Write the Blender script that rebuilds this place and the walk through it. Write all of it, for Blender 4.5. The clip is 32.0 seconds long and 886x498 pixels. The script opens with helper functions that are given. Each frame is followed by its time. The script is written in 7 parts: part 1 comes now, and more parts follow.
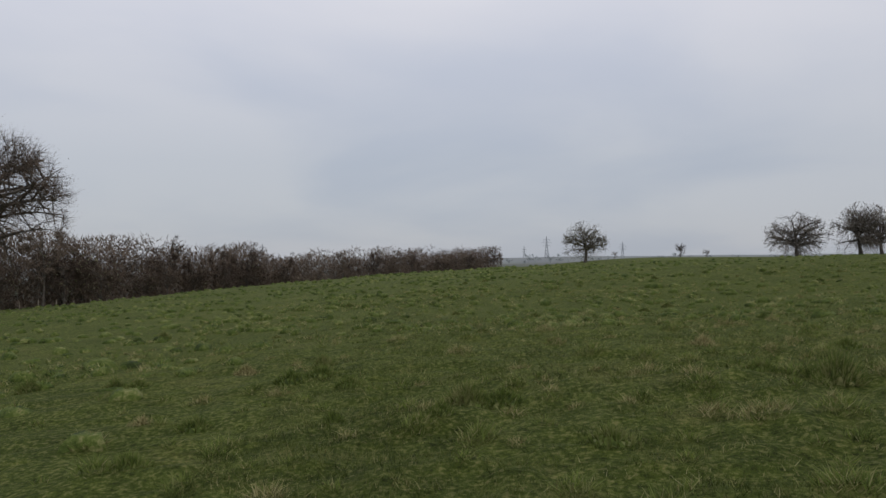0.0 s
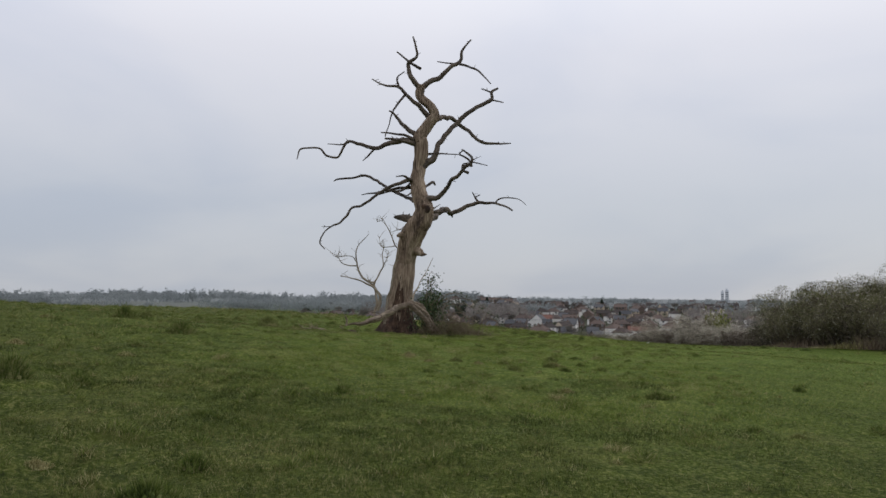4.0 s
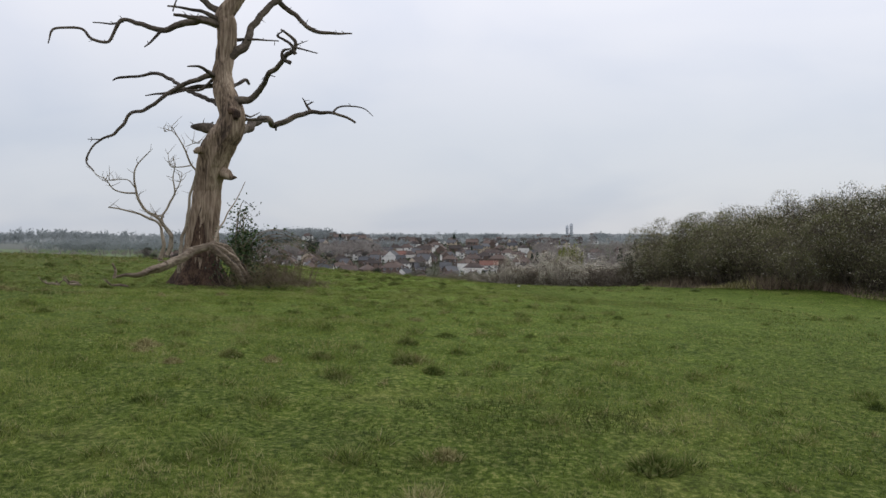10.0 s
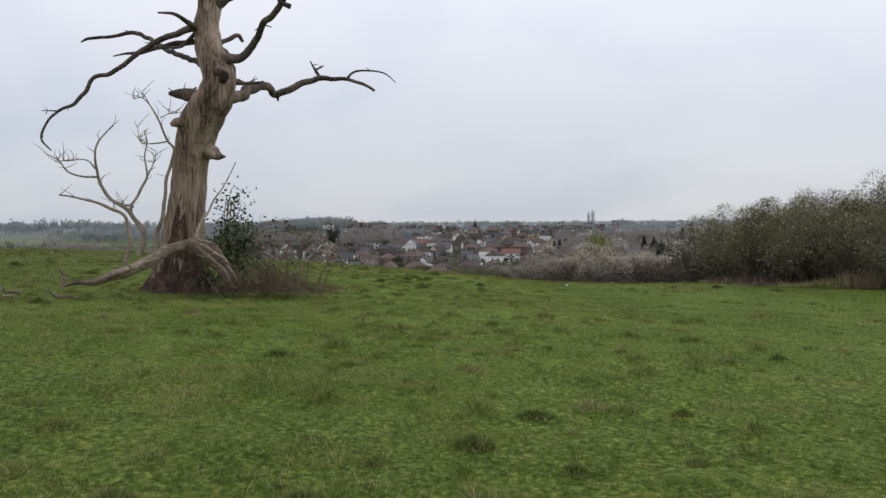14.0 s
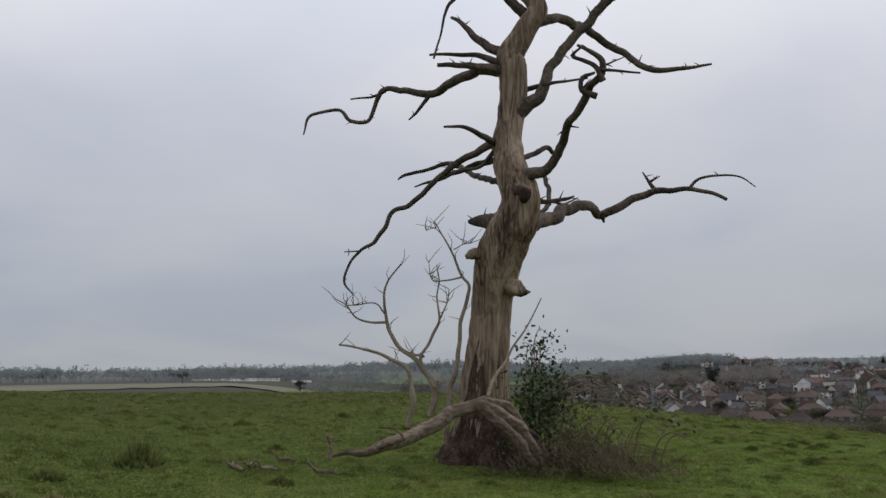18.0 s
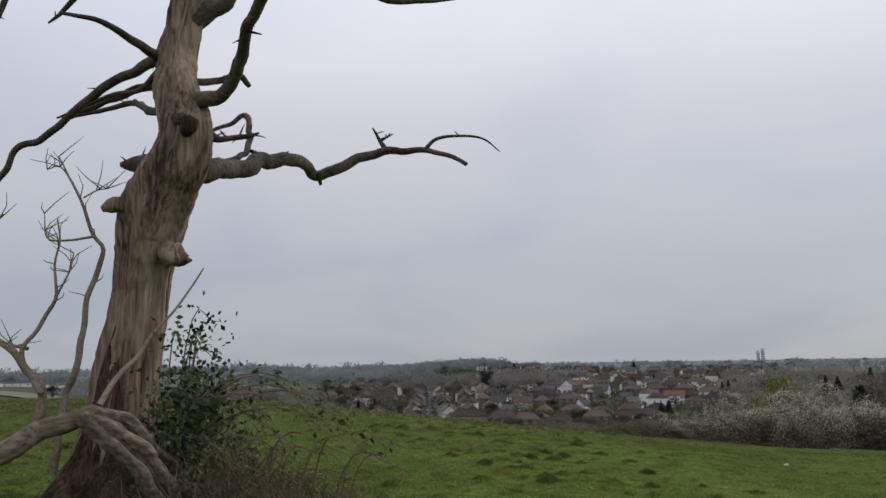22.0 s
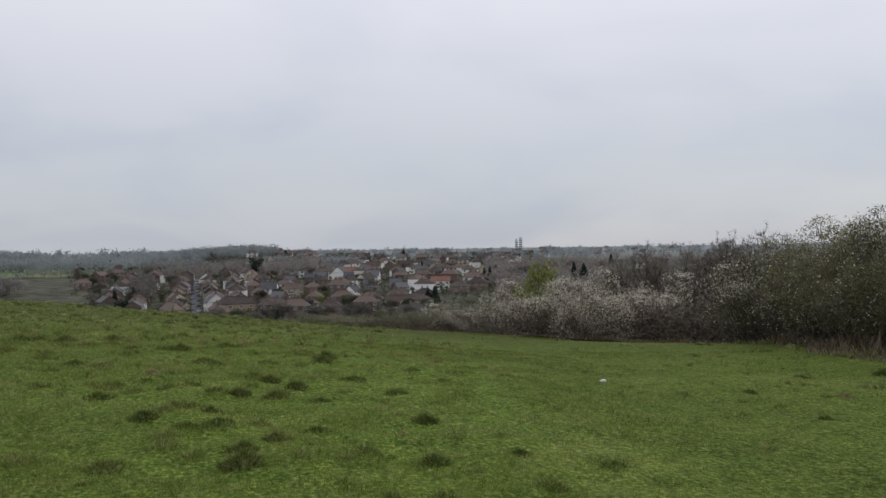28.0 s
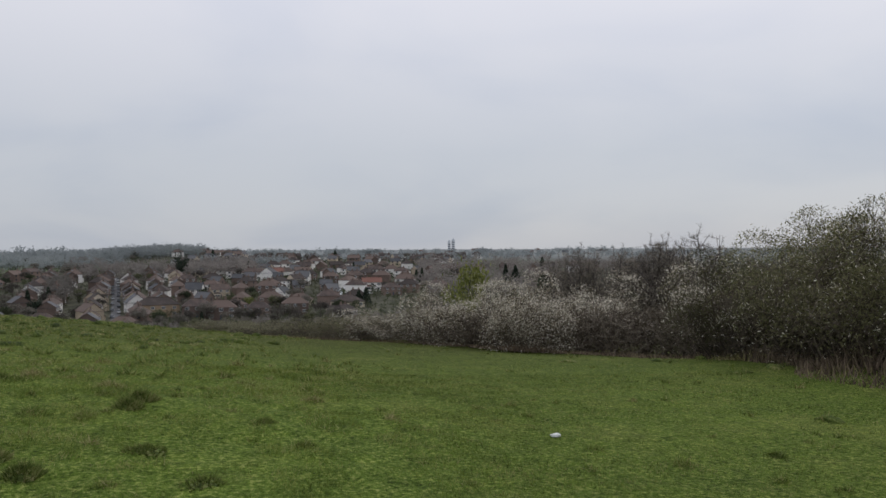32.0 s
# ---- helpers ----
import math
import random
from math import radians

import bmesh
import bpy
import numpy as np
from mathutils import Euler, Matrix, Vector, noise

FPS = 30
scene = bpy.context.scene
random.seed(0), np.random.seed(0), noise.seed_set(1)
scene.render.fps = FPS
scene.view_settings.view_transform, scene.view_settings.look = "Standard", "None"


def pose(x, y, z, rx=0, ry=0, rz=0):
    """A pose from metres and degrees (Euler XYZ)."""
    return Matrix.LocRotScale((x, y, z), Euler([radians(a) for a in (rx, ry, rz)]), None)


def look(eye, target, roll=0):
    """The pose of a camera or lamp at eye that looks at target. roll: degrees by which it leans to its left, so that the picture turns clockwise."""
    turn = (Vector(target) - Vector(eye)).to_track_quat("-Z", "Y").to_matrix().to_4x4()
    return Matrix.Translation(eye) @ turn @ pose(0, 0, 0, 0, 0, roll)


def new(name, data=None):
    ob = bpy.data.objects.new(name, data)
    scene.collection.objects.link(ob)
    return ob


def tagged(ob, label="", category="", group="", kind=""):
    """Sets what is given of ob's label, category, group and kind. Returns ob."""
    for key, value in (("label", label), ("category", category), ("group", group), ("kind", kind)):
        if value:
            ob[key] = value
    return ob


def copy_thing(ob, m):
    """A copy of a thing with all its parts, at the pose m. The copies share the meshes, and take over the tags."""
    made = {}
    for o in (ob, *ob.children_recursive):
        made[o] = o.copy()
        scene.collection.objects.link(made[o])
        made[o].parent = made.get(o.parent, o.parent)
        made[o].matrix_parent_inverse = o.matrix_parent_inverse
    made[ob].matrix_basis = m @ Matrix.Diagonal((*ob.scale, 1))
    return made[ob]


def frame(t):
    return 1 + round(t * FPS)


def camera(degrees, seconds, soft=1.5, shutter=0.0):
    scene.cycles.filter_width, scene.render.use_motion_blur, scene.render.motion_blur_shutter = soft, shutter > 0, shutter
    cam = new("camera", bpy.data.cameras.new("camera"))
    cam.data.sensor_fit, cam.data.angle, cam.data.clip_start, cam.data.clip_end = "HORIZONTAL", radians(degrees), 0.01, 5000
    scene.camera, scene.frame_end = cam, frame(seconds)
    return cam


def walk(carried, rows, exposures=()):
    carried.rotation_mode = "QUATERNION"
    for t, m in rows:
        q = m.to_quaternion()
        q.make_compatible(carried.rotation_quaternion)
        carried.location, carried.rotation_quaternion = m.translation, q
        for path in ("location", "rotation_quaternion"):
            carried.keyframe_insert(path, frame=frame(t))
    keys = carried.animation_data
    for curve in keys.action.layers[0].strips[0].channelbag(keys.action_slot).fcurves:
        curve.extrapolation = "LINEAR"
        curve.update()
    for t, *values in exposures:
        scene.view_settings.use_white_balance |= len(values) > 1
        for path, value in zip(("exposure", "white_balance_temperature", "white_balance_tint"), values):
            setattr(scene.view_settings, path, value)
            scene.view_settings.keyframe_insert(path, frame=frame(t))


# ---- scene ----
cam = camera(58.2, 32.0)
PATH = [
    (0, (4.749, 0.052, 1.201), (4.71, 2.051, 1.225), -0.6),
    (0.5, (5.019, -0.125, 1.219), (5.7, 1.755, 1.281), 0.4),
    (1, (5.374, -0.34, 1.263), (6.575, 1.257, 1.345), 0.5),
    (1.5, (5.822, -0.415, 1.304), (7.328, 0.898, 1.394), 0.4),
    (2, (6.302, -0.485, 1.332), (8.052, 0.478, 1.431), 0.5),
    (2.5, (6.792, -0.605, 1.336), (8.698, -0.009, 1.446), 0.5),
    (3, (7.256, -0.676, 1.373), (9.237, -0.423, 1.489), 0.7),
    (3.5, (7.767, -0.749, 1.384), (9.763, -0.692, 1.505), 0.6),
    (4, (8.326, -0.766, 1.392), (10.322, -0.789, 1.517), 0.6),
    (4.5, (8.879, -0.773, 1.411), (10.874, -0.861, 1.537), 0.5),
    (6.5, (11.265, -1.055, 1.428), (13.248, -1.28, 1.555), 0.3),
    (7, (11.799, -1.156, 1.417), (13.778, -1.417, 1.534), 0.2),
    (7.5, (12.407, -1.251, 1.405), (14.383, -1.543, 1.502), 0.1),
    (8, (12.956, -1.392, 1.402), (14.929, -1.716, 1.462), 0.0),
    (8.5, (13.533, -1.509, 1.401), (15.502, -1.859, 1.413), -0.1),
    (9, (14.044, -1.614, 1.425), (16.01, -1.98, 1.406), -0.1),
    (9.5, (14.565, -1.713, 1.414), (16.528, -2.09, 1.383), -0.1),
    (10, (15.111, -1.748, 1.431), (17.073, -2.136, 1.398), -0.1),
    (10.5, (15.645, -1.756, 1.435), (17.605, -2.151, 1.402), -0.1),
    (11, (16.194, -1.745, 1.422), (18.154, -2.144, 1.387), -0.2),
    (11.5, (16.725, -1.776, 1.424), (18.684, -2.177, 1.384), -0.3),
    (12, (17.32, -1.823, 1.407), (19.278, -2.226, 1.355), -0.3),
    (12.5, (17.862, -1.878, 1.383), (19.819, -2.284, 1.324), -0.4),
    (13, (18.415, -1.945, 1.399), (20.374, -2.347, 1.338), -0.3),
    (13.5, (18.936, -2.004, 1.439), (20.897, -2.392, 1.379), -0.4),
    (15.5, (20.946, -2.707, 1.8), (22.945, -2.656, 1.808), -0.7),
    (16, (21.388, -2.804, 1.778), (23.371, -2.562, 1.873), -0.9),
    (16.5, (21.971, -2.848, 1.758), (23.921, -2.438, 1.934), -0.9),
    (17, (22.379, -2.872, 1.752), (24.308, -2.393, 1.973), -0.9),
    (17.5, (22.893, -2.889, 1.744), (24.806, -2.369, 2.008), -1.0),
    (18, (23.408, -2.889, 1.762), (25.305, -2.325, 2.053), -0.9),
    (18.5, (23.838, -2.968, 1.749), (25.726, -2.384, 2.051), -1.0),
    (19, (24.323, -3.086, 1.749), (26.207, -2.492, 2.057), -1.1),
    (19.5, (24.754, -3.214, 1.746), (26.639, -2.622, 2.057), -1.1),
    (20, (25.205, -3.353, 1.725), (27.093, -2.772, 2.038), -1.1),
    (20.5, (25.641, -3.443, 1.685), (27.537, -2.89, 1.997), -1.0),
    (21, (26.072, -3.516, 1.664), (27.992, -3.05, 1.974), -0.9),
    (21.5, (26.562, -3.635, 1.657), (28.518, -3.352, 1.96), -0.9),
    (22, (27.012, -3.73, 1.645), (28.99, -3.689, 1.937), -0.9),
    (22.5, (27.517, -3.804, 1.652), (29.494, -3.923, 1.934), -0.9),
    (23, (28.041, -3.821, 1.638), (30.016, -3.996, 1.898), -0.9),
    (23.5, (28.49, -3.829, 1.614), (30.466, -4.037, 1.841), -0.9),
    (24, (29.064, -3.878, 1.603), (31.04, -4.113, 1.804), -0.9),
    (24.5, (29.537, -3.904, 1.578), (31.509, -4.19, 1.747), -0.9),
    (25, (30.078, -3.967, 1.563), (32.043, -4.314, 1.697), -0.9),
    (25.5, (30.628, -4.029, 1.565), (32.587, -4.412, 1.681), -0.9),
    (27.5, (32.524, -4.734, 1.545), (34.464, -5.22, 1.564), -0.9),
    (28, (32.968, -4.941, 1.558), (34.901, -5.454, 1.561), -0.8),
    (28.5, (33.399, -5.168, 1.564), (35.324, -5.711, 1.563), -0.8),
    (29, (33.855, -5.396, 1.535), (35.773, -5.961, 1.534), -0.7),
    (29.5, (34.372, -5.659, 1.519), (36.284, -6.247, 1.52), -0.7),
    (30, (34.795, -5.909, 1.516), (36.7, -6.518, 1.518), -0.6),
    (30.5, (35.304, -6.125, 1.504), (37.202, -6.757, 1.506), -0.6),
    (31, (35.795, -6.332, 1.484), (37.685, -6.984, 1.487), -0.5),
    (31.5, (36.301, -6.477, 1.459), (38.187, -7.141, 1.462), -0.4),
    (32, (36.863, -6.599, 1.413), (38.746, -7.273, 1.418), -0.3),
]
EXPOSURES = [(0, -0.08), (1, -0.22), (2, 0.10), (3, 0.10), (4, 0.05), (6.5, 0.04), (8, 0.13), (9, 0.28), (11, 0.31), (13.5, 0.34), (15.5, 0.12), (17, -0.22), (20, -0.22), (22, -0.18), (24, -0.14), (25.5, -0.04), (28, 0.08), (32, 0.02)]
walk(cam, [(t, look(eye, target, roll)) for t, eye, target, roll in PATH], EXPOSURES)

# ---- sky and sun: a bright overcast afternoon ----
world = bpy.data.worlds.new("overcast_sky")
scene.world = world
world.use_nodes = True
wn, wl = world.node_tree.nodes, world.node_tree.links
wn.clear()


def wnode(kind, **values):
    n = wn.new(kind)
    for key, value in values.items():
        n.inputs[key.replace("_", " ")].default_value = value
    return n


SUN_AZ, SUN_EL = 150.0, 38.0
w_out = wnode("ShaderNodeOutputWorld")
w_bg = wnode("ShaderNodeBackground", Strength=1.0)
w_sky = wnode("ShaderNodeTexSky")
w_sky.sky_type, w_sky.sun_disc = "NISHITA", False
w_sky.sun_elevation, w_sky.sun_rotation = radians(SUN_EL), radians(SUN_AZ)
w_coord = wnode("ShaderNodeTexCoord")
w_sep = wnode("ShaderNodeSeparateXYZ")
wl.new(w_coord.outputs["Generated"], w_sep.inputs[0])
# cloud sheets, flattened towards the horizon
w_flat = wnode("ShaderNodeVectorMath")
w_flat.operation = "DIVIDE"
w_up = wnode("ShaderNodeMath")
w_up.operation = "ADD"
w_up.inputs[1].default_value = 0.28
wl.new(w_sep.outputs["Z"], w_up.inputs[0])
w_comb = wnode("ShaderNodeCombineXYZ")
for axis in "XYZ":
    wl.new(w_up.outputs[0], w_comb.inputs[axis])
wl.new(w_coord.outputs["Generated"], w_flat.inputs[0])
wl.new(w_comb.outputs[0], w_flat.inputs[1])
w_noise = wnode("ShaderNodeTexNoise", Scale=1.15, Detail=5.0, Roughness=0.45, Distortion=0.3)
wl.new(w_flat.outputs[0], w_noise.inputs["Vector"])
w_cloud = wnode("ShaderNodeValToRGB")
w_cloud.color_ramp.interpolation = "EASE"
w_cloud.color_ramp.elements[0].position, w_cloud.color_ramp.elements[0].color = 0.33, (0.88, 0.91, 0.98, 1)
w_cloud.color_ramp.elements[1].position, w_cloud.color_ramp.elements[1].color = 0.66, (1.05, 1.04, 1.05, 1)
wl.new(w_noise.outputs["Fac"], w_cloud.inputs[0])
# brightness from the horizon up
w_grad = wnode("ShaderNodeValToRGB")
ramp = w_grad.color_ramp
ramp.elements[0].position, ramp.elements[0].color = 0.0, (0.480, 0.505, 0.545, 1)
ramp.elements[1].position, ramp.elements[1].color = 1.0, (0.74, 0.75, 0.78, 1)
for place, colour in ((0.12, (0.530, 0.560, 0.610, 1)), (0.30, (0.735, 0.745, 0.80, 1)), (0.46, (1.02, 1.03, 1.085, 1)), (0.75, (0.84, 0.85, 0.89, 1))):
    e = ramp.elements.new(place)
    e.color = colour
wl.new(w_sep.outputs["Z"], w_grad.inputs[0])
w_mul = wnode("ShaderNodeMix")
w_mul.data_type, w_mul.blend_type = "RGBA", "MULTIPLY"
w_mul.inputs["Factor"].default_value = 1.0
wl.new(w_grad.outputs[0], w_mul.inputs[6])
wl.new(w_cloud.outputs[0], w_mul.inputs[7])
# the clear sky behind the cloud, at a low strength
w_weak = wnode("ShaderNodeMix")
w_weak.data_type, w_weak.blend_type = "RGBA", "MULTIPLY"
w_weak.inputs["Factor"].default_value = 1.0
w_weak.inputs[7].default_value = (0.08, 0.08, 0.08, 1)
wl.new(w_sky.outputs[0], w_weak.inputs[6])
w_mix = wnode("ShaderNodeMix")
w_mix.data_type = "RGBA"
w_mix.inputs["Factor"].default_value = 0.9
wl.new(w_weak.outputs[2], w_mix.inputs[6])
wl.new(w_mul.outputs[2], w_mix.inputs[7])
wl.new(w_mix.outputs[2], w_bg.inputs["Color"])
wl.new(w_bg.outputs[0], w_out.inputs["Surface"])

sun_data = bpy.data.lights.new("sun", "SUN")
sun_data.energy, sun_data.angle, sun_data.color = 0.6, radians(22), (1.0, 0.96, 0.90)
sun = new("sun", sun_data)
sun.matrix_world = look((0, 0, 60), (
    -60 * math.sin(radians(SUN_AZ)) / math.tan(radians(SUN_EL)), -60 * math.cos(radians(SUN_AZ)) / math.tan(radians(SUN_EL)), 0))


# ---- materials ----
def material(name, colours, size=1.0, fine=None, rough=0.9, bump=0.0, stretch=(1, 1, 1), island=0.0, per_object=0.0, local=False,
             metal=0.0, spec=0.3, contrast=1.35, thin=0.0):
    """A surface whose colour wanders over the given colours in patches of about size metres, with finer mottling and relief."""
    m = bpy.data.materials.new(name)
    m.use_nodes = True
    n, l = m.node_tree.nodes, m.node_tree.links
    b = n["Principled BSDF"]
    b.inputs["Roughness"].default_value = rough
    b.inputs["Metallic"].default_value = metal
    b.inputs["Specular IOR Level"].default_value = spec
    if local:
        where = n.new("ShaderNodeTexCoord").outputs["Object"]
    else:
        where = n.new("ShaderNodeNewGeometry").outputs["Position"]
    mapping = n.new("ShaderNodeMapping")
    mapping.inputs["Scale"].default_value = stretch
    l.new(where, mapping.inputs[0])
    big = n.new("ShaderNodeTexNoise")
    big.inputs["Scale"].default_value, big.inputs["Detail"].default_value = 1.0 / size, 4
    small = n.new("ShaderNodeTexNoise")
    small.inputs["Scale"].default_value, small.inputs["Detail"].default_value = 1.0 / (fine or size * 0.12), 5
    for t in (big, small):
        l.new(mapping.outputs[0], t.inputs["Vector"])
    total = n.new("ShaderNodeMath")
    total.operation = "MULTIPLY_ADD"
    total.inputs[1].default_value = 0.45
    l.new(small.outputs["Fac"], total.inputs[0])
    half = n.new("ShaderNodeMath")
    half.operation = "MULTIPLY"
    half.inputs[1].default_value = 0.55
    l.new(big.outputs["Fac"], half.inputs[0])
    l.new(half.outputs[0], total.inputs[2])
    value = total.outputs[0]
    for amount, node, out in ((island, "ShaderNodeNewGeometry", "Random Per Island"), (per_object, "ShaderNodeObjectInfo", "Random")):
        if amount:
            r = n.new(node)
            shift = n.new("ShaderNodeMath")
            shift.operation = "MULTIPLY_ADD"
            shift.inputs[1].default_value = amount
            l.new(r.outputs[out], shift.inputs[0])
            down = n.new("ShaderNodeMath")
            down.operation = "SUBTRACT"
            down.inputs[1].default_value = amount / 2
            l.new(value, down.inputs[0])
            l.new(down.outputs[0], shift.inputs[2])
            value = shift.outputs[0]
    ramp_node = n.new("ShaderNodeValToRGB")
    r = ramp_node.color_ramp
    places = [0.5 + (i / (len(colours) - 1) - 0.5) * 0.36 / contrast for i in range(len(colours))]
    r.elements[0].position, r.elements[0].color = places[0], (*colours[0], 1)
    r.elements[1].position, r.elements[1].color = places[-1], (*colours[-1], 1)
    for p, c in zip(places[1:-1], colours[1:-1]):
        r.elements.new(p).color = (*c, 1)
    l.new(value, ramp_node.inputs[0])
    l.new(ramp_node.outputs[0], b.inputs["Base Color"])
    if bump:
        relief_node = n.new("ShaderNodeBump")
        relief_node.inputs["Strength"].default_value, relief_node.inputs["Distance"].default_value = min(1.0, bump), 0.03
        l.new(small.outputs["Fac"], relief_node.inputs["Height"])
        l.new(relief_node.outputs[0], b.inputs["Normal"])
    if thin:
        # thin leaves, blades and sprays let part of the light through
        through_node, both = n.new("ShaderNodeBsdfTranslucent"), n.new("ShaderNodeMixShader")
        l.new(ramp_node.outputs[0], through_node.inputs["Color"])
        both.inputs[0].default_value = thin
        l.new(b.outputs[0], both.inputs[1])
        l.new(through_node.outputs[0], both.inputs[2])
        l.new(both.outputs[0], n["Material Output"].inputs["Surface"])
    return m


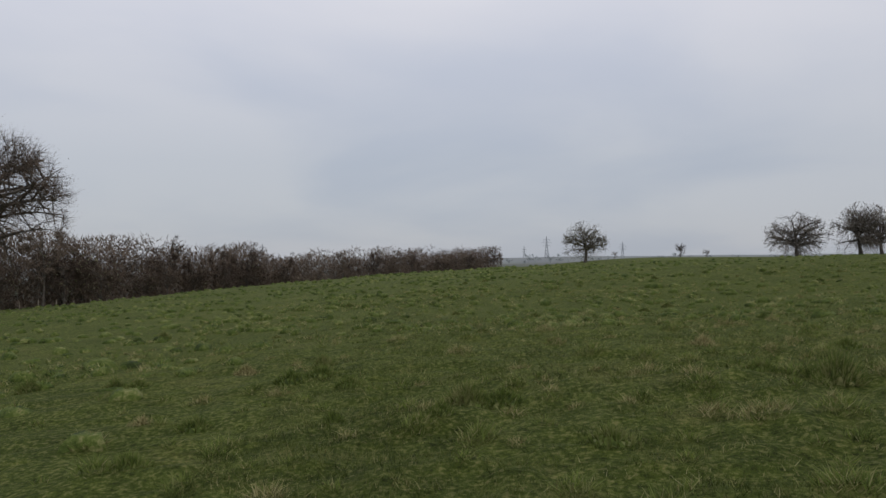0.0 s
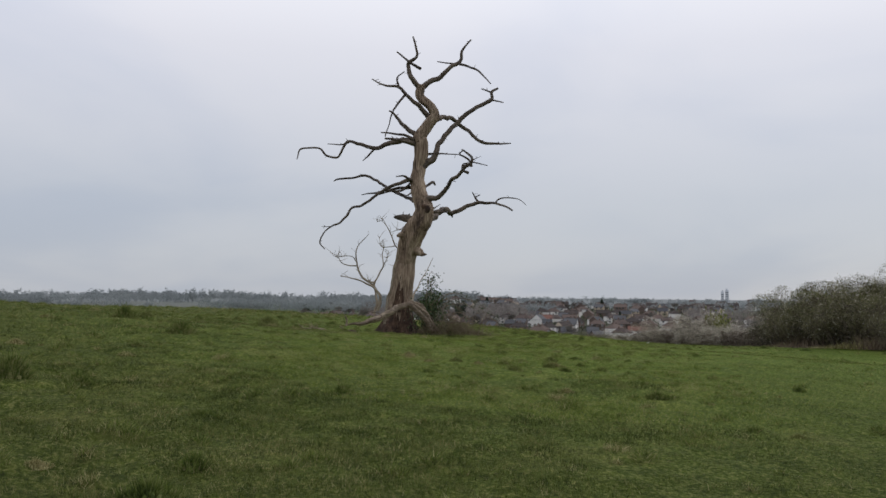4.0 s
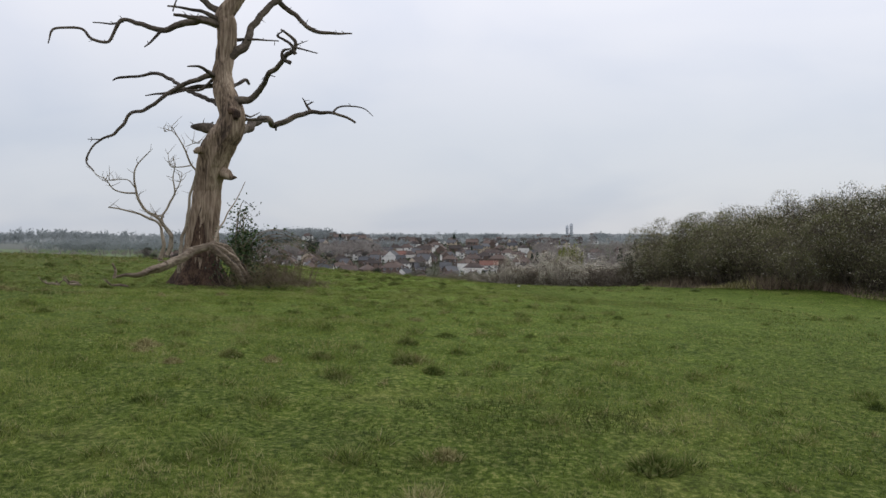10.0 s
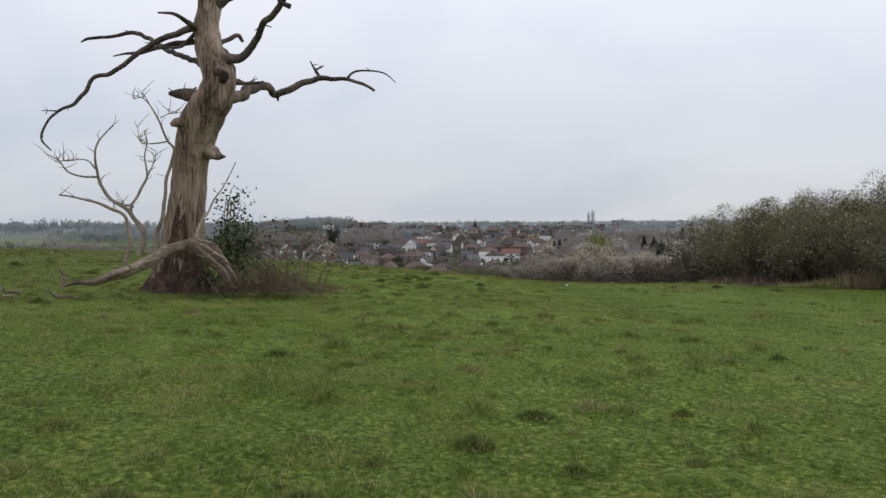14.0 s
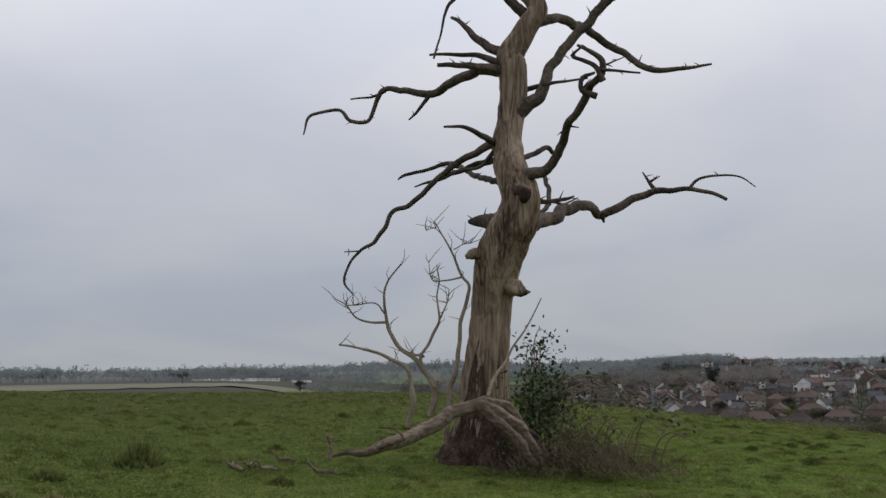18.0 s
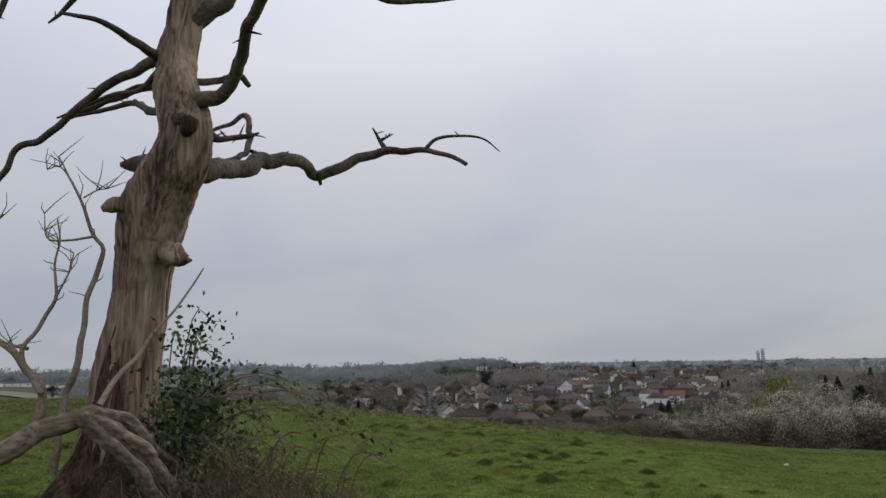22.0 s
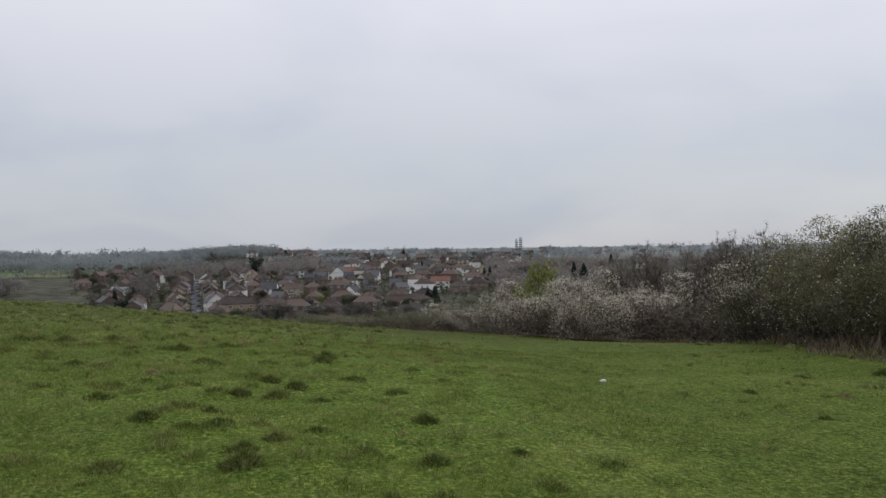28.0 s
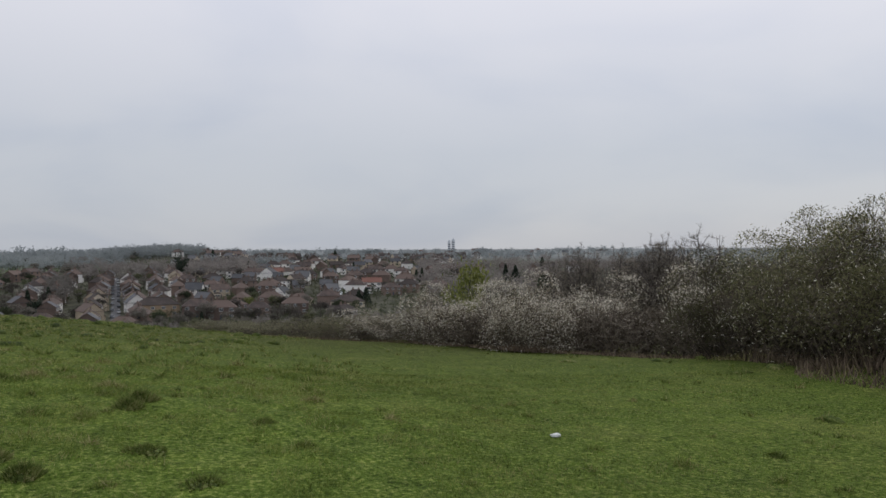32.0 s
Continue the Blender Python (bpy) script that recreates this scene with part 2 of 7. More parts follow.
M = {
    "meadow": material("sown_meadow", [(0.100, 0.135, 0.062), (0.118, 0.160, 0.070), (0.135, 0.172, 0.080)], 60.0, 6.0, 1.0),
    "stubble": material("pale_stubble_field", [(0.170, 0.160, 0.110), (0.205, 0.190, 0.132), (0.235, 0.220, 0.150)], 40.0, 5.0, 1.0),
    "turf": material("turf", [(0.050, 0.060, 0.016), (0.072, 0.105, 0.020), (0.090, 0.130, 0.026), (0.125, 0.130, 0.045)], 3.0, 0.16, 1.0, 1.0),
    "blade": material("grass_blade", [(0.031, 0.043, 0.009), (0.061, 0.082, 0.015), (0.092, 0.120, 0.023), (0.190, 0.186, 0.068)], 0.55, 0.09, 0.8, island=0.14, contrast=1.8, thin=0.3),
    "lush_blade": material("lush_grass_blade", [(0.078, 0.106, 0.019), (0.148, 0.196, 0.033), (0.200, 0.250, 0.050), (0.285, 0.288, 0.106)], 0.55, 0.09, 0.8, island=0.14, contrast=1.8, thin=0.3),
    "mound": material("grassy_mound", [(0.025, 0.038, 0.008), (0.057, 0.083, 0.015), (0.094, 0.123, 0.025), (0.202, 0.203, 0.077)], 0.35, 0.045, 1.0, 1.0, contrast=1.5, island=0.05),
    "rank": material("rank_grass_blade", [(0.050, 0.072, 0.014), (0.102, 0.142, 0.026), (0.152, 0.198, 0.041), (0.225, 0.236, 0.085)], 0.5, 0.08, 0.85, island=0.25, contrast=1.6, thin=0.3),
    "tussock": material("tussock_blade", [(0.058, 0.082, 0.017), (0.104, 0.146, 0.030), (0.155, 0.192, 0.046), (0.270, 0.260, 0.105)], 0.5, 0.06, 0.85, island=0.35, thin=0.3),
    "straw": material("dry_straw", [(0.160, 0.145, 0.055), (0.295, 0.262, 0.115), (0.410, 0.370, 0.185)], 0.6, 0.08, 0.9, island=0.4, thin=0.3),
    "bracken": material("dry_bracken", [(0.075, 0.056, 0.040), (0.145, 0.108, 0.074), (0.235, 0.180, 0.125)], 1.2, 0.12, 0.95, island=0.4),
    "dead_wood": material("barkless_dead_wood", [(0.050, 0.034, 0.024), (0.170, 0.120, 0.082), (0.270, 0.200, 0.140), (0.380, 0.300, 0.220)], 0.5, 0.045, 0.85, 1.0, (1, 1, 0.10), contrast=1.7),
    "limb": material("weathered_limb_wood", [(0.030, 0.024, 0.020), (0.072, 0.056, 0.045), (0.135, 0.106, 0.084)], 0.5, 0.06, 0.9, 0.45),
    "bough": material("weathered_bough_wood", [(0.042, 0.033, 0.026), (0.100, 0.078, 0.060), (0.185, 0.146, 0.112)], 0.5, 0.06, 0.9, 0.45, contrast=1.3),
    "log_wood": material("split_log_wood", [(0.050, 0.036, 0.026), (0.135, 0.100, 0.072), (0.225, 0.175, 0.130), (0.340, 0.275, 0.205)], 0.5, 0.04, 0.9, 1.0, (1, 0.16, 0.7), contrast=1.6),
    "rot": material("dark_rotten_wood", [(0.016, 0.011, 0.009), (0.055, 0.034, 0.024), (0.120, 0.075, 0.050)], 0.25, 0.03, 1.0, 1.0, (1, 1, 0.2), contrast=1.7),
    "pale_stem": material("pale_dead_stem", [(0.150, 0.118, 0.082), (0.260, 0.210, 0.152), (0.350, 0.295, 0.225)], 0.3, 0.03, 0.85, 0.6),
    "bramble_leaf": material("bramble_leaf", [(0.020, 0.036, 0.012), (0.042, 0.075, 0.022), (0.075, 0.115, 0.035)], 0.4, 0.05, 0.5, island=0.4),
    "bramble_stem": material("bramble_stem", [(0.065, 0.045, 0.030), (0.150, 0.112, 0.074), (0.260, 0.205, 0.140)], 0.3, 0.03, 0.85, island=0.3),
    "hedge_twig": material("hedge_twig", [(0.045, 0.035, 0.027), (0.090, 0.072, 0.054), (0.160, 0.134, 0.102)], 1.5, 0.15, 0.95, island=0.35, per_object=0.35),
    "hedge_leaf": material("hedge_leaf", [(0.085, 0.082, 0.042), (0.150, 0.146, 0.076), (0.250, 0.240, 0.145)], 1.2, 0.15, 0.85, island=0.3, per_object=0.45, thin=0.35),
    "hawthorn_leaf": material("hawthorn_leaf", [(0.060, 0.062, 0.026), (0.122, 0.124, 0.052), (0.220, 0.212, 0.105)], 1.2, 0.15, 0.85, island=0.35, per_object=0.35, thin=0.3),
    "blossom": material("blackthorn_blossom", [(0.400, 0.350, 0.265), (0.620, 0.560, 0.450), (0.840, 0.790, 0.680)], 1.2, 0.15, 0.8, island=0.5, thin=0.35),
    "bare_twig": material("bare_tree_twig", [(0.115, 0.098, 0.084), (0.185, 0.160, 0.135), (0.260, 0.225, 0.185)], 4.0, 0.5, 0.95, island=0.3, per_object=0.3),
    "bark": material("grey_bark", [(0.035, 0.030, 0.026), (0.075, 0.065, 0.055), (0.120, 0.105, 0.088)], 0.8, 0.1, 0.95, 0.5),
    "wood_twig": material("brown_wood_twig", [(0.052, 0.037, 0.027), (0.098, 0.071, 0.053), (0.152, 0.115, 0.086)], 6.0, 0.8, 0.95, island=0.3, per_object=0.4),
    "willow": material("willow_leaf", [(0.110, 0.125, 0.030), (0.190, 0.205, 0.055), (0.280, 0.290, 0.100)], 3.0, 0.4, 0.8, island=0.4, thin=0.35),
    "evergreen": material("evergreen_needle", [(0.014, 0.022, 0.015), (0.028, 0.042, 0.026), (0.048, 0.066, 0.040)], 3.0, 0.4, 0.9, island=0.4),
    "garden_tree": material("garden_tree_twig", [(0.075, 0.062, 0.052), (0.130, 0.112, 0.090), (0.185, 0.165, 0.130)], 6.0, 1.0, 0.95, island=0.4, per_object=0.6),
    "garden_grey": material("garden_tree_grey", [(0.085, 0.077, 0.068), (0.130, 0.120, 0.104), (0.180, 0.168, 0.142)], 4.0, 0.5, 1.0, 0, per_object=0.7, thin=0.5),
    "garden_green": material("garden_tree_green", [(0.045, 0.056, 0.034), (0.080, 0.092, 0.052), (0.130, 0.138, 0.078)], 4.0, 0.5, 1.0, 0, per_object=0.7, thin=0.5),
    "valley_twig": material("valley_tree_twig", [(0.105, 0.098, 0.088), (0.155, 0.144, 0.128), (0.205, 0.192, 0.168)], 9.0, 1.5, 1.0, thin=0.4),
    # leafless crowns lightened, and far crowns turned bluish, as haze put into the colour
    "paled_wood": material("haze_paled_wood_crown", [(0.190, 0.172, 0.160), (0.245, 0.224, 0.207), (0.300, 0.275, 0.250)], 25.0, 6.0, 1.0, thin=0.5),
    "hazed_wood": material("hazed_wood_crown", [(0.232, 0.256, 0.262), (0.280, 0.306, 0.308), (0.335, 0.358, 0.352)], 60.0, 9.0, 1.0, thin=0.5),
    "paper": material("white_paper", [(0.70, 0.70, 0.68), (0.82, 0.82, 0.80)], 0.1, 0.01, 0.7, 0.3),
    "steel": material("galvanised_steel", [(0.22, 0.24, 0.26), (0.30, 0.32, 0.34)], 3.0, 0.3, 0.6, metal=0.4),
    "post": material("weathered_fence_post", [(0.16, 0.13, 0.10), (0.28, 0.24, 0.19)], 0.4, 0.05, 0.9, 0.5),
    "asphalt": material("road_asphalt", [(0.085, 0.085, 0.088), (0.130, 0.130, 0.134)], 12.0, 1.5, 0.95, 0.3),
    "white_wall": material("white_render", [(0.68, 0.66, 0.62), (0.82, 0.80, 0.76)], 5.0, 0.5, 0.9, per_object=0.5),
    "cream_wall": material("cream_render", [(0.42, 0.35, 0.26), (0.58, 0.50, 0.39)], 5.0, 0.5, 0.9, per_object=0.5),
    "brick": material("red_brown_brick", [(0.135, 0.100, 0.084), (0.200, 0.148, 0.122)], 3.0, 0.3, 0.95, per_object=0.5),
    "buff_brick": material("buff_brick", [(0.26, 0.19, 0.125), (0.36, 0.27, 0.18)], 3.0, 0.3, 0.95, per_object=0.5),
    "brown_tile": material("brown_roof_tile", [(0.058, 0.048, 0.044), (0.098, 0.076, 0.068), (0.145, 0.108, 0.092)], 3.0, 0.35, 0.95, 0.5, per_object=0.6),
    "grey_tile": material("grey_slate", [(0.070, 0.072, 0.078), (0.115, 0.115, 0.120)], 3.0, 0.35, 0.8, 0.5, per_object=0.5),
    "red_tile": material("red_roof_tile", [(0.150, 0.075, 0.060), (0.210, 0.108, 0.085)], 3.0, 0.35, 0.95, 0.5, per_object=0.4),
    "pane": material("window_pane", [(0.045, 0.050, 0.056), (0.075, 0.082, 0.090)], 2.0, 0.5, 0.15, spec=0.6),
    "frame": material("white_window_frame", [(0.66, 0.66, 0.65), (0.76, 0.76, 0.75)], 2.0, 0.3, 0.5),
    "door": material("painted_door", [(0.06, 0.07, 0.09), (0.14, 0.09, 0.08)], 2.0, 0.3, 0.5, per_object=0.8),
    "car": material("car_paint", [(0.10, 0.11, 0.13), (0.35, 0.36, 0.38), (0.66, 0.67, 0.68)], 6.0, 2.0, 0.3, per_object=0.9),
    # concrete paled and blued: haze over the far tower block is in its colour
    "concrete": material("haze_paled_concrete", [(0.50, 0.53, 0.56), (0.62, 0.64, 0.66)], 8.0, 1.0, 0.9),
}


# ---- helpers for meshes ----
class Geo:
    """Gathers the faces of one mesh."""

    def __init__(self):
        self.v, self.f = [], []

    def poly(self, *points):
        n = len(self.v)
        self.v.extend(tuple(p) for p in points)
        self.f.append(tuple(range(n, n + len(points))))

    def box(self, x0, y0, z0, x1, y1, z1):
        n = len(self.v)
        self.v.extend((x, y, z) for z in (z0, z1) for y in (y0, y1) for x in (x0, x1))
        for a in ((0, 2, 3, 1), (4, 5, 7, 6), (0, 1, 5, 4), (2, 6, 7, 3), (0, 4, 6, 2), (1, 3, 7, 5)):
            self.f.append(tuple(n + i for i in a))

    def tube(self, points, radii, sides=6, lump=0.0, rng=random, close=True, flute=0.0):
        """A tapering stem along the points; lump: how uneven its surface is; flute: depth of ribs along it."""
        points = [Vector(p) for p in points]
        n0, last = len(self.v), len(points) - 1
        side = None
        for i, p in enumerate(points):
            way = (points[min(i + 1, last)] - points[max(i - 1, 0)])
            if way.length < 1e-6:
                way = Vector((0, 0, 1))
            way.normalize()
            if side is None:
                side = way.orthogonal().normalized()
            else:
                side = side - way * side.dot(way)
                side = side.normalized() if side.length > 1e-4 else way.orthogonal().normalized()
            other = way.cross(side)
            for k in range(sides):
                a = 2 * math.pi * k / sides
                r = radii[i]
                if lump:
                    r *= 1 + lump * min(1.0, radii[i] / 0.07) * (rng.random() - 0.5)
                if flute:
                    q = p + (side * math.cos(a) + other * math.sin(a)) * r
                    r *= 1 + flute * noise.noise((math.cos(a) * 2.6 + q.z * 0.22, math.sin(a) * 2.6, q.z * 0.55)) + 0.5 * flute * noise.noise((math.cos(a) * 7, math.sin(a) * 7, q.z * 0.9))
                self.v.append(tuple(p + (side * math.cos(a) + other * math.sin(a)) * r))
        for i in range(last):
            for k in range(sides):
                a, b = n0 + i * sides + k, n0 + i * sides + (k + 1) % sides
                self.f.append((a, b, b + sides, a + sides))
        if close:
            self.f.append(tuple(n0 + last * sides + k for k in range(sides)))

    def build(self, name, mat, parent=None, label="", smooth=False, kind=""):
        me = bpy.data.meshes.new(name)
        me.from_pydata(self.v, [], self.f)
        if smooth:
            me.polygons.foreach_set("use_smooth", np.ones(len(me.polygons), dtype=bool))
        me.materials.append(M[mat])
        me.update()
        ob = new(name, me)
        if parent is not None:
            ob.parent = parent
        return tagged(ob, label, kind=kind)


def thing(name, label, category, place=(0, 0, 0), turn=0.0, size=1.0, group="", kind=""):
    """An Empty at the base of a thing, which parents its parts."""
    ob = tagged(new(name), label, category, group, kind)
    ob.matrix_basis = pose(*place, 0, 0, turn)
    ob.scale = (size, size, size)
    return ob


def bulk(name, verts, mat, per=3):
    """One mesh of many separate triangles (or quads) from an array of shape (count, per, 3)."""
    count = len(verts)
    me = bpy.data.meshes.new(name)
    me.vertices.add(count * per)
    me.vertices.foreach_set("co", np.ascontiguousarray(verts, dtype=np.float32).ravel())
    me.loops.add(count * per)
    me.loops.foreach_set("vertex_index", np.arange(count * per, dtype=np.int32))
    me.polygons.add(count)
    me.polygons.foreach_set("loop_start", np.arange(0, count * per, per, dtype=np.int32))
    me.materials.append(M[mat])
    me.update(calc_edges=True)
    return me


def curve_through(points, step):
    """Points every step metres on a smooth curve through (x, y, z, radius) rows."""
    p = np.array(points, float)
    p = np.vstack([2 * p[0] - p[1], p, 2 * p[-1] - p[-2]])
    out = []
    for i in range(1, len(p) - 2):
        n = max(2, int(np.linalg.norm(p[i + 1, :3] - p[i, :3]) / step))
        for u in np.arange(n) / n:
            out.append(0.5 * (2 * p[i] + (p[i + 1] - p[i - 1]) * u + (2 * p[i - 1] - 5 * p[i] + 4 * p[i + 1] - p[i + 2]) * u * u
                              + (3 * p[i] - p[i - 1] - 3 * p[i + 1] + p[i + 2]) * u**3))
    out.append(p[-2])
    out = np.array(out)
    out[:, 3] = np.maximum(out[:, 3], 0.004)
    return out


def value_noise(x, y, seed=0):
    """Smooth noise from 0 to 1 over the plane, one cell a metre."""
    x, y = np.asarray(x, float), np.asarray(y, float)
    i, j = np.floor(x).astype(np.int64), np.floor(y).astype(np.int64)
    u, v = x - i, y - j
    u, v = u * u * (3 - 2 * u), v * v * (3 - 2 * v)

    def h(a, b):
        k = (a * 374761393 + b * 668265263 + seed * 974634777) & 0x7FFFFFFF
        k = ((k ^ (k >> 13)) * 1274126177) & 0x7FFFFFFF
        return ((k ^ (k >> 16)) & 0xFFFF) / 65535.0

    return (h(i, j) * (1 - u) + h(i + 1, j) * u) * (1 - v) + (h(i, j + 1) * (1 - u) + h(i + 1, j + 1) * u) * v


# ---- the land: one sheet from the hill pasture down to the town and out to the horizon ----
HILL = np.array([
    [0.54, 0.99, 0.97, -0.21, 0.18, -0.73, -2.64, -0.67],
    [0.92, 0.95, 1.64, -0.04, 0.49, 1.20, 1.17, 2.06],
    [0.61, -0.60, 0.73, -0.59, 0.43, 0.44, 0.04, 0.94],
    [1.72, 0.31, 2.24, 1.24, 1.52, 1.07, 0.18, 0.71],
    [2.17, -0.89, 0.66, 1.08, 0.76, 1.18, 1.06, 1.25],
    [-0.04, -0.71, 1.32, 1.14, 0.01, 0.17, 0.98, 1.10],
    [-1.17, 1.45, 0.98, 1.03, 1.56, 0.71, 1.34, 0.90],
    [-2.24, -0.49, -2.63, -1.26, 0.89, 0.27, 0.73, 0.47],
    [-2.26, -1.85, -2.61, -1.63, -0.52, -0.45, 0.02, 0.09],
])
HILL_BASE = (-5.32, -0.20, 0.58)
HILL_X, HILL_Y = -60 + 27.5 * np.arange(9), -60 + 29.0 * np.arange(8)
# smaller swells of the pasture, ten metres apart
SWELL = np.array([
    [-0.00, -0.08, -0.39, -0.76, -0.52, -0.10, -0.00],
    [-0.01, -0.13, -0.15, 0.83, 0.69, -0.00, -0.03],
    [-0.08, 0.15, -0.17, -0.58, -0.28, -0.81, -0.20],
    [-0.70, -0.14, 0.92, -0.41, 1.26, -0.06, -0.02],
    [0.17, -0.62, 0.43, -0.74, -0.08, 0.05, 0.09],
    [2.17, 0.29, -0.41, 0.56, -0.27, 0.07, -0.03],
    [-0.57, -0.47, 0.23, 0.24, 0.22, -0.11, -0.13],
    [-0.12, 0.69, -0.18, -0.40, -0.01, -0.11, -0.09],
    [0.00, -0.37, -0.21, 0.57, 0.28, 0.04, -0.32],
    [-0.04, -0.18, -0.21, -0.42, -0.20, -0.03, -0.53],
])
SWELL_X, SWELL_Y = -5 + 10.0 * np.arange(10), -30 + 10.0 * np.arange(7)
VIEW_X, VIEW_Y = 36.0, -6.0


def smoothstep(a, b, x):
    u = np.clip((x - a) / (b - a), 0, 1)
    return u * u * (3 - 2 * u)


def land(x, y):
    """Height of the bare ground, without the small relief of the turf."""
    x, y = np.asarray(x, float), np.asarray(y, float)
    gx = np.exp(-((x[..., None] - HILL_X) ** 2) / 1800.0)
    gy = np.exp(-((y[..., None] - HILL_Y) ** 2) / 1800.0)
    near = HILL_BASE[0] + HILL_BASE[1] * x / 100 + HILL_BASE[2] * y / 100 + np.einsum("...i,ij,...j->...", gx, HILL, gy)
    sx = np.exp(-((x[..., None] - SWELL_X) ** 2) / 162.0)
    sy = np.exp(-((y[..., None] - SWELL_Y) ** 2) / 162.0)
    near = near + np.einsum("...i,ij,...j->...", sx, SWELL, sy)
    d, az = np.hypot(x - VIEW_X, y - VIEW_Y), np.degrees(np.arctan2(x - VIEW_X, y - VIEW_Y))
    east = np.interp(d, [0, 110, 150, 250, 354, 451, 600, 766, 1017, 1417, 2046, 2903, 5246, 9000], [-2, -11, -15.5, -25, -30.3, -24.7, -17.5, -12.7, -8.4, -5, -1.8, 4.2, 10, 16])
    north = np.interp(d, [0, 120, 220, 331, 560, 1017, 1817, 5246, 9000], [1, 0.6, 1.2, -2.2, -8, -5.8, -3, 4, 6])
    west = np.interp(d, [0, 100, 170, 300, 700, 1600, 3000, 9000], [-1, -4, -6, -13, -16, -14, -8, 6])
    beyond = np.interp(d, [0, 100, 124, 164, 214, 300, 400, 560, 1017, 1817, 5246], [0, -1.0, -1.6, -2.8, -4.0, -5.2, -5.6, -6.5, -5, -3, 4])
    turned = smoothstep(25, 36, az)
    north = north * (1 - turned) + beyond * turned
    to_east = smoothstep(56, 76, az) * (1 - smoothstep(150, 175, az))
    to_west = np.where(az < 6, smoothstep(6, -24, az), 0) * (az > -120)
    east = east + 9 * np.exp(-(((az - 91) / 6.0) ** 2) - ((d - 931) / 190.0) ** 2)
    far = east * to_east + (1 - to_east) * (west * to_west + north * (1 - to_west))
    far = far + (value_noise(x / 170, y / 170, 5) - 0.5) * np.clip(d / 150, 0, 6) + (value_noise(az / 5 + 40, d / 900, 15) - 0.5) * np.clip((d - 850) / 90, 0, 8)
    w = smoothstep(72, 135, np.hypot(x - 38, y - 22))
    return near * (1 - w) + far * w


def drawn_in(d):
    """A distance on the plan of the valley, in metres on the ground."""
    return d if d < 240 else 240 + (d - 240) / 1.75


def smooth_turf(x, y):
    """1 where the sward is short and even, along the trodden way, 0 in the tussocky pasture."""
    edge = np.interp(x, [0, 12, 20, 30, 40, 60], [-3.5, -3.0, -4.5, -6.5, -7.5, -9.0])
    return smoothstep(0.8, -2.5, y - edge + 1.6 * (value_noise(x / 4, y / 4, 3) - 0.5))


CELL = 0.50


def hash01(i, j, k):
    """A number from 0 to 1 for each cell of the plane."""
    a = (i * 374761393 + j * 668265263 + k * 974634777) & 0x7FFFFFFF
    a = ((a ^ (a >> 13)) * 1274126177) & 0x7FFFFFFF
    return ((a ^ (a >> 16)) & 0xFFFF) / 65535.0


def hummock_in(i, j):
    """Centre, radius and height of the tuft of rank grass that may stand in each cell; radius 0 where none does."""
    cx, cy = (i + hash01(i, j, 1)) * CELL, (j + hash01(i, j, 2)) * CELL
    often = 0.26 + 0.52 * smoothstep(0.30, 0.66, value_noise(cx / 4.0, cy / 4.0, 6))
    often = (often + 0.14 * smoothstep(34, 42, cx) * smoothstep(-9, -3, cy)) * (1 - 0.80 * smooth_turf(cx, cy))
    r = 0.055 + 0.105 * hash01(i, j, 3) ** 2.6
    r = np.where(hash01(i, j, 4) < often, r, 0.0)
    brow = smoothstep(34, 42, cx) * smoothstep(-9, -3, cy)
    r = r * (1 + 0.12 * brow) * (1 + 0.22 * smoothstep(24, 14, cx) * smoothstep(-4, 6, cy))
    return cx, cy, r, r * (0.32 + 0.12 * smoothstep(24, 14, cx) + 0.34 * hash01(i, j, 5))


def clumps(x, y):
    """How far the tufts of rank grass stand above the grazed turf, in metres."""
    x, y = np.asarray(x, float), np.asarray(y, float)
    i0, j0 = np.floor(x / CELL).astype(np.int64), np.floor(y / CELL).astype(np.int64)
    wob = 0.75 + 0.5 * value_noise(x / 0.11, y / 0.11, 8)
    best = np.zeros_like(x)
    for di in (-1, 0, 1):
        for dj in (-1, 0, 1):
            cx, cy, r, h = hummock_in(i0 + di, j0 + dj)
            u = ((x - cx) ** 2 + (y - cy) ** 2) / np.maximum(r * wob, 1e-3) ** 2
            best = np.maximum(best, h * np.sqrt(np.clip(1 - u, 0, 1)))
    return best


def relief(x, y):
    rough = 1 - 0.6 * smooth_turf(x, y)
    small = 0.05 * value_noise(x / 0.9, y / 0.9, 2) + 0.045 * value_noise(x / 0.24, y / 0.24, 22)
    small = small * (1 + 1.1 * smoothstep(0, 5, y) * smoothstep(33, 24, x))
    return 0.25 * clumps(x, y) + rough * small - 0.05 + 0.14 * (value_noise(x / 6, y / 6, 4) - 0.5)


def surface(x, y):
    x, y = np.asarray(x, float), np.asarray(y, float)
    near = 1 - smoothstep(70, 120, np.hypot(x - 36, y - 5))
    return land(x, y) + near * relief(x, y)


def at(x, y):
    return float(surface(np.array([x]), np.array([y]))[0])


def spread_steps(lo, hi, step, reach):
    inner = list(np.arange(lo, hi + step, step))
    low, high, s = [], [], step
    while inner[-1] + sum(high) < reach:
        s *= 1.12
        high.append(s)
    up = list(inner[-1] + np.cumsum(high))
    down = list(inner[0] - np.cumsum(high))[::-1]
    return np.array(down + inner + up)


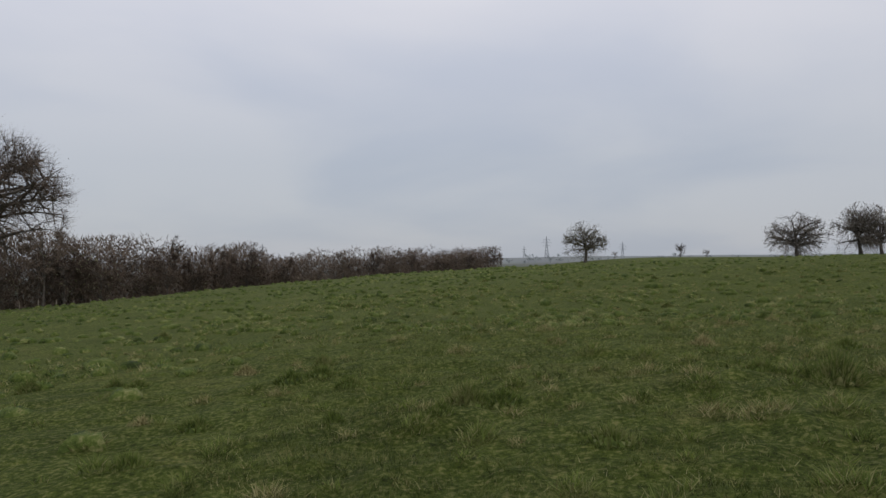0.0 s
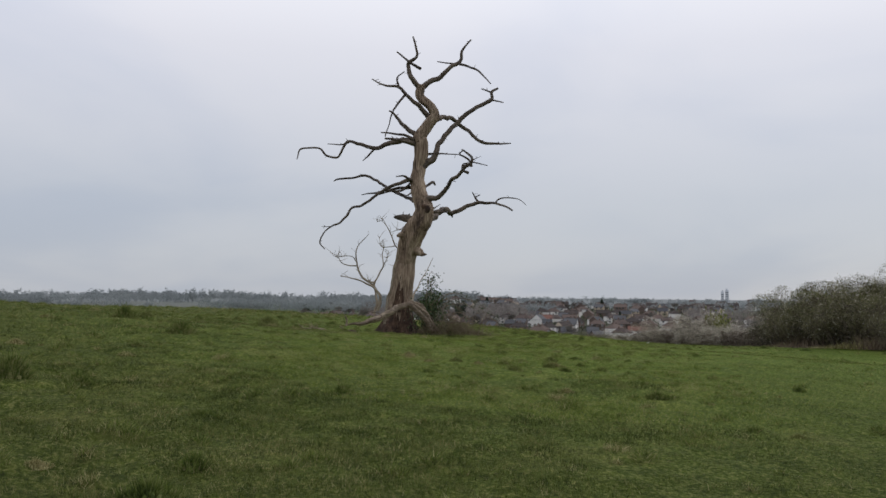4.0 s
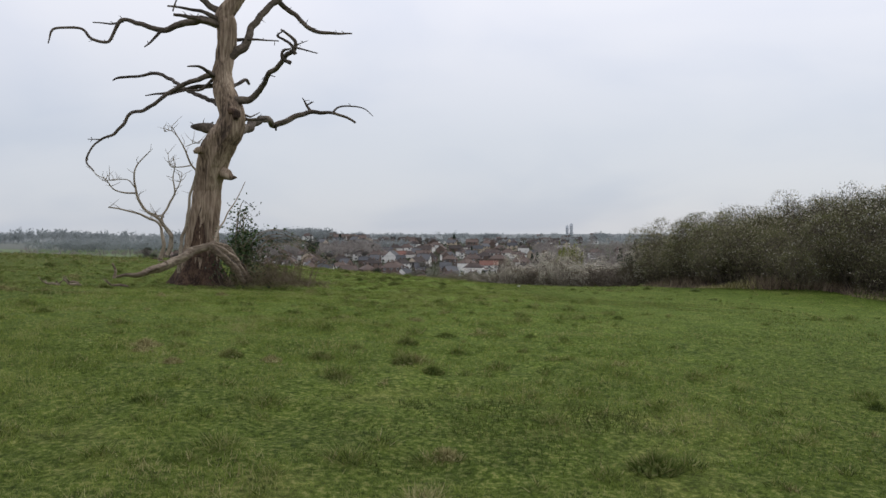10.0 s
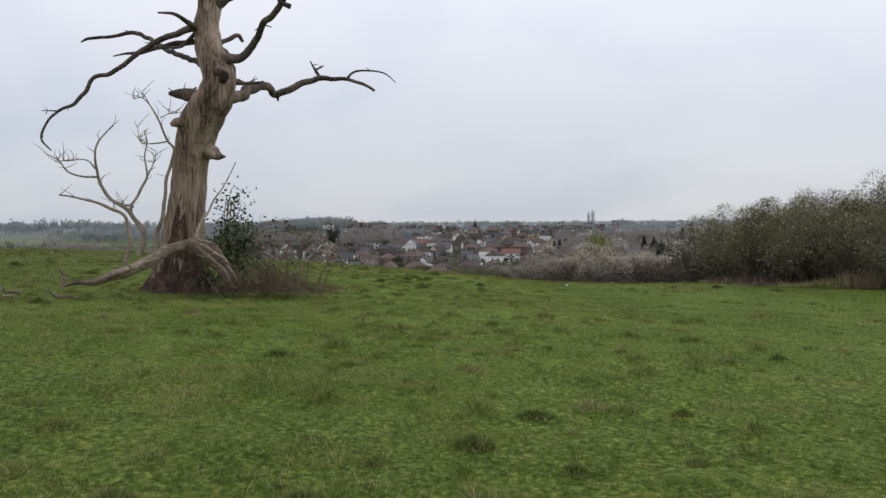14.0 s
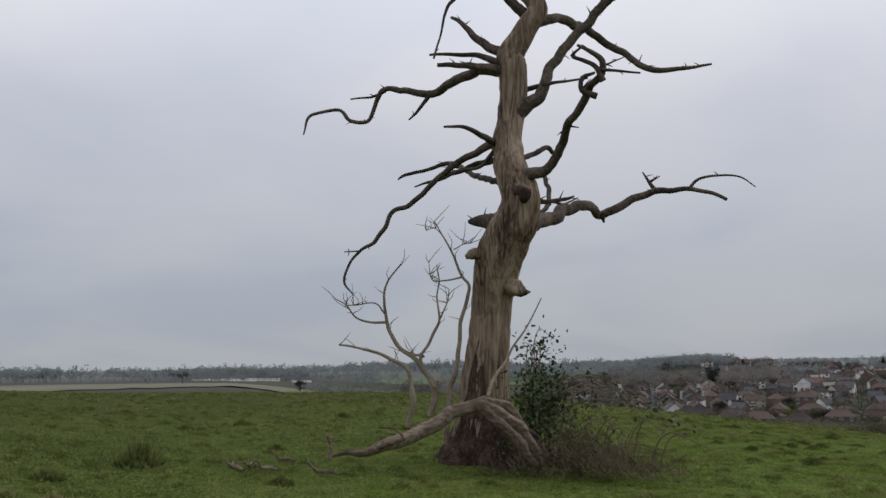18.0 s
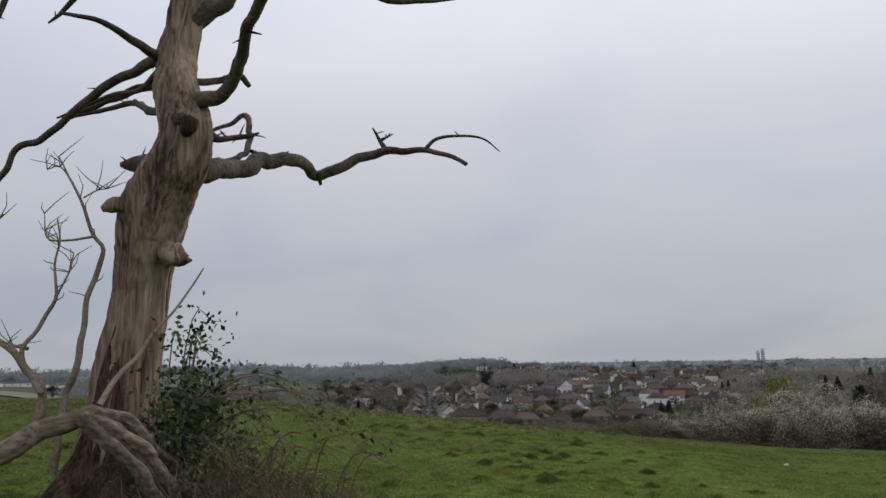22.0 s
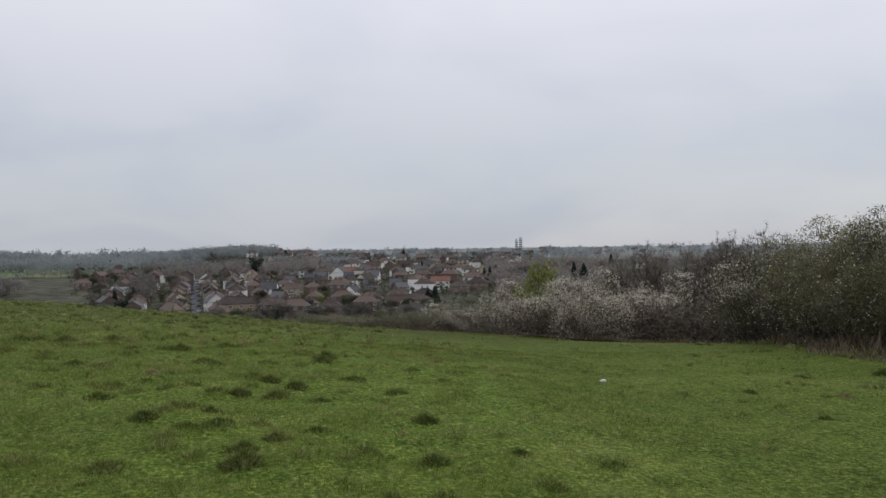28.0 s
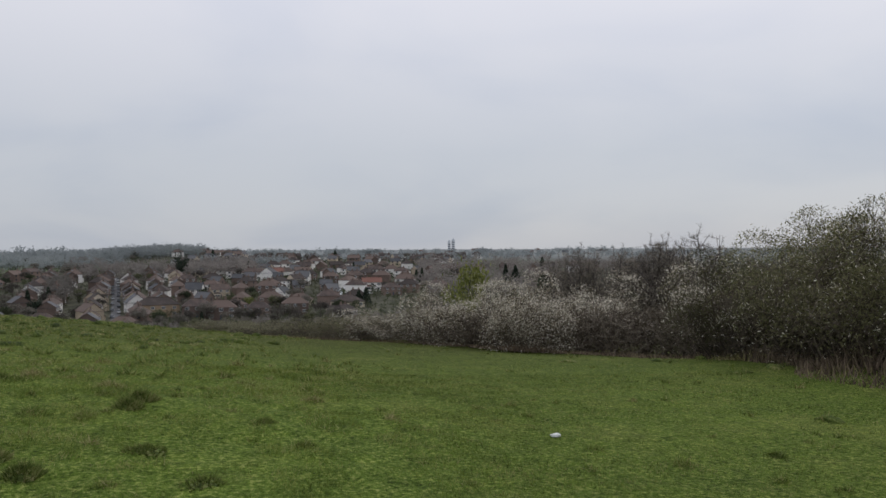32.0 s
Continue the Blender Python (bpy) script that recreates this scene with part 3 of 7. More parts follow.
gx, gy = spread_steps(5.0, 53.0, 0.13, 6000), spread_steps(-12.0, 15.0, 0.13, 6000)
GX, GY = np.meshgrid(gx, gy)
GZ = surface(GX, GY)
nx, ny = len(gx), len(gy)
idx = np.arange(nx * ny).reshape(ny, nx)
quads = np.stack([idx[:-1, :-1], idx[:-1, 1:], idx[1:, 1:], idx[1:, :-1]], -1).reshape(-1, 4)
ground_mesh = bpy.data.meshes.new("ground")
ground_mesh.vertices.add(nx * ny)
ground_mesh.vertices.foreach_set("co", np.stack([GX, GY, GZ], -1).astype(np.float32).ravel())
ground_mesh.loops.add(quads.size)
ground_mesh.loops.foreach_set("vertex_index", quads.ravel().astype(np.int32))
ground_mesh.polygons.add(len(quads))
ground_mesh.polygons.foreach_set("loop_start", np.arange(0, quads.size, 4, dtype=np.int32))
ground_mesh.polygons.foreach_set("use_smooth", np.ones(len(quads), dtype=bool))
ground_mesh.update(calc_edges=True)
mask = ground_mesh.attributes.new("hummock", "FLOAT", "POINT")
near_mask = (1 - smoothstep(70, 120, np.hypot(GX - 36, GY - 5)))
mask.data.foreach_set("value", (0.6 * smoothstep(0.0, 0.05, clumps(GX, GY)) * near_mask).astype(np.float32).ravel())
worn_mask = ground_mesh.attributes.new("trodden", "FLOAT", "POINT")
worn_mask.data.foreach_set("value", (0.85 * smooth_turf(GX, GY) * near_mask).astype(np.float32).ravel())
ground = tagged(new("ground", ground_mesh), "green hill pasture falling to a valley of fields and gardens", "ground", kind="structure")


def land_material():
    """Turf on the hill; beyond it a patchwork of meadow, plough and gardens, with painted haze far off."""
    m = bpy.data.materials.new("pasture_and_far_fields")
    m.use_nodes = True
    n, l = m.node_tree.nodes, m.node_tree.links
    b = n["Principled BSDF"]
    b.inputs["Roughness"].default_value, b.inputs["Specular IOR Level"].default_value = 1.0, 0.1
    geo = n.new("ShaderNodeNewGeometry")

    def ramp(value, rows):
        r = n.new("ShaderNodeValToRGB")
        r.color_ramp.elements[0].position, r.color_ramp.elements[0].color = rows[0][0], (*rows[0][1], 1)
        r.color_ramp.elements[1].position, r.color_ramp.elements[1].color = rows[-1][0], (*rows[-1][1], 1)
        for p, c in rows[1:-1]:
            r.color_ramp.elements.new(p).color = (*c, 1)
        l.new(value, r.inputs[0])
        return r.outputs[0]

    def noisy(scale, detail, rough=0.5, distort=0.0):
        t = n.new("ShaderNodeTexNoise")
        t.inputs["Scale"].default_value, t.inputs["Detail"].default_value = scale, detail
        t.inputs["Roughness"].default_value, t.inputs["Distortion"].default_value = rough, distort
        l.new(geo.outputs["Position"], t.inputs["Vector"])
        return t.outputs["Fac"]

    def mix(factor, a, c, mode="MIX"):
        x = n.new("ShaderNodeMix")
        x.data_type, x.blend_type = "RGBA", mode
        if isinstance(factor, float):
            x.inputs["Factor"].default_value = factor
        else:
            l.new(factor, x.inputs["Factor"])
        l.new(a, x.inputs[6])
        l.new(c, x.inputs[7])
        return x.outputs[2]

    patches = ramp(noisy(0.55, 6, 0.62, 0.0), [(0.36, (0.032, 0.044, 0.009)), (0.46, (0.051, 0.069, 0.013)), (0.55, (0.068, 0.088, 0.017)), (0.66, (0.135, 0.128, 0.044))])
    mottle = ramp(noisy(21.0, 5, 0.75, 0.0), [(0.36, (0.011, 0.016, 0.003)), (0.45, (0.052, 0.072, 0.012)), (0.53, (0.097, 0.125, 0.023)), (0.62, (0.245, 0.226, 0.090))])
    hill = mix(0.66, patches, mottle)
    lumps = ramp(noisy(5.0, 5, 0.65, 0.0), [(0.36, (0.50, 0.52, 0.50)), (0.50, (0.92, 0.92, 0.90)), (0.66, (1.22, 1.18, 1.10))])
    hill = mix(0.6, hill, lumps, "MULTIPLY")
    rank = ramp(noisy(22.0, 5, 0.75), [(0.34, (0.035, 0.040, 0.011)), (0.48, (0.106, 0.120, 0.026)), (0.64, (0.238, 0.211, 0.092))])
    tuft = n.new("ShaderNodeAttribute")
    tuft.attribute_name = "hummock"
    soft = n.new("ShaderNodeMath")
    soft.operation = "MULTIPLY"
    soft.inputs[1].default_value = 0.6
    l.new(tuft.outputs["Fac"], soft.inputs[0])
    hill = mix(soft.outputs[0], hill, rank)
    # the sward grows greener towards the sheltered lower side
    split = n.new("ShaderNodeVectorMath")
    split.operation = "DISTANCE"
    split.inputs[1].default_value = (36.0, -14.0, 0.0)
    l.new(geo.outputs["Position"], split.inputs[0])
    lusher = n.new("ShaderNodeMapRange")
    lusher.inputs["From Min"].default_value, lusher.inputs["From Max"].default_value = 26.0, 10.0
    l.new(split.outputs["Value"], lusher.inputs["Value"])
    tint = n.new("ShaderNodeRGB")
    tint.outputs[0].default_value = (1.55, 1.82, 1.40, 1)
    hill = mix(lusher.outputs[0], hill, mix(1.0, hill, tint.outputs[0], "MULTIPLY"))
    # duller turf along the trodden way
    worn = n.new("ShaderNodeAttribute")
    worn.attribute_name = "trodden"
    dull = n.new("ShaderNodeRGB")
    dull.outputs[0].default_value = (0.86, 0.85, 0.86, 1)
    hill = mix(worn.outputs["Fac"], hill, mix(1.0, hill, dull.outputs[0], "MULTIPLY"))
    cells = n.new("ShaderNodeTexVoronoi")
    cells.inputs["Scale"].default_value = 1 / 130.0
    l.new(geo.outputs["Position"], cells.inputs["Vector"])
    tone = n.new("ShaderNodeSeparateColor")
    l.new(cells.outputs["Color"], tone.inputs[0])
    fields = ramp(tone.outputs[0], [(0.0, (0.084, 0.086, 0.074)), (0.55, (0.098, 0.102, 0.080)), (0.72, (0.112, 0.136, 0.080)), (0.8, (0.110, 0.106, 0.092)), (1.0, (0.092, 0.094, 0.080))])
    weeds = ramp(noisy(0.06, 6, 0.65), [(0.35, (0.050, 0.050, 0.042)), (0.5, (0.070, 0.076, 0.052)), (0.68, (0.100, 0.098, 0.074))])
    outer = mix(0.4, fields, weeds)
    # broken woodland and pasture towards the horizon, paled by haze put into the colour
    haze_from = n.new("ShaderNodeVectorMath")
    haze_from.operation = "DISTANCE"
    haze_from.inputs[1].default_value = (VIEW_X, VIEW_Y, 0.0)
    l.new(geo.outputs["Position"], haze_from.inputs[0])
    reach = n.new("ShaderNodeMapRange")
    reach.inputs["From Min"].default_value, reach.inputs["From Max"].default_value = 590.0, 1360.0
    l.new(haze_from.outputs["Value"], reach.inputs["Value"])
    # bluish grey tones that stand in for the haze
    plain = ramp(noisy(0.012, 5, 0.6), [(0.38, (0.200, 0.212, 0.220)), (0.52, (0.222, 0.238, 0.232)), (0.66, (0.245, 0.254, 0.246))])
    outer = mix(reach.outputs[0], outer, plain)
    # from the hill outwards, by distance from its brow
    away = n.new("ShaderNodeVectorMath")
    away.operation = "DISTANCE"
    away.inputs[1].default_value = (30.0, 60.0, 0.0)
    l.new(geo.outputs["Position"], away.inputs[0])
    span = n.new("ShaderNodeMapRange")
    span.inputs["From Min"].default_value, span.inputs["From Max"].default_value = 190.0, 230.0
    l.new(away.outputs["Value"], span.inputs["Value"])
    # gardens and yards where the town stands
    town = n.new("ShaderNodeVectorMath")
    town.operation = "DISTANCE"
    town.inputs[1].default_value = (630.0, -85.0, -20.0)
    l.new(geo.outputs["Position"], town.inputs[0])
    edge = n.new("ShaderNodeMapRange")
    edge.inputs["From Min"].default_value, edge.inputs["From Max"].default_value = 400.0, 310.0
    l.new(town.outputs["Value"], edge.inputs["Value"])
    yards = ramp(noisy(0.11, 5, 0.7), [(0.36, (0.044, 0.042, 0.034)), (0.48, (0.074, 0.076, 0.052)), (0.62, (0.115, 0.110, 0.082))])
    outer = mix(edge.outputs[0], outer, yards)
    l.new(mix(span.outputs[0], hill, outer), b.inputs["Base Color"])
    relief_node = n.new("ShaderNodeBump")
    relief_node.inputs["Strength"].default_value, relief_node.inputs["Distance"].default_value = 1.0, 0.035
    l.new(noisy(30.0, 5, 0.7), relief_node.inputs["Height"])
    l.new(relief_node.outputs[0], b.inputs["Normal"])
    return m


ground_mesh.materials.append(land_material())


def meadow(az0, az1, d0, d1, label, mat="meadow"):
    """A sown field across the valley, lying on the land."""
    g, n, m = Geo(), 26, 8
    for i in range(n + 1):
        for j in range(m + 1):
            az = az0 + (az1 - az0) * i / n
            d = drawn_in(d0 + (d1 - d0) * j / m + 14 * math.sin(az * 1.9))
            x, y = VIEW_X + d * math.sin(radians(az)), VIEW_Y + d * math.cos(radians(az))
            g.v.append((x, y, float(land(np.array([x]), np.array([y]))[0]) + 0.35))
    for i in range(n):
        for j in range(m):
            a = i * (m + 1) + j
            g.f.append((a, a + m + 1, a + m + 2, a + 1))
    tagged(g.build("meadow", mat, smooth=True), label, "field", kind="structure")


meadow(68, 82.5, 1010, 1260, "smooth green field across the valley")
meadow(83.2, 86.5, 1080, 1180, "narrow green field beyond the town")
meadow(74, 82, 1420, 1520, "pale green field on the far slope")
meadow(34, 67, 380, 640, "pale stubble field beyond the brow", "stubble")


TRUNK = [(-0.56, -0.1, 0.01, 0.50), (-0.53, -0.05, 0.71, 0.43), (-0.49, 0, 1.33, 0.39), (-0.39, 0, 2.14, 0.355), (-0.34, 0, 2.68, 0.355), (-0.21, -0.1, 3.22, 0.385), (-0.03, -0.25, 3.65, 0.385), (0.21, -0.38, 4.02, 0.333), (0.27, -0.38, 4.43, 0.28), (0.12, -0.25, 4.9, 0.245), (0.05, -0.1, 5.43, 0.232), (0.11, 0, 5.94, 0.228), (0.17, 0, 6.38, 0.235), (0.16, 0, 6.9, 0.25), (0.09, 0, 7.03, 0.240), (0.35, 0, 7.45, 0.205), (0.63, 0, 7.85, 0.185), (0.5, 0, 8.18, 0.164), (0.12, 0, 8.55, 0.154), (0.12, 0, 8.97, 0.144)]
LEFT_LIMBS = [
    [(0.08, 0, 6.77, 0.163), (-0.47, 0.2, 7, 0.118), (-1.05, 0.4, 6.89, 0.101), (-1.57, 0.5, 6.73, 0.082), (-2.1, 0.6, 6.89, 0.068), (-2.53, 0.7, 7.01, 0.058), (-2.71, 0.7, 6.84, 0.053), (-2.93, 0.8, 6.44, 0.043), (-3.38, 0.9, 6.54, 0.044), (-3.67, 1, 6.8, 0.039), (-4.34, 1.1, 6.78, 0.034), (-4.5, 1.1, 6.39, 0.017)],
    [(-2.53, 0.7, 6.98, 0.042), (-2.77, 0.7, 6.9, 0.027), (-3.31, 0.8, 6.93, 0.016)],
    [(-1.57, 0.5, 6.7, 0.046), (-1.79, 0.5, 6.44, 0.031), (-1.98, 0.5, 6.27, 0.015)],
    [(0.08, 0, 6.84, 0.096), (-0.13, -0.1, 6.96, 0.077), (-0.4, -0.2, 7.08, 0.057), (-0.72, -0.3, 7.11, 0.043), (-1.27, -0.4, 7.13, 0.024)],
    [(-0.08, 0, 5.44, 0.123), (-0.48, 0.1, 5.44, 0.077), (-1.15, 0.3, 5.16, 0.064), (-1.56, 0.4, 4.92, 0.055), (-1.97, 0.5, 4.62, 0.05), (-2.36, 0.6, 4.52, 0.046), (-2.55, 0.7, 4.23, 0.046), (-2.82, 0.8, 4, 0.042), (-3.15, 0.9, 3.86, 0.032), (-3.42, 1, 3.65, 0.027), (-3.57, 1.1, 3.29, 0.027), (-3.38, 1.1, 3.03, 0.016)],
    [(-0.07, -0.1, 4.73, 0.075), (-1.04, 1.7, 5.39, 0.059), (-2.08, 3.6, 6.18, 0.056), (-2.68, 3.8, 6.12, 0.044), (-3.29, 4, 6.1, 0.039), (-3.47, 4, 6.01, 0.019)],
    [(-3.15, 0.9, 3.86, 0.021), (-3.49, 0.9, 3.86, 0.011)],
    [(-0.13, -0.1, 5.45, 0.085), (-0.27, -0.8, 5.45, 0.054), (-0.38, -1.2, 5.45, 0.039), (-0.63, -1.7, 5.35, 0.021)],
    [(-0.13, 0, 5.43, 0.057), (-0.48, 0.1, 5.14, 0.038), (-0.87, 0.2, 5.12, 0.029), (-1.5, 0.4, 4.97, 0.02)],
]
RIGHT_LIMBS = [
    [(0.26, -0.3, 4.73, 0.146), (0.63, -0.45, 4.75, 0.103), (0.96, -0.7, 4.93, 0.087), (1.13, -0.9, 5.12, 0.081), (1.23, -1.2, 5.33, 0.071), (1.51, -1.6, 5.46, 0.069), (1.69, -1.9, 5.68, 0.067), (1.86, -2.1, 5.77, 0.058), (1.9, -2.2, 5.93, 0.046), (1.76, -2.2, 6.08, 0.035), (1.55, -2.2, 6.22, 0.023)],
    [(0.18, 0, 5.18, 0.066), (0.42, 0.5, 5.39, 0.058), (0.61, 0.8, 5.57, 0.054), (0.7, 1, 5.49, 0.04)],
    [(1.89, -2.15, 5.87, 0.023), (2.02, -2.1, 5.93, 0.015), (2.21, -2, 6.03, 0.008)],
    [(1.23, -1.2, 5.33, 0.025), (1.42, -1.2, 5.28, 0.008)],
    [(0.30, 0, 4.0, 0.19), (0.55, 0.72, 4.19, 0.145), (0.81, 1.47, 4.48, 0.125), (1.06, 2.2, 4.69, 0.108), (1.2, 2.6, 4.69, 0.100), (1.36, 2.95, 4.63, 0.095), (1.78, 3, 4.83, 0.095), (2.32, 3.2, 5.08, 0.077), (2.85, 3.2, 5.09, 0.06), (3.17, 3.1, 5.07, 0.049), (3.48, 3, 4.94, 0.043), (3.77, 2.9, 4.76, 0.037)],
    [(1.36, 2.8, 4.64, 0.071), (1.38, 2.9, 4.46, 0.027)],
    [(2.43, 3.3, 5.13, 0.061), (2.3, 3.4, 5.36, 0.039), (2.18, 3.4, 5.57, 0.017)],
    [(2.33, 3.4, 5.35, 0.034), (2.53, 3.4, 5.45, 0.011)],
    [(3.08, 3.1, 5.07, 0.043), (3.33, 3.1, 5.29, 0.032), (3.99, 3, 5.24, 0.021), (4.33, 3, 4.99, 0.01)],
    [(0.41, -0.1, 4.43, 0.101), (0.68, -0.3, 4.33, 0.045), (1.06, -0.4, 4.31, 0.035), (1.21, -0.4, 4.36, 0.013)],
    [(0.05, -0.2, 3.65, 0.2), (-0.18, 0, 4, 0.158), (-0.37, 0.15, 4.18, 0.152), (-0.61, 0.25, 4.21, 0.115), (-0.79, 0.3, 4.2, 0.039)],
    [(-0.33, 0.15, 4.19, 0.047), (-0.21, 0.15, 4.3, 0.019)],
]
TOP_LIMBS = [
    [(0.16, 0, 8.84, 0.123), (-0.22, -0.1, 9.23, 0.103), (-0.35, -0.1, 9.68, 0.082), (-0.24, -0.2, 9.82, 0.072), (-0.02, -0.2, 10.03, 0.051), (-0.18, -0.2, 10.7, 0.031)],
    [(-0.24, -0.2, 9.74, 0.061), (-0.47, -0.2, 9.9, 0.041), (-0.76, -0.2, 10.14, 0.031)],
    [(0.12, 0, 8.84, 0.123), (0.5, 0.1, 9.15, 0.103), (0.91, 0.2, 9.39, 0.093), (1.22, 0.2, 9.72, 0.083), (1.59, 0.3, 10.01, 0.073), (1.63, 0.3, 10.39, 0.052), (1.96, 0.4, 10.81, 0.031)],
    [(1.47, 0.2, 9.85, 0.052), (2.15, 0, 9.57, 0.041), (2.66, -0.2, 9, 0.02)],
    [(1.47, 0.2, 9.83, 0.052), (1.12, 0.5, 9.95, 0.031), (0.72, 0.7, 10.07, 0.021)],
    [(0.42, 0, 7.81, 0.123), (0.05, -0.2, 8.17, 0.092), (-0.4, -0.4, 8.5, 0.071), (-0.64, -0.5, 8.76, 0.061), (-1.15, -0.7, 8.75, 0.04), (-1.59, -0.8, 8.96, 0.02)],
    [(-0.64, -0.5, 8.76, 0.051), (-0.71, -0.5, 9.1, 0.03), (-0.45, -0.5, 9.32, 0.02)],
    [(-0.42, -0.4, 8.52, 0.051), (-0.74, -0.6, 8.01, 0.04), (-0.86, -0.7, 7.79, 0.03), (-0.97, -0.7, 7.34, 0.02), (-1.1, -0.7, 6.93, 0.02)],
]
CROWN_LIMBS = [
    [(0.07, 0, 7.09, 0.123), (-0.48, 0.1, 7.5, 0.082), (-0.82, 0.2, 7.93, 0.052), (-1.03, 0.2, 8.06, 0.031)],
    [(0.07, 0, 6.76, 0.123), (-0.48, -0.2, 6.9, 0.071), (-1.12, -0.4, 6.93, 0.04)],
    [(0.29, 0, 6.06, 0.165), (0.69, 0.1, 6.4, 0.125), (0.81, 0.2, 6.81, 0.105), (1.05, 0.3, 7.22, 0.100), (1.42, 0.4, 7.62, 0.095), (1.63, 0.4, 7.92, 0.094), (2.12, 0.4, 8.25, 0.083), (2.7, 0.4, 8.57, 0.073), (2.74, 0.4, 8.85, 0.063), (2.97, 0.4, 9, 0.042)],
    [(2.76, 0.4, 8.83, 0.042), (2.34, 0.3, 8.96, 0.021)],
    [(2.7, 0.4, 8.57, 0.042), (3.17, 0.4, 8.48, 0.021)],
    [(0.53, 0, 7.68, 0.123), (1.01, 0.8, 7.98, 0.095), (1.35, 2, 8.19, 0.088), (1.86, 2.4, 7.89, 0.078), (2.41, 2.3, 7.45, 0.067), (2.86, 2.3, 7.32, 0.055), (3.64, 2.3, 7.34, 0.022)],
    [(-0.13, 0.1, 5.29, 0.087), (-1.03, 0.6, 5.21, 0.056), (-1.51, 0.8, 5.14, 0.04), (-2.05, 1, 5.08, 0.016)],
    [(1.9, -2.15, 5.65, 0.058), (1.79, -2.2, 5.87, 0.043), (1.62, -2.2, 5.99, 0.036), (1.48, -2.2, 6.06, 0.029), (1.65, -2.2, 6.21, 0.014)],
    [(1.86, -2.2, 5.81, 0.029), (2.14, -2.2, 5.76, 0.022), (2.43, -2.2, 5.69, 0.015)],
    [(1.79, -2.1, 5.45, 0.058), (1.59, -2.2, 5.53, 0.043), (1.6, -2.2, 5.72, 0.036), (1.79, -2.2, 5.78, 0.022)],
    [(0.33, 0.1, 6.46, 0.063), (0.88, -0.1, 6.45, 0.032), (1.5, -0.3, 6.4, 0.016)],
    [(0.25, 0.4, 4.03, 0.052), (0.41, 1, 4.38, 0.052), (0.45, 1.8, 4.73, 0.049), (0.33, 2.4, 5.21, 0.052), (0.1, 3, 5.69, 0.051), (-0.14, 2.8, 5.5, 0.042), (-0.35, 2.5, 5.29, 0.032), (-0.53, 2.4, 5.23, 0.016)],
    [(0.52, 1.8, 4.75, 0.034), (0.69, 2.2, 4.76, 0.028), (0.91, 2.6, 4.96, 0.012)],
    [(-0.19, 2.6, 5.31, 0.02), (-0.06, 2.6, 5.16, 0.012)],
]
BOUGHS = [(rows, 0) for rows in LEFT_LIMBS + RIGHT_LIMBS + TOP_LIMBS + CROWN_LIMBS]
BURLS = [
    [(-0.08, -0.1, 3.05, 0.119), (0.14, -0.25, 2.93, 0.152), (0.26, -0.35, 2.82, 0.08), (0.42, -0.4, 2.8, 0.013)],
    [(0.17, -0.45, 4.45, 0.09), (0.41, -0.7, 4.42, 0.105), (0.44, -0.75, 4.29, 0.057)],
    [(-0.32, -0.3, 3.46, 0.109), (-0.51, -0.45, 3.45, 0.09), (-0.64, -0.5, 3.43, 0.036)],
]
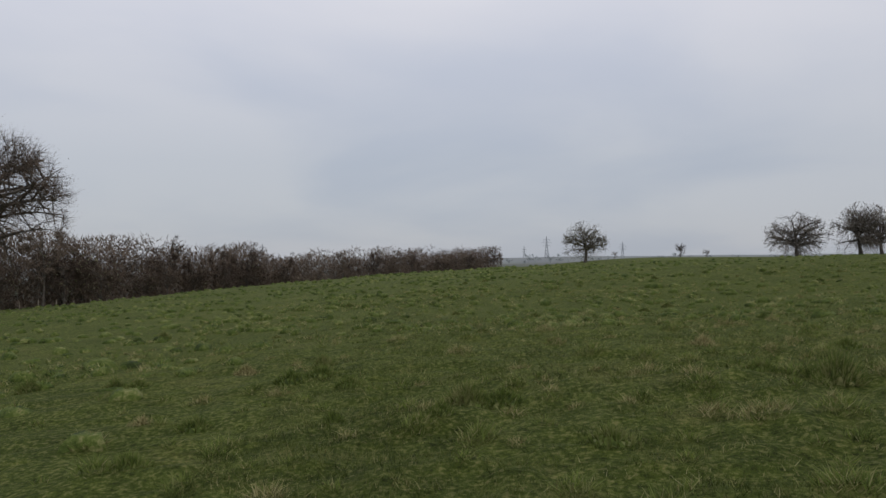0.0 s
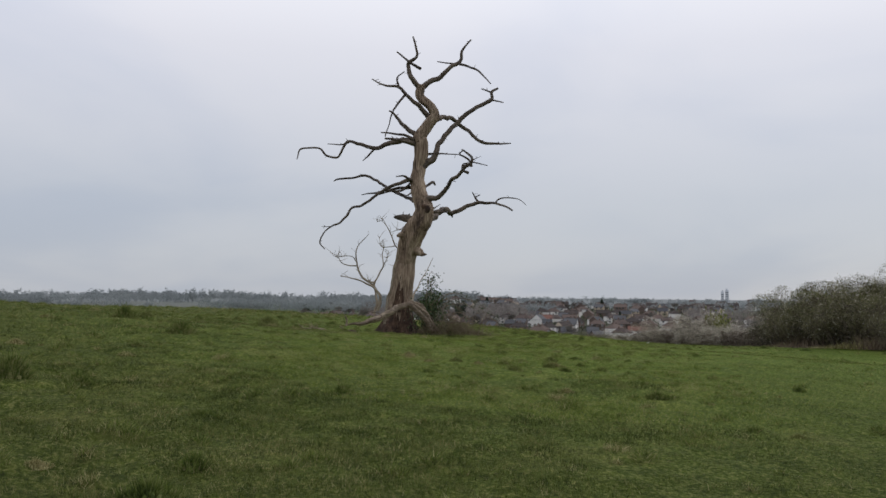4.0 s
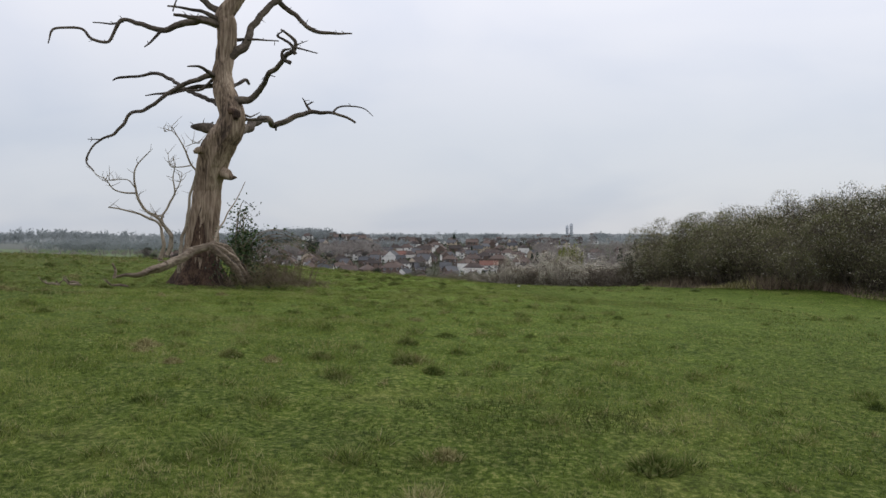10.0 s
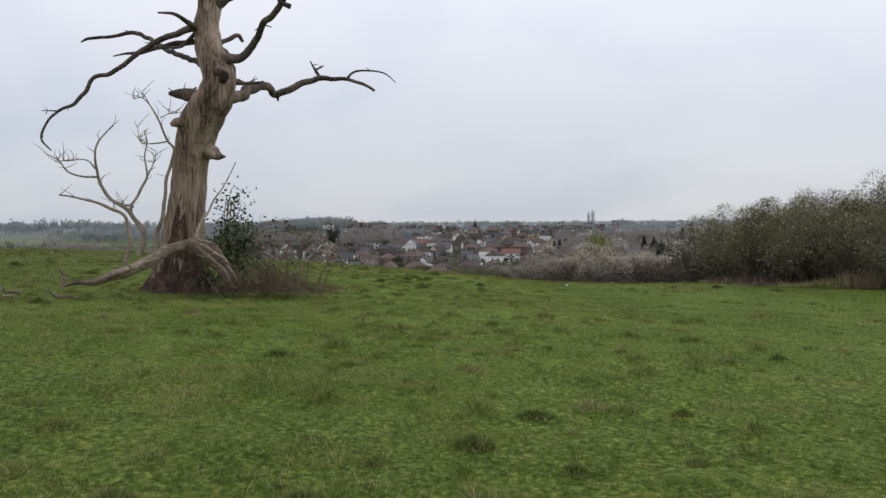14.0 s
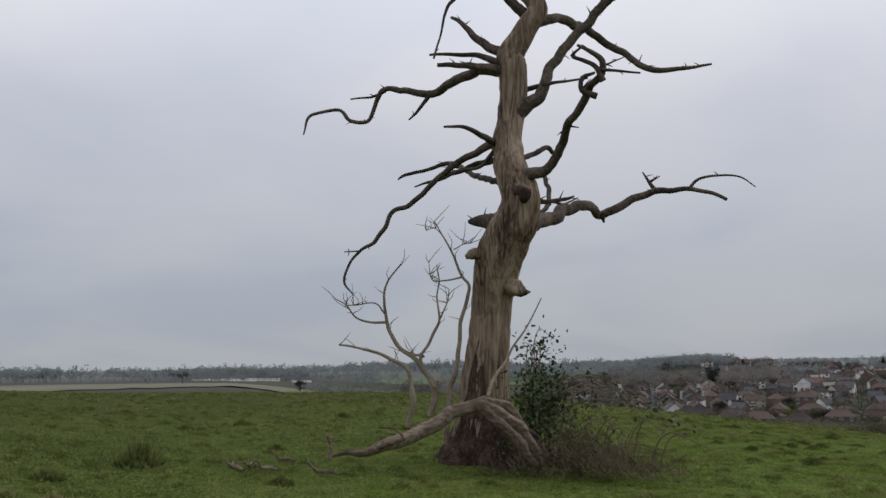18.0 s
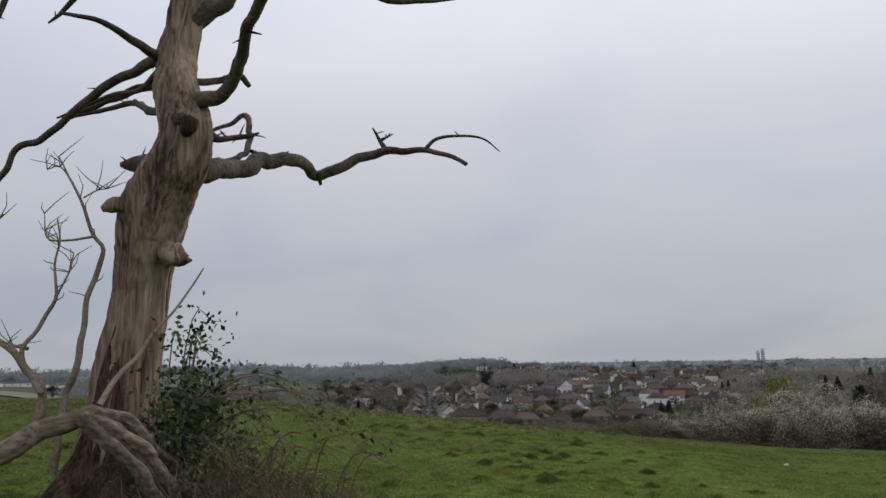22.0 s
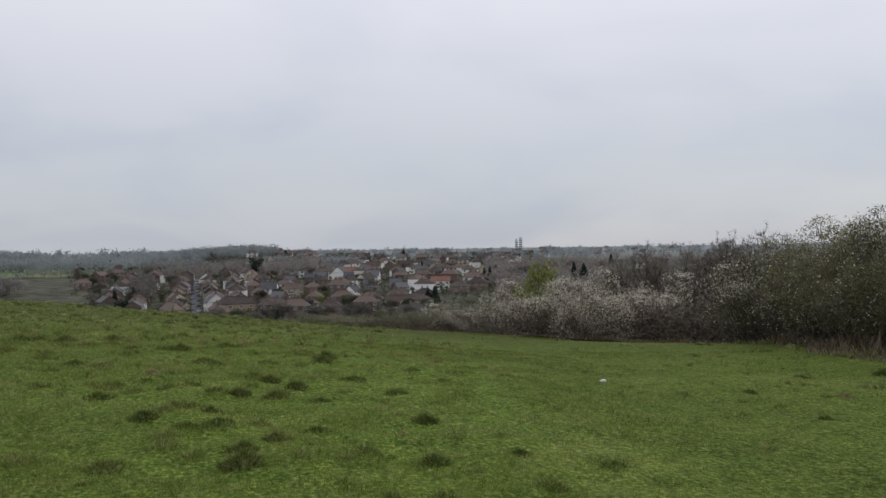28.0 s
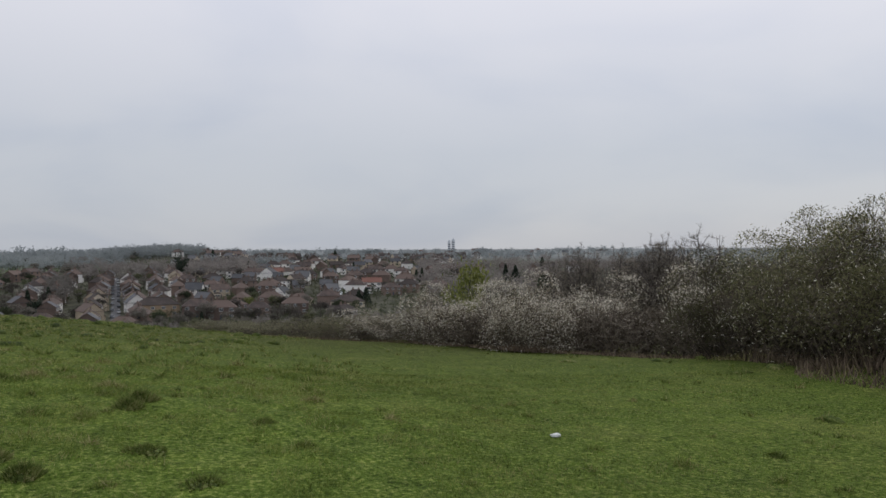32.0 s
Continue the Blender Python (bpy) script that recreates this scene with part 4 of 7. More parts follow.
LOGS = [
    ([(0.01, -1.78, 1.1, 0.1044), (-0.37, -1.85, 0.95, 0.126), (-0.75, -1.95, 0.76, 0.1332), (-1.11, -2.1, 0.57, 0.1251), (-1.44, -2.3, 0.45, 0.1035), (-1.68, -2.5, 0.4, 0.0684), (-1.96, -2.6, 0.39, 0.0405), (-2.16, -2.7, 0.35, 0.027)], "bough", "dead_wood"),
    ([(-0.09, -1.8, 1.11, 0.07), (0.14, -1.7, 1.05, 0.066), (0.36, -1.55, 0.87, 0.063), (0.52, -1.4, 0.61, 0.063), (0.71, -1.25, 0.31, 0.063), (0.83, -1.2, 0.13, 0.031)], "split_half", "dead_wood"),
    ([(-0.12, -1.85, 1.06, 0.093), (0.11, -1.85, 0.84, 0.084), (0.37, -1.8, 0.6, 0.076), (0.53, -1.7, 0.36, 0.076), (0.66, -1.6, 0.16, 0.046)], "split_half", "dead_wood"),
    ([(-0.04, -1.8, 1.05, 0.078), (0.21, -1.75, 0.91, 0.077), (0.44, -1.65, 0.68, 0.077), (0.59, -1.5, 0.41, 0.078), (0.74, -1.4, 0.15, 0.047)], "splinter", "dead_wood"),
    ([(-0.1, -1.8, 1.07, 0.078), (0.16, -1.78, 0.95, 0.069), (0.4, -1.7, 0.74, 0.069), (0.55, -1.55, 0.51, 0.07), (0.7, -1.4, 0.21, 0.047)], "splinter", "dead_wood"),
    ([(-0.08, -1.83, 1.02, 0.07), (0.16, -1.8, 0.83, 0.069), (0.39, -1.72, 0.61, 0.069), (0.56, -1.6, 0.36, 0.062), (0.7, -1.5, 0.14, 0.039)], "splinter", "limb"),
    ([(-2.14, -2.7, 0.34, 0.034), (-2.11, -2.7, 0.5, 0.03), (-2.17, -2.7, 0.68, 0.019)], "broken_branch", "dead_wood"),
    ([(-1.52, -2.5, 0.43, 0.041), (-1.19, -2.7, 0.56, 0.033), (-0.97, -2.8, 0.64, 0.022), (-1.1, -2.8, 0.76, 0.015), (-1.3, -2.9, 0.79, 0.011)], "broken_branch", "dead_wood"),
    ([(-0.03, -1.7, 1.16, 0.0315), (0, -1.5, 1.37, 0.028), (0.13, -1.25, 1.63, 0.0225), (0.24, -1.1, 1.87, 0.0185), (0.4, -0.9, 2.16, 0.0145), (0.52, -0.75, 2.4, 0.0125), (0.63, -0.6, 2.68, 0.0085)], "broken_branch", "pale_stem"),
]
SAPLINGS = [
    ([(-1.32, -1.6, 0.69, 0.0366), (-1.25, -1.6, 1.13, 0.0318), (-1.29, -1.6, 1.45, 0.027), (-1.45, -1.6, 1.66, 0.0246), (-1.73, -1.6, 1.79, 0.0198), (-2.1, -1.6, 1.92, 0.015), (-2.47, -1.6, 1.97, 0.0102)], 1),
    ([(-1.28, -0.6, 0.81, 0.0465), (-1.17, -0.6, 1.22, 0.0409), (-1.34, -0.7, 1.54, 0.0353), (-1.62, -0.7, 1.79, 0.0304), (-1.85, -0.7, 2.05, 0.0279), (-2, -0.7, 2.39, 0.0223), (-2.04, -0.7, 2.75, 0.0167), (-2, -0.7, 3.02, 0.0143), (-1.72, -0.7, 3.35, 0.0087)], 1),
    ([(-2, -0.7, 2.36, 0.0175), (-2.27, -0.7, 2.37, 0.0149), (-2.52, -0.8, 2.45, 0.0117), (-2.67, -0.9, 2.67, 0.0091), (-2.87, -0.9, 2.79, 0.0059)], 0),
    ([(-2.04, -0.7, 2.51, 0.0117), (-2.2, -0.7, 2.69, 0.0091), (-2.56, -0.6, 2.69, 0.0091), (-2.82, -0.6, 2.67, 0.0059)], 0),
    ([(-1.16, -0.7, 1.26, 0.0273), (-1.32, -0.7, 1.54, 0.0248), (-1.37, -0.7, 1.79, 0.0217), (-1.22, -0.6, 2.1, 0.0192), (-1.08, -0.6, 2.4, 0.0167), (-1.13, -0.6, 2.76, 0.0112), (-1.09, -0.6, 3.05, 0.0087), (-1.13, -0.6, 3.31, 0.0056)], 1),
    ([(-1.34, -0.7, 1.77, 0.0175), (-1.59, -0.7, 1.82, 0.0117)], 0),
    ([(-1.08, -0.6, 2.4, 0.0117), (-0.96, -0.6, 2.66, 0.0084), (-0.92, -0.6, 2.89, 0.0059)], 0),
    ([(-1.02, -0.6, 0.35, 0.036), (-0.92, -0.6, 1.1, 0.033), (-0.79, -0.6, 1.78, 0.030), (-0.75, -0.6, 2.19, 0.027), (-0.64, -0.6, 2.6, 0.024), (-0.56, -0.6, 2.93, 0.021), (-0.68, -0.6, 3.1, 0.018), (-0.83, -0.6, 3.45, 0.015), (-0.96, -0.6, 3.72, 0.011), (-1.16, -0.6, 4.06, 0.006)], 1),
    ([(-0.68, -0.6, 3.08, 0.013), (-0.97, -0.65, 3.03, 0.010), (-1.19, -0.7, 3.06, 0.008), (-1.24, -0.7, 3.35, 0.004)], 0),
    ([(-0.96, -0.6, 3.72, 0.008), (-1.16, -0.55, 3.95, 0.006), (-1.34, -0.5, 3.93, 0.004)], 0),
    ([(-0.83, -0.6, 3.55, 0.008), (-0.66, -0.65, 3.62, 0.006), (-0.51, -0.7, 3.63, 0.004)], 0),
]


# ---- the dead oak: rows of (across, away, up, radius) from its foot ----
TREE = (36.8, -0.1, 0.15)


def wood(parent, name, rows, mat, sides, step, lump, wander, seed, flute=0.0, label=""):
    """One stem of the dead tree, gnarled and tapering."""
    rng = random.Random(seed)
    p = curve_through([(away, -across, up, r) for across, away, up, r in rows], step)
    for i in range(1, len(p)):
        q = p[i, :3] * 3.1 + seed
        knot = 1.0 if i > 6 else i / 7
        p[i, :3] += knot * wander * min(p[i, 3], 0.12) * np.array([noise.noise(q), noise.noise(q + 17.3), noise.noise(q + 41.7)])
        p[i, 3] *= 1 + 0.13 * knot * noise.noise(p[i, :3] * 4.0 + seed) * (1 if not flute else 0.3)
    g = Geo()
    g.tube(p[:, :3], p[:, 3], sides, lump, rng, True, flute)
    return g.build(name, mat, parent, label, smooth=True)


def spikes(parent, rows, seed, count, mat="limb"):
    """Short broken twigs along a limb, as one part."""
    rng = random.Random(seed)
    p = curve_through([(away, -across, up, r) for across, away, up, r in rows], 0.1)
    for _ in range(count):
        q = p[rng.randrange(len(p) // 4, len(p) - 1)]
        way = Vector((rng.uniform(-1, 1), rng.uniform(-1, 1), rng.uniform(-0.5, 1))).normalized()
        size = rng.uniform(0.06, 0.22)
        a = Vector(q[:3])
        g = Geo()
        g.tube([a, a + way * size * 0.6 + Vector((0, 0, 0.01)), a + way * size], [min(0.02, q[3] * 0.5), 0.009, 0.003], 5)
        g.build("broken_twig", mat, parent)


dead_tree = thing("dead_oak_tree", "tall dead oak with a bare twisted trunk and leafless broken limbs", "tree", TREE)
trunk = wood(dead_tree, "trunk", TRUNK, "dead_wood", 44, 0.055, 0.04, 0.25, 3, 0.26, "pale brown barkless trunk with long fissures")
axis_rows = np.array(TRUNK)


def rooted(rows):
    """A limb's rows with a first one inside the trunk, where it grows out of the trunk itself."""
    across, away, up, r = rows[0]
    k = np.argmin(abs(axis_rows[:, 2] - up) + 2 * np.hypot(axis_rows[:, 0] - across, axis_rows[:, 1] - away))
    centre = [np.interp(up - 0.16, axis_rows[:, 2], axis_rows[:, i]) for i in range(4)]
    if math.hypot(centre[0] - across, centre[1] - away) > centre[3] + 0.35 or up < 3.2:
        return rows
    return [(centre[0], centre[1], up - 0.16, min(r * 1.15, centre[3] * 0.75))] + [(across, away, up, r * 0.92)] + rows[1:]


for number, (rows, base) in enumerate(BOUGHS):
    big = rows[0][3] > 0.1
    if rows[0][3] > 0.05:
        rows = rooted(rows)
    rows = [(q[0], q[1], q[2], q[3] * 0.88) for q in rows]
    limb = wood(dead_tree, "limb", rows, "bough" if big else "limb", 14 if big else 9, 0.05, 0.10, 0.8, 20 + number, 0.18)
    spikes(dead_tree, rows, 90 + number, 9 if big else 2, "bough" if big else "limb")
for number, rows in enumerate(BURLS):
    wood(dead_tree, "burl", rows, "dead_wood" if number != 1 else "rot", 14, 0.04, 0.25, 1.2, 60 + number, 0.3)
# the flaring, rotten foot: ragged buttresses round the trunk
bole = curve_through([(away, -across, up, r) for across, away, up, r in TRUNK], 0.16)
foot = Geo()
around, levels = 64, 14
for k in range(around):
    a = 2 * math.pi * k / around
    lobe = 0.5 + 0.5 * math.sin(5 * a + 1.1) * 0.6 + 0.4 * noise.noise((math.cos(a) * 2, math.sin(a) * 2, 3.0))
    rim = 0.55 + 0.35 * lobe + 0.3 * noise.noise((math.cos(a) * 6, math.sin(a) * 6, 9.0))
    for q in range(levels):
        u = q / (levels - 1)
        z = -0.15 + (rim + 0.15) * u
        core = bole[np.argmin(abs(bole[:, 2] - max(z, 0.0)))]
        r = core[3] * (1.06 if q < levels - 1 else 0.97) + (0.10 + 0.50 * lobe) * (1 - u) ** 1.8 + 0.035 * noise.noise((a * 9, u * 2.2, 1.0)) + 0.03 * noise.noise((a * 23, u * 3, 5.0))
        foot.v.append((core[0] + math.cos(a) * r, core[1] + math.sin(a) * r, z))
for k in range(around):
    for q in range(levels - 1):
        a, b = k * levels + q, (k + 1) % around * levels + q
        foot.f.append((a, b, b + 1, a + 1))
foot.build("root_flare", "rot", dead_tree, "dark rotten flaring foot of the trunk")
# long fissure ribs standing proud of the trunk
rib_rng = random.Random(8)
spine = curve_through([(away, -across, up, r) for across, away, up, r in TRUNK], 0.16)
for k in range(34):
    a, start = rib_rng.uniform(0, 6.283), rib_rng.randrange(2, 34)
    pts, rad = [], []
    for i in range(start, min(start + rib_rng.randrange(5, 13), len(spine) - 8)):
        q = spine[i]
        a += rib_rng.uniform(-0.06, 0.06)
        pts.append((q[0] + math.cos(a) * q[3] * 0.98, q[1] + math.sin(a) * q[3] * 0.98, q[2]))
        rad.append(0.012 + 0.014 * rib_rng.random())
    if len(pts) > 2:
        rad[0] = rad[-1] = 0.004
        g = Geo()
        g.tube(pts, rad, 6, 0.2, rib_rng)
        g.build("bark_ridge", "dead_wood", dead_tree, smooth=True)
# the dark hollow where the bark has rotted away at the foot
hollow = Geo()
for row in range(9):
    z = 0.75 + row * 0.16
    q = spine[np.argmin(abs(spine[:, 2] - z))]
    wide = 0.62 * (1 - row / 9.5)
    ring = [(q[0] + math.cos(3.02 + wide * (k / 6 - 0.5) * 2) * q[3] * 1.03, q[1] + math.sin(3.02 + wide * (k / 6 - 0.5) * 2) * q[3] * 1.03, z) for k in range(7)]
    hollow.v.extend(ring)
    if row:
        for k in range(6):
            n0 = (row - 1) * 7 + k
            hollow.f.append((n0, n0 + 1, n0 + 8, n0 + 7))
hollow.build("rotten_patch", "rot", dead_tree, "dark patch of rotten wood", smooth=True)

# a fallen bough, split and bent over in front of the foot
log = thing("fallen_log", "split grey-brown fallen bough arched over the tree's foot", "log", TREE)
for number, (rows, name, mat) in enumerate(LOGS):
    wood(log, name, [(*q[:3], q[3] * (0.78 if name == "bough" else 0.95)) for q in rows], "log_wood" if mat == "dead_wood" else mat, 18, 0.04, 0.16, 0.9, 120 + number, 0.6 if rows[0][3] > 0.06 else 0.2)
piece_rng = random.Random(44)
for k in range(5):
    stick = thing("broken_branch", "short grey broken branch lying in the grass by the dead oak", "branch", group="broken branches by the oak")
    g = Geo()
    size, bend = piece_rng.uniform(0.35, 0.8), piece_rng.uniform(-0.12, 0.12)
    g.tube([(-size / 2, 0, 0.03), (-size / 6, bend * 0.6, 0.06), (size / 6, bend, 0.05), (size / 2, bend * 0.3, 0.10 + 0.1 * piece_rng.random())], [0.022, 0.03, 0.026, 0.008], 8, 0.2, piece_rng, True, 0.3)
    g.build("stem", "log_wood", stick, smooth=True)
    g = Geo()
    g.tube([(size / 6, bend, 0.05), (size / 4, bend + 0.1, 0.14), (size / 4 + 0.05, bend + 0.16, 0.24)], [0.016, 0.011, 0.004], 6, 0.2, piece_rng)
    g.build("twig", "log_wood", stick, smooth=True)
    x, y = piece_rng.uniform(33.6, 35.0), piece_rng.uniform(1.6, 3.6)
    stick.matrix_basis = pose(x, y, at(x, y) - 0.01, 0, 0, piece_rng.uniform(0, 360))
for number, (rows, kin) in enumerate(SAPLINGS):
    if number in (0, 1, 7):
        sapling = thing("dead_sapling", ("pale leafless dead sapling beside the dead oak" if number == 1 else "thin dead stem rising close against the oak's trunk") if number else "pale crooked dead stem leaning beside the dead oak", "sapling", TREE, group="dead saplings")
    wood(sapling, "stem" if kin else "branch", [(*q[:3], q[3] * 1.3) for q in rows], "pale_stem", 8, 0.05, 0.15, 1.4, 150 + number)
    rng = random.Random(200 + number)
    p = curve_through([(away, -across, up, r) for across, away, up, r in rows], 0.08)
    for _ in range(7):
        q = p[rng.randrange(len(p) // 2, len(p))]
        a = Vector(q[:3])
        way = Vector((rng.uniform(-0.6, 0.6), rng.uniform(-1, 1), rng.uniform(0.1, 1))).normalized()
        s = rng.uniform(0.12, 0.4)
        twig = Geo()
        twig.tube([a, a + way * s * 0.5 + Vector((0, rng.uniform(-0.05, 0.05), 0)), a + way * s], [0.008, 0.006, 0.003], 5)
        twig.build("twig", "pale_stem", sapling)


# ---- bramble growing against the dead oak ----
def leaf_quads(rng, centres, size, tilt=1.0):
    """Small pointed leaves, one quad each, at the given points."""
    c = np.array(centres)
    n = len(c)
    a = rng.normal(size=(n, 3))
    a /= np.linalg.norm(a, axis=1)[:, None]
    b = np.cross(a, rng.normal(size=(n, 3)))
    b /= np.linalg.norm(b, axis=1)[:, None]
    s = size * rng.uniform(0.6, 1.4, n)[:, None]
    return np.stack([c - a * s, c + b * s * 0.55, c + a * s, c - b * s * 0.55], 1)


def leaf_tris(rng, centres, size):
    """Small leaves or petals, one triangle each."""
    return leaf_quads(rng, centres, size * 1.15)[:, [0, 1, 2]] + 0.0


def part_from(name, mesh, parent, label="", kind=""):
    ob = new(name, mesh)
    ob.parent = parent
    return tagged(ob, label, kind=kind)


def bramble():
    rng, r = np.random.default_rng(5), random.Random(5)
    bush = thing("bramble_bush", "dark leafy bramble with dry arching stems at the oak's foot", "bush", TREE)
    leaves = []
    for k in range(46):
        green = k < 26
        x0, y0 = (r.uniform(-1.2, -0.3), r.uniform(-0.7, -0.2)) if green else (r.uniform(-1.6, -0.5), r.uniform(-2.4, -0.7))
        top = (r.uniform(0.7, 1.5) if k > 6 else r.uniform(1.6, 2.3)) if green else r.uniform(0.35, 1.0)
        out = r.uniform(0.1, 0.55) if green else r.uniform(0.5, 1.3)
        a = r.uniform(-2.6, -0.9)
        pts = []
        for u in np.linspace(0, 1, 9):
            h = top * math.sin(min(1.0, u * 1.25) * math.pi * 0.62) * (1 if green else 1.05 - 0.5 * u)
            pts.append((x0 + math.cos(a) * out * u**1.4 * 0.5, y0 + math.sin(a) * out * u**1.4, 0.05 + h))
        g = Geo()
        g.tube(pts, list(np.linspace(0.012, 0.004, 9)), 5)
        g.build("stem", "bramble_stem", bush)
        if green:
            for p in pts[2:]:
                for _ in range(7 if k > 6 else 4):
                    leaves.append((p[0] + r.gauss(0, 0.11), p[1] + r.gauss(0, 0.12), p[2] + r.gauss(0, 0.10)))
    for _ in range(1900):
        z = abs(r.gauss(0.65, 0.42))
        leaves.append((r.uniform(-1.3, -0.1), r.gauss(-0.62, 0.34) * (1.15 - 0.3 * min(z, 1.6)), z))
    for k in range(9):
        y0, top, reach = r.uniform(-0.9, -0.4), r.uniform(0.9, 1.45), r.uniform(0.9, 2.1)
        pts = [(-0.9 - 0.25 * u + r.uniform(-0.02, 0.02), y0 - reach * u, 0.2 + top * math.sin(math.pi * (0.18 + 0.66 * u)) * (1 - 0.25 * u)) for u in np.linspace(0, 1, 10)]
        g = Geo()
        g.tube(pts, list(np.linspace(0.014, 0.004, 10)), 5)
        g.build("stem", "bramble_stem", bush)
        for p in pts[3:]:
            for _ in range(5 if k < 4 else 1):
                leaves.append((p[0] + r.gauss(0, 0.06), p[1] + r.gauss(0, 0.06), p[2] + r.gauss(0.03, 0.05)))
    part_from("foliage", bulk("foliage", leaf_quads(rng, leaves, 0.038), "bramble_leaf", 4), bush, "small dark green leaves", "stuff")
    dry = []
    for _ in range(3400):
        x, y = r.uniform(-1.9, -0.2), r.gauss(-1.3, 0.6)
        z = abs(r.gauss(0, 0.30)) * max(0.12, 1.25 - abs(y + 1.1))
        w = np.array([r.uniform(-1, 1), r.uniform(-1, 1), r.uniform(0.1, 1)])
        w = w / np.linalg.norm(w) * r.uniform(0.12, 0.4)
        s = np.cross(w, [r.random(), r.random(), r.random()])
        s = s / (np.linalg.norm(s) + 1e-6) * 0.0045
        p = np.array([x, y, z])
        dry.append((p - s, p + s, p + w))
    part_from("dry_tangle", bulk("dry_tangle", np.array(dry), "bramble_stem"), bush, "tangle of dry brown stems", "stuff")


bramble()


# ---- trees and shrubs ----
def in_crown(p, centre, radii):
    q = (p - centre) / radii
    n = np.linalg.norm(q)
    return p if n <= 1 else centre + q / n * radii


def bent(a, b, sag, rng, n=5):
    mid = (a + b) / 2 + rng.normal(size=3) * np.linalg.norm(b - a) * 0.10 + np.array([0, 0, sag * np.linalg.norm(b - a)])
    u = np.linspace(0, 1, n)[:, None]
    return (1 - u) ** 2 * a + 2 * u * (1 - u) * mid + u**2 * b


def slivers(starts, ways, width, rng):
    """Thin pointed twigs, one triangle each."""
    s = np.cross(ways, rng.normal(size=ways.shape))
    s /= np.linalg.norm(s, axis=1)[:, None] + 1e-9
    return np.stack([starts - s * width, starts + s * width, starts + ways], 1)


def bare_tree(name, label, seed, height, width, fork, r0, limbs, boughs, twigs, twig_mat, twig_width, leaves=0, leaf_mat="", leaf_size=0.1, lift=0.55, flat=0.45, group="", twig_len=1.0):
    """A leafless broad tree: trunk, limbs reaching to the edge of a dome, boughs on them and fine twigs on those."""
    rng = np.random.default_rng(seed)
    root = thing(name, label, "tree", group=group)
    centre, radii = np.array([0, 0, height * lift]), np.array([width / 2, width / 2, height * flat])
    g = Geo()
    lean = rng.normal(size=2) * 0.03 * height
    axis = bent(np.zeros(3) - (0, 0, 0.3), np.array([lean[0], lean[1], height * 0.62]), 0, rng, 7)
    g.tube(axis, list(np.linspace(r0, r0 * 0.25, 7) * np.array([1.35, 1, 0.95, 0.9, 0.85, 0.8, 0.6])), 9, 0.12, random.Random(seed))
    g.build("trunk", "bark", root, smooth=True)
    b, fine, tips = Geo(), [], []
    for i in range(limbs):
        way = rng.normal(size=3)
        way[2] = abs(way[2]) * 1.1 - 0.45
        way /= np.linalg.norm(way)
        end = centre + way * radii * rng.uniform(0.82, 0.96)
        start_h = np.clip(rng.uniform(fork, 0.62 * height) if end[2] > centre[2] else rng.uniform(fork, fork * 1.5), fork, height * 0.6)
        start = np.array([np.interp(start_h, axis[:, 2], axis[:, 0]), np.interp(start_h, axis[:, 2], axis[:, 1]), start_h])
        limb = bent(start, end, 0.14, rng, 6)
        rl = r0 * rng.uniform(0.28, 0.5)
        b.tube(limb, list(np.linspace(rl, rl * 0.18, 6)), 5)
        for j in range(boughs):
            s = rng.uniform(0.25, 1.0)
            a = np.array([np.interp(s, np.linspace(0, 1, 6), limb[:, k]) for k in range(3)])
            way2 = rng.normal(size=3) + 0.9 * (a - centre) / radii
            way2 /= np.linalg.norm(way2)
            e = in_crown(a + way2 * width * rng.uniform(0.10, 0.24), centre, radii * rng.uniform(0.92, 1.0))
            bough = bent(a, e, 0.1, rng, 3)
            rb = rl * (1 - 0.75 * s) * 0.5 + 0.012
            b.tube(bough, list(np.linspace(rb, rb * 0.3, 3)), 3, close=False)
            u = rng.uniform(0.15, 1.0, twigs)
            st = np.stack([np.interp(u, np.linspace(0, 1, 3), bough[:, k]) for k in range(3)], 1)
            w = rng.normal(size=(twigs, 3)) + 1.0 * (e - centre) / np.linalg.norm(e - centre) + np.array([0, 0, 0.25])
            w *= (rng.uniform(0.03, 0.085, twigs) * twig_len * width / np.linalg.norm(w, axis=1))[:, None]
            fine.append(slivers(st, w, twig_width, rng))
            tips.append(st + w * rng.uniform(0.3, 1, twigs)[:, None])
    b.build("crown", "bark", root)
    part_from("twig_mass", bulk("twig_mass", np.concatenate(fine), twig_mat), root, kind="stuff")
    if leaves:
        t = np.concatenate(tips)
        t = t[rng.integers(0, len(t), leaves)] + rng.normal(size=(leaves, 3)) * 0.02 * width
        dome = rng.normal(size=(leaves // 2, 3))
        dome = centre + dome / np.linalg.norm(dome, axis=1)[:, None] * radii * rng.uniform(0.55, 1.0, (leaves // 2, 1)) * (0.85 + 0.22 * value_noise(dome[:, :1] * 2, dome[:, 1:2] * 2, seed))
        t[: leaves // 2] = dome
        part_from("foliage", bulk("foliage", leaf_quads(rng, t, leaf_size), leaf_mat, 4), root, kind="stuff")
    return root


def place(ob, x, y, turn=0.0, size=1.0, sink=0.0, tall=1.0):
    m = pose(x, y, at(x, y) - sink, 0, 0, turn)
    ob.matrix_basis = m @ Matrix.Diagonal((size, size, size * tall, 1))
    return ob


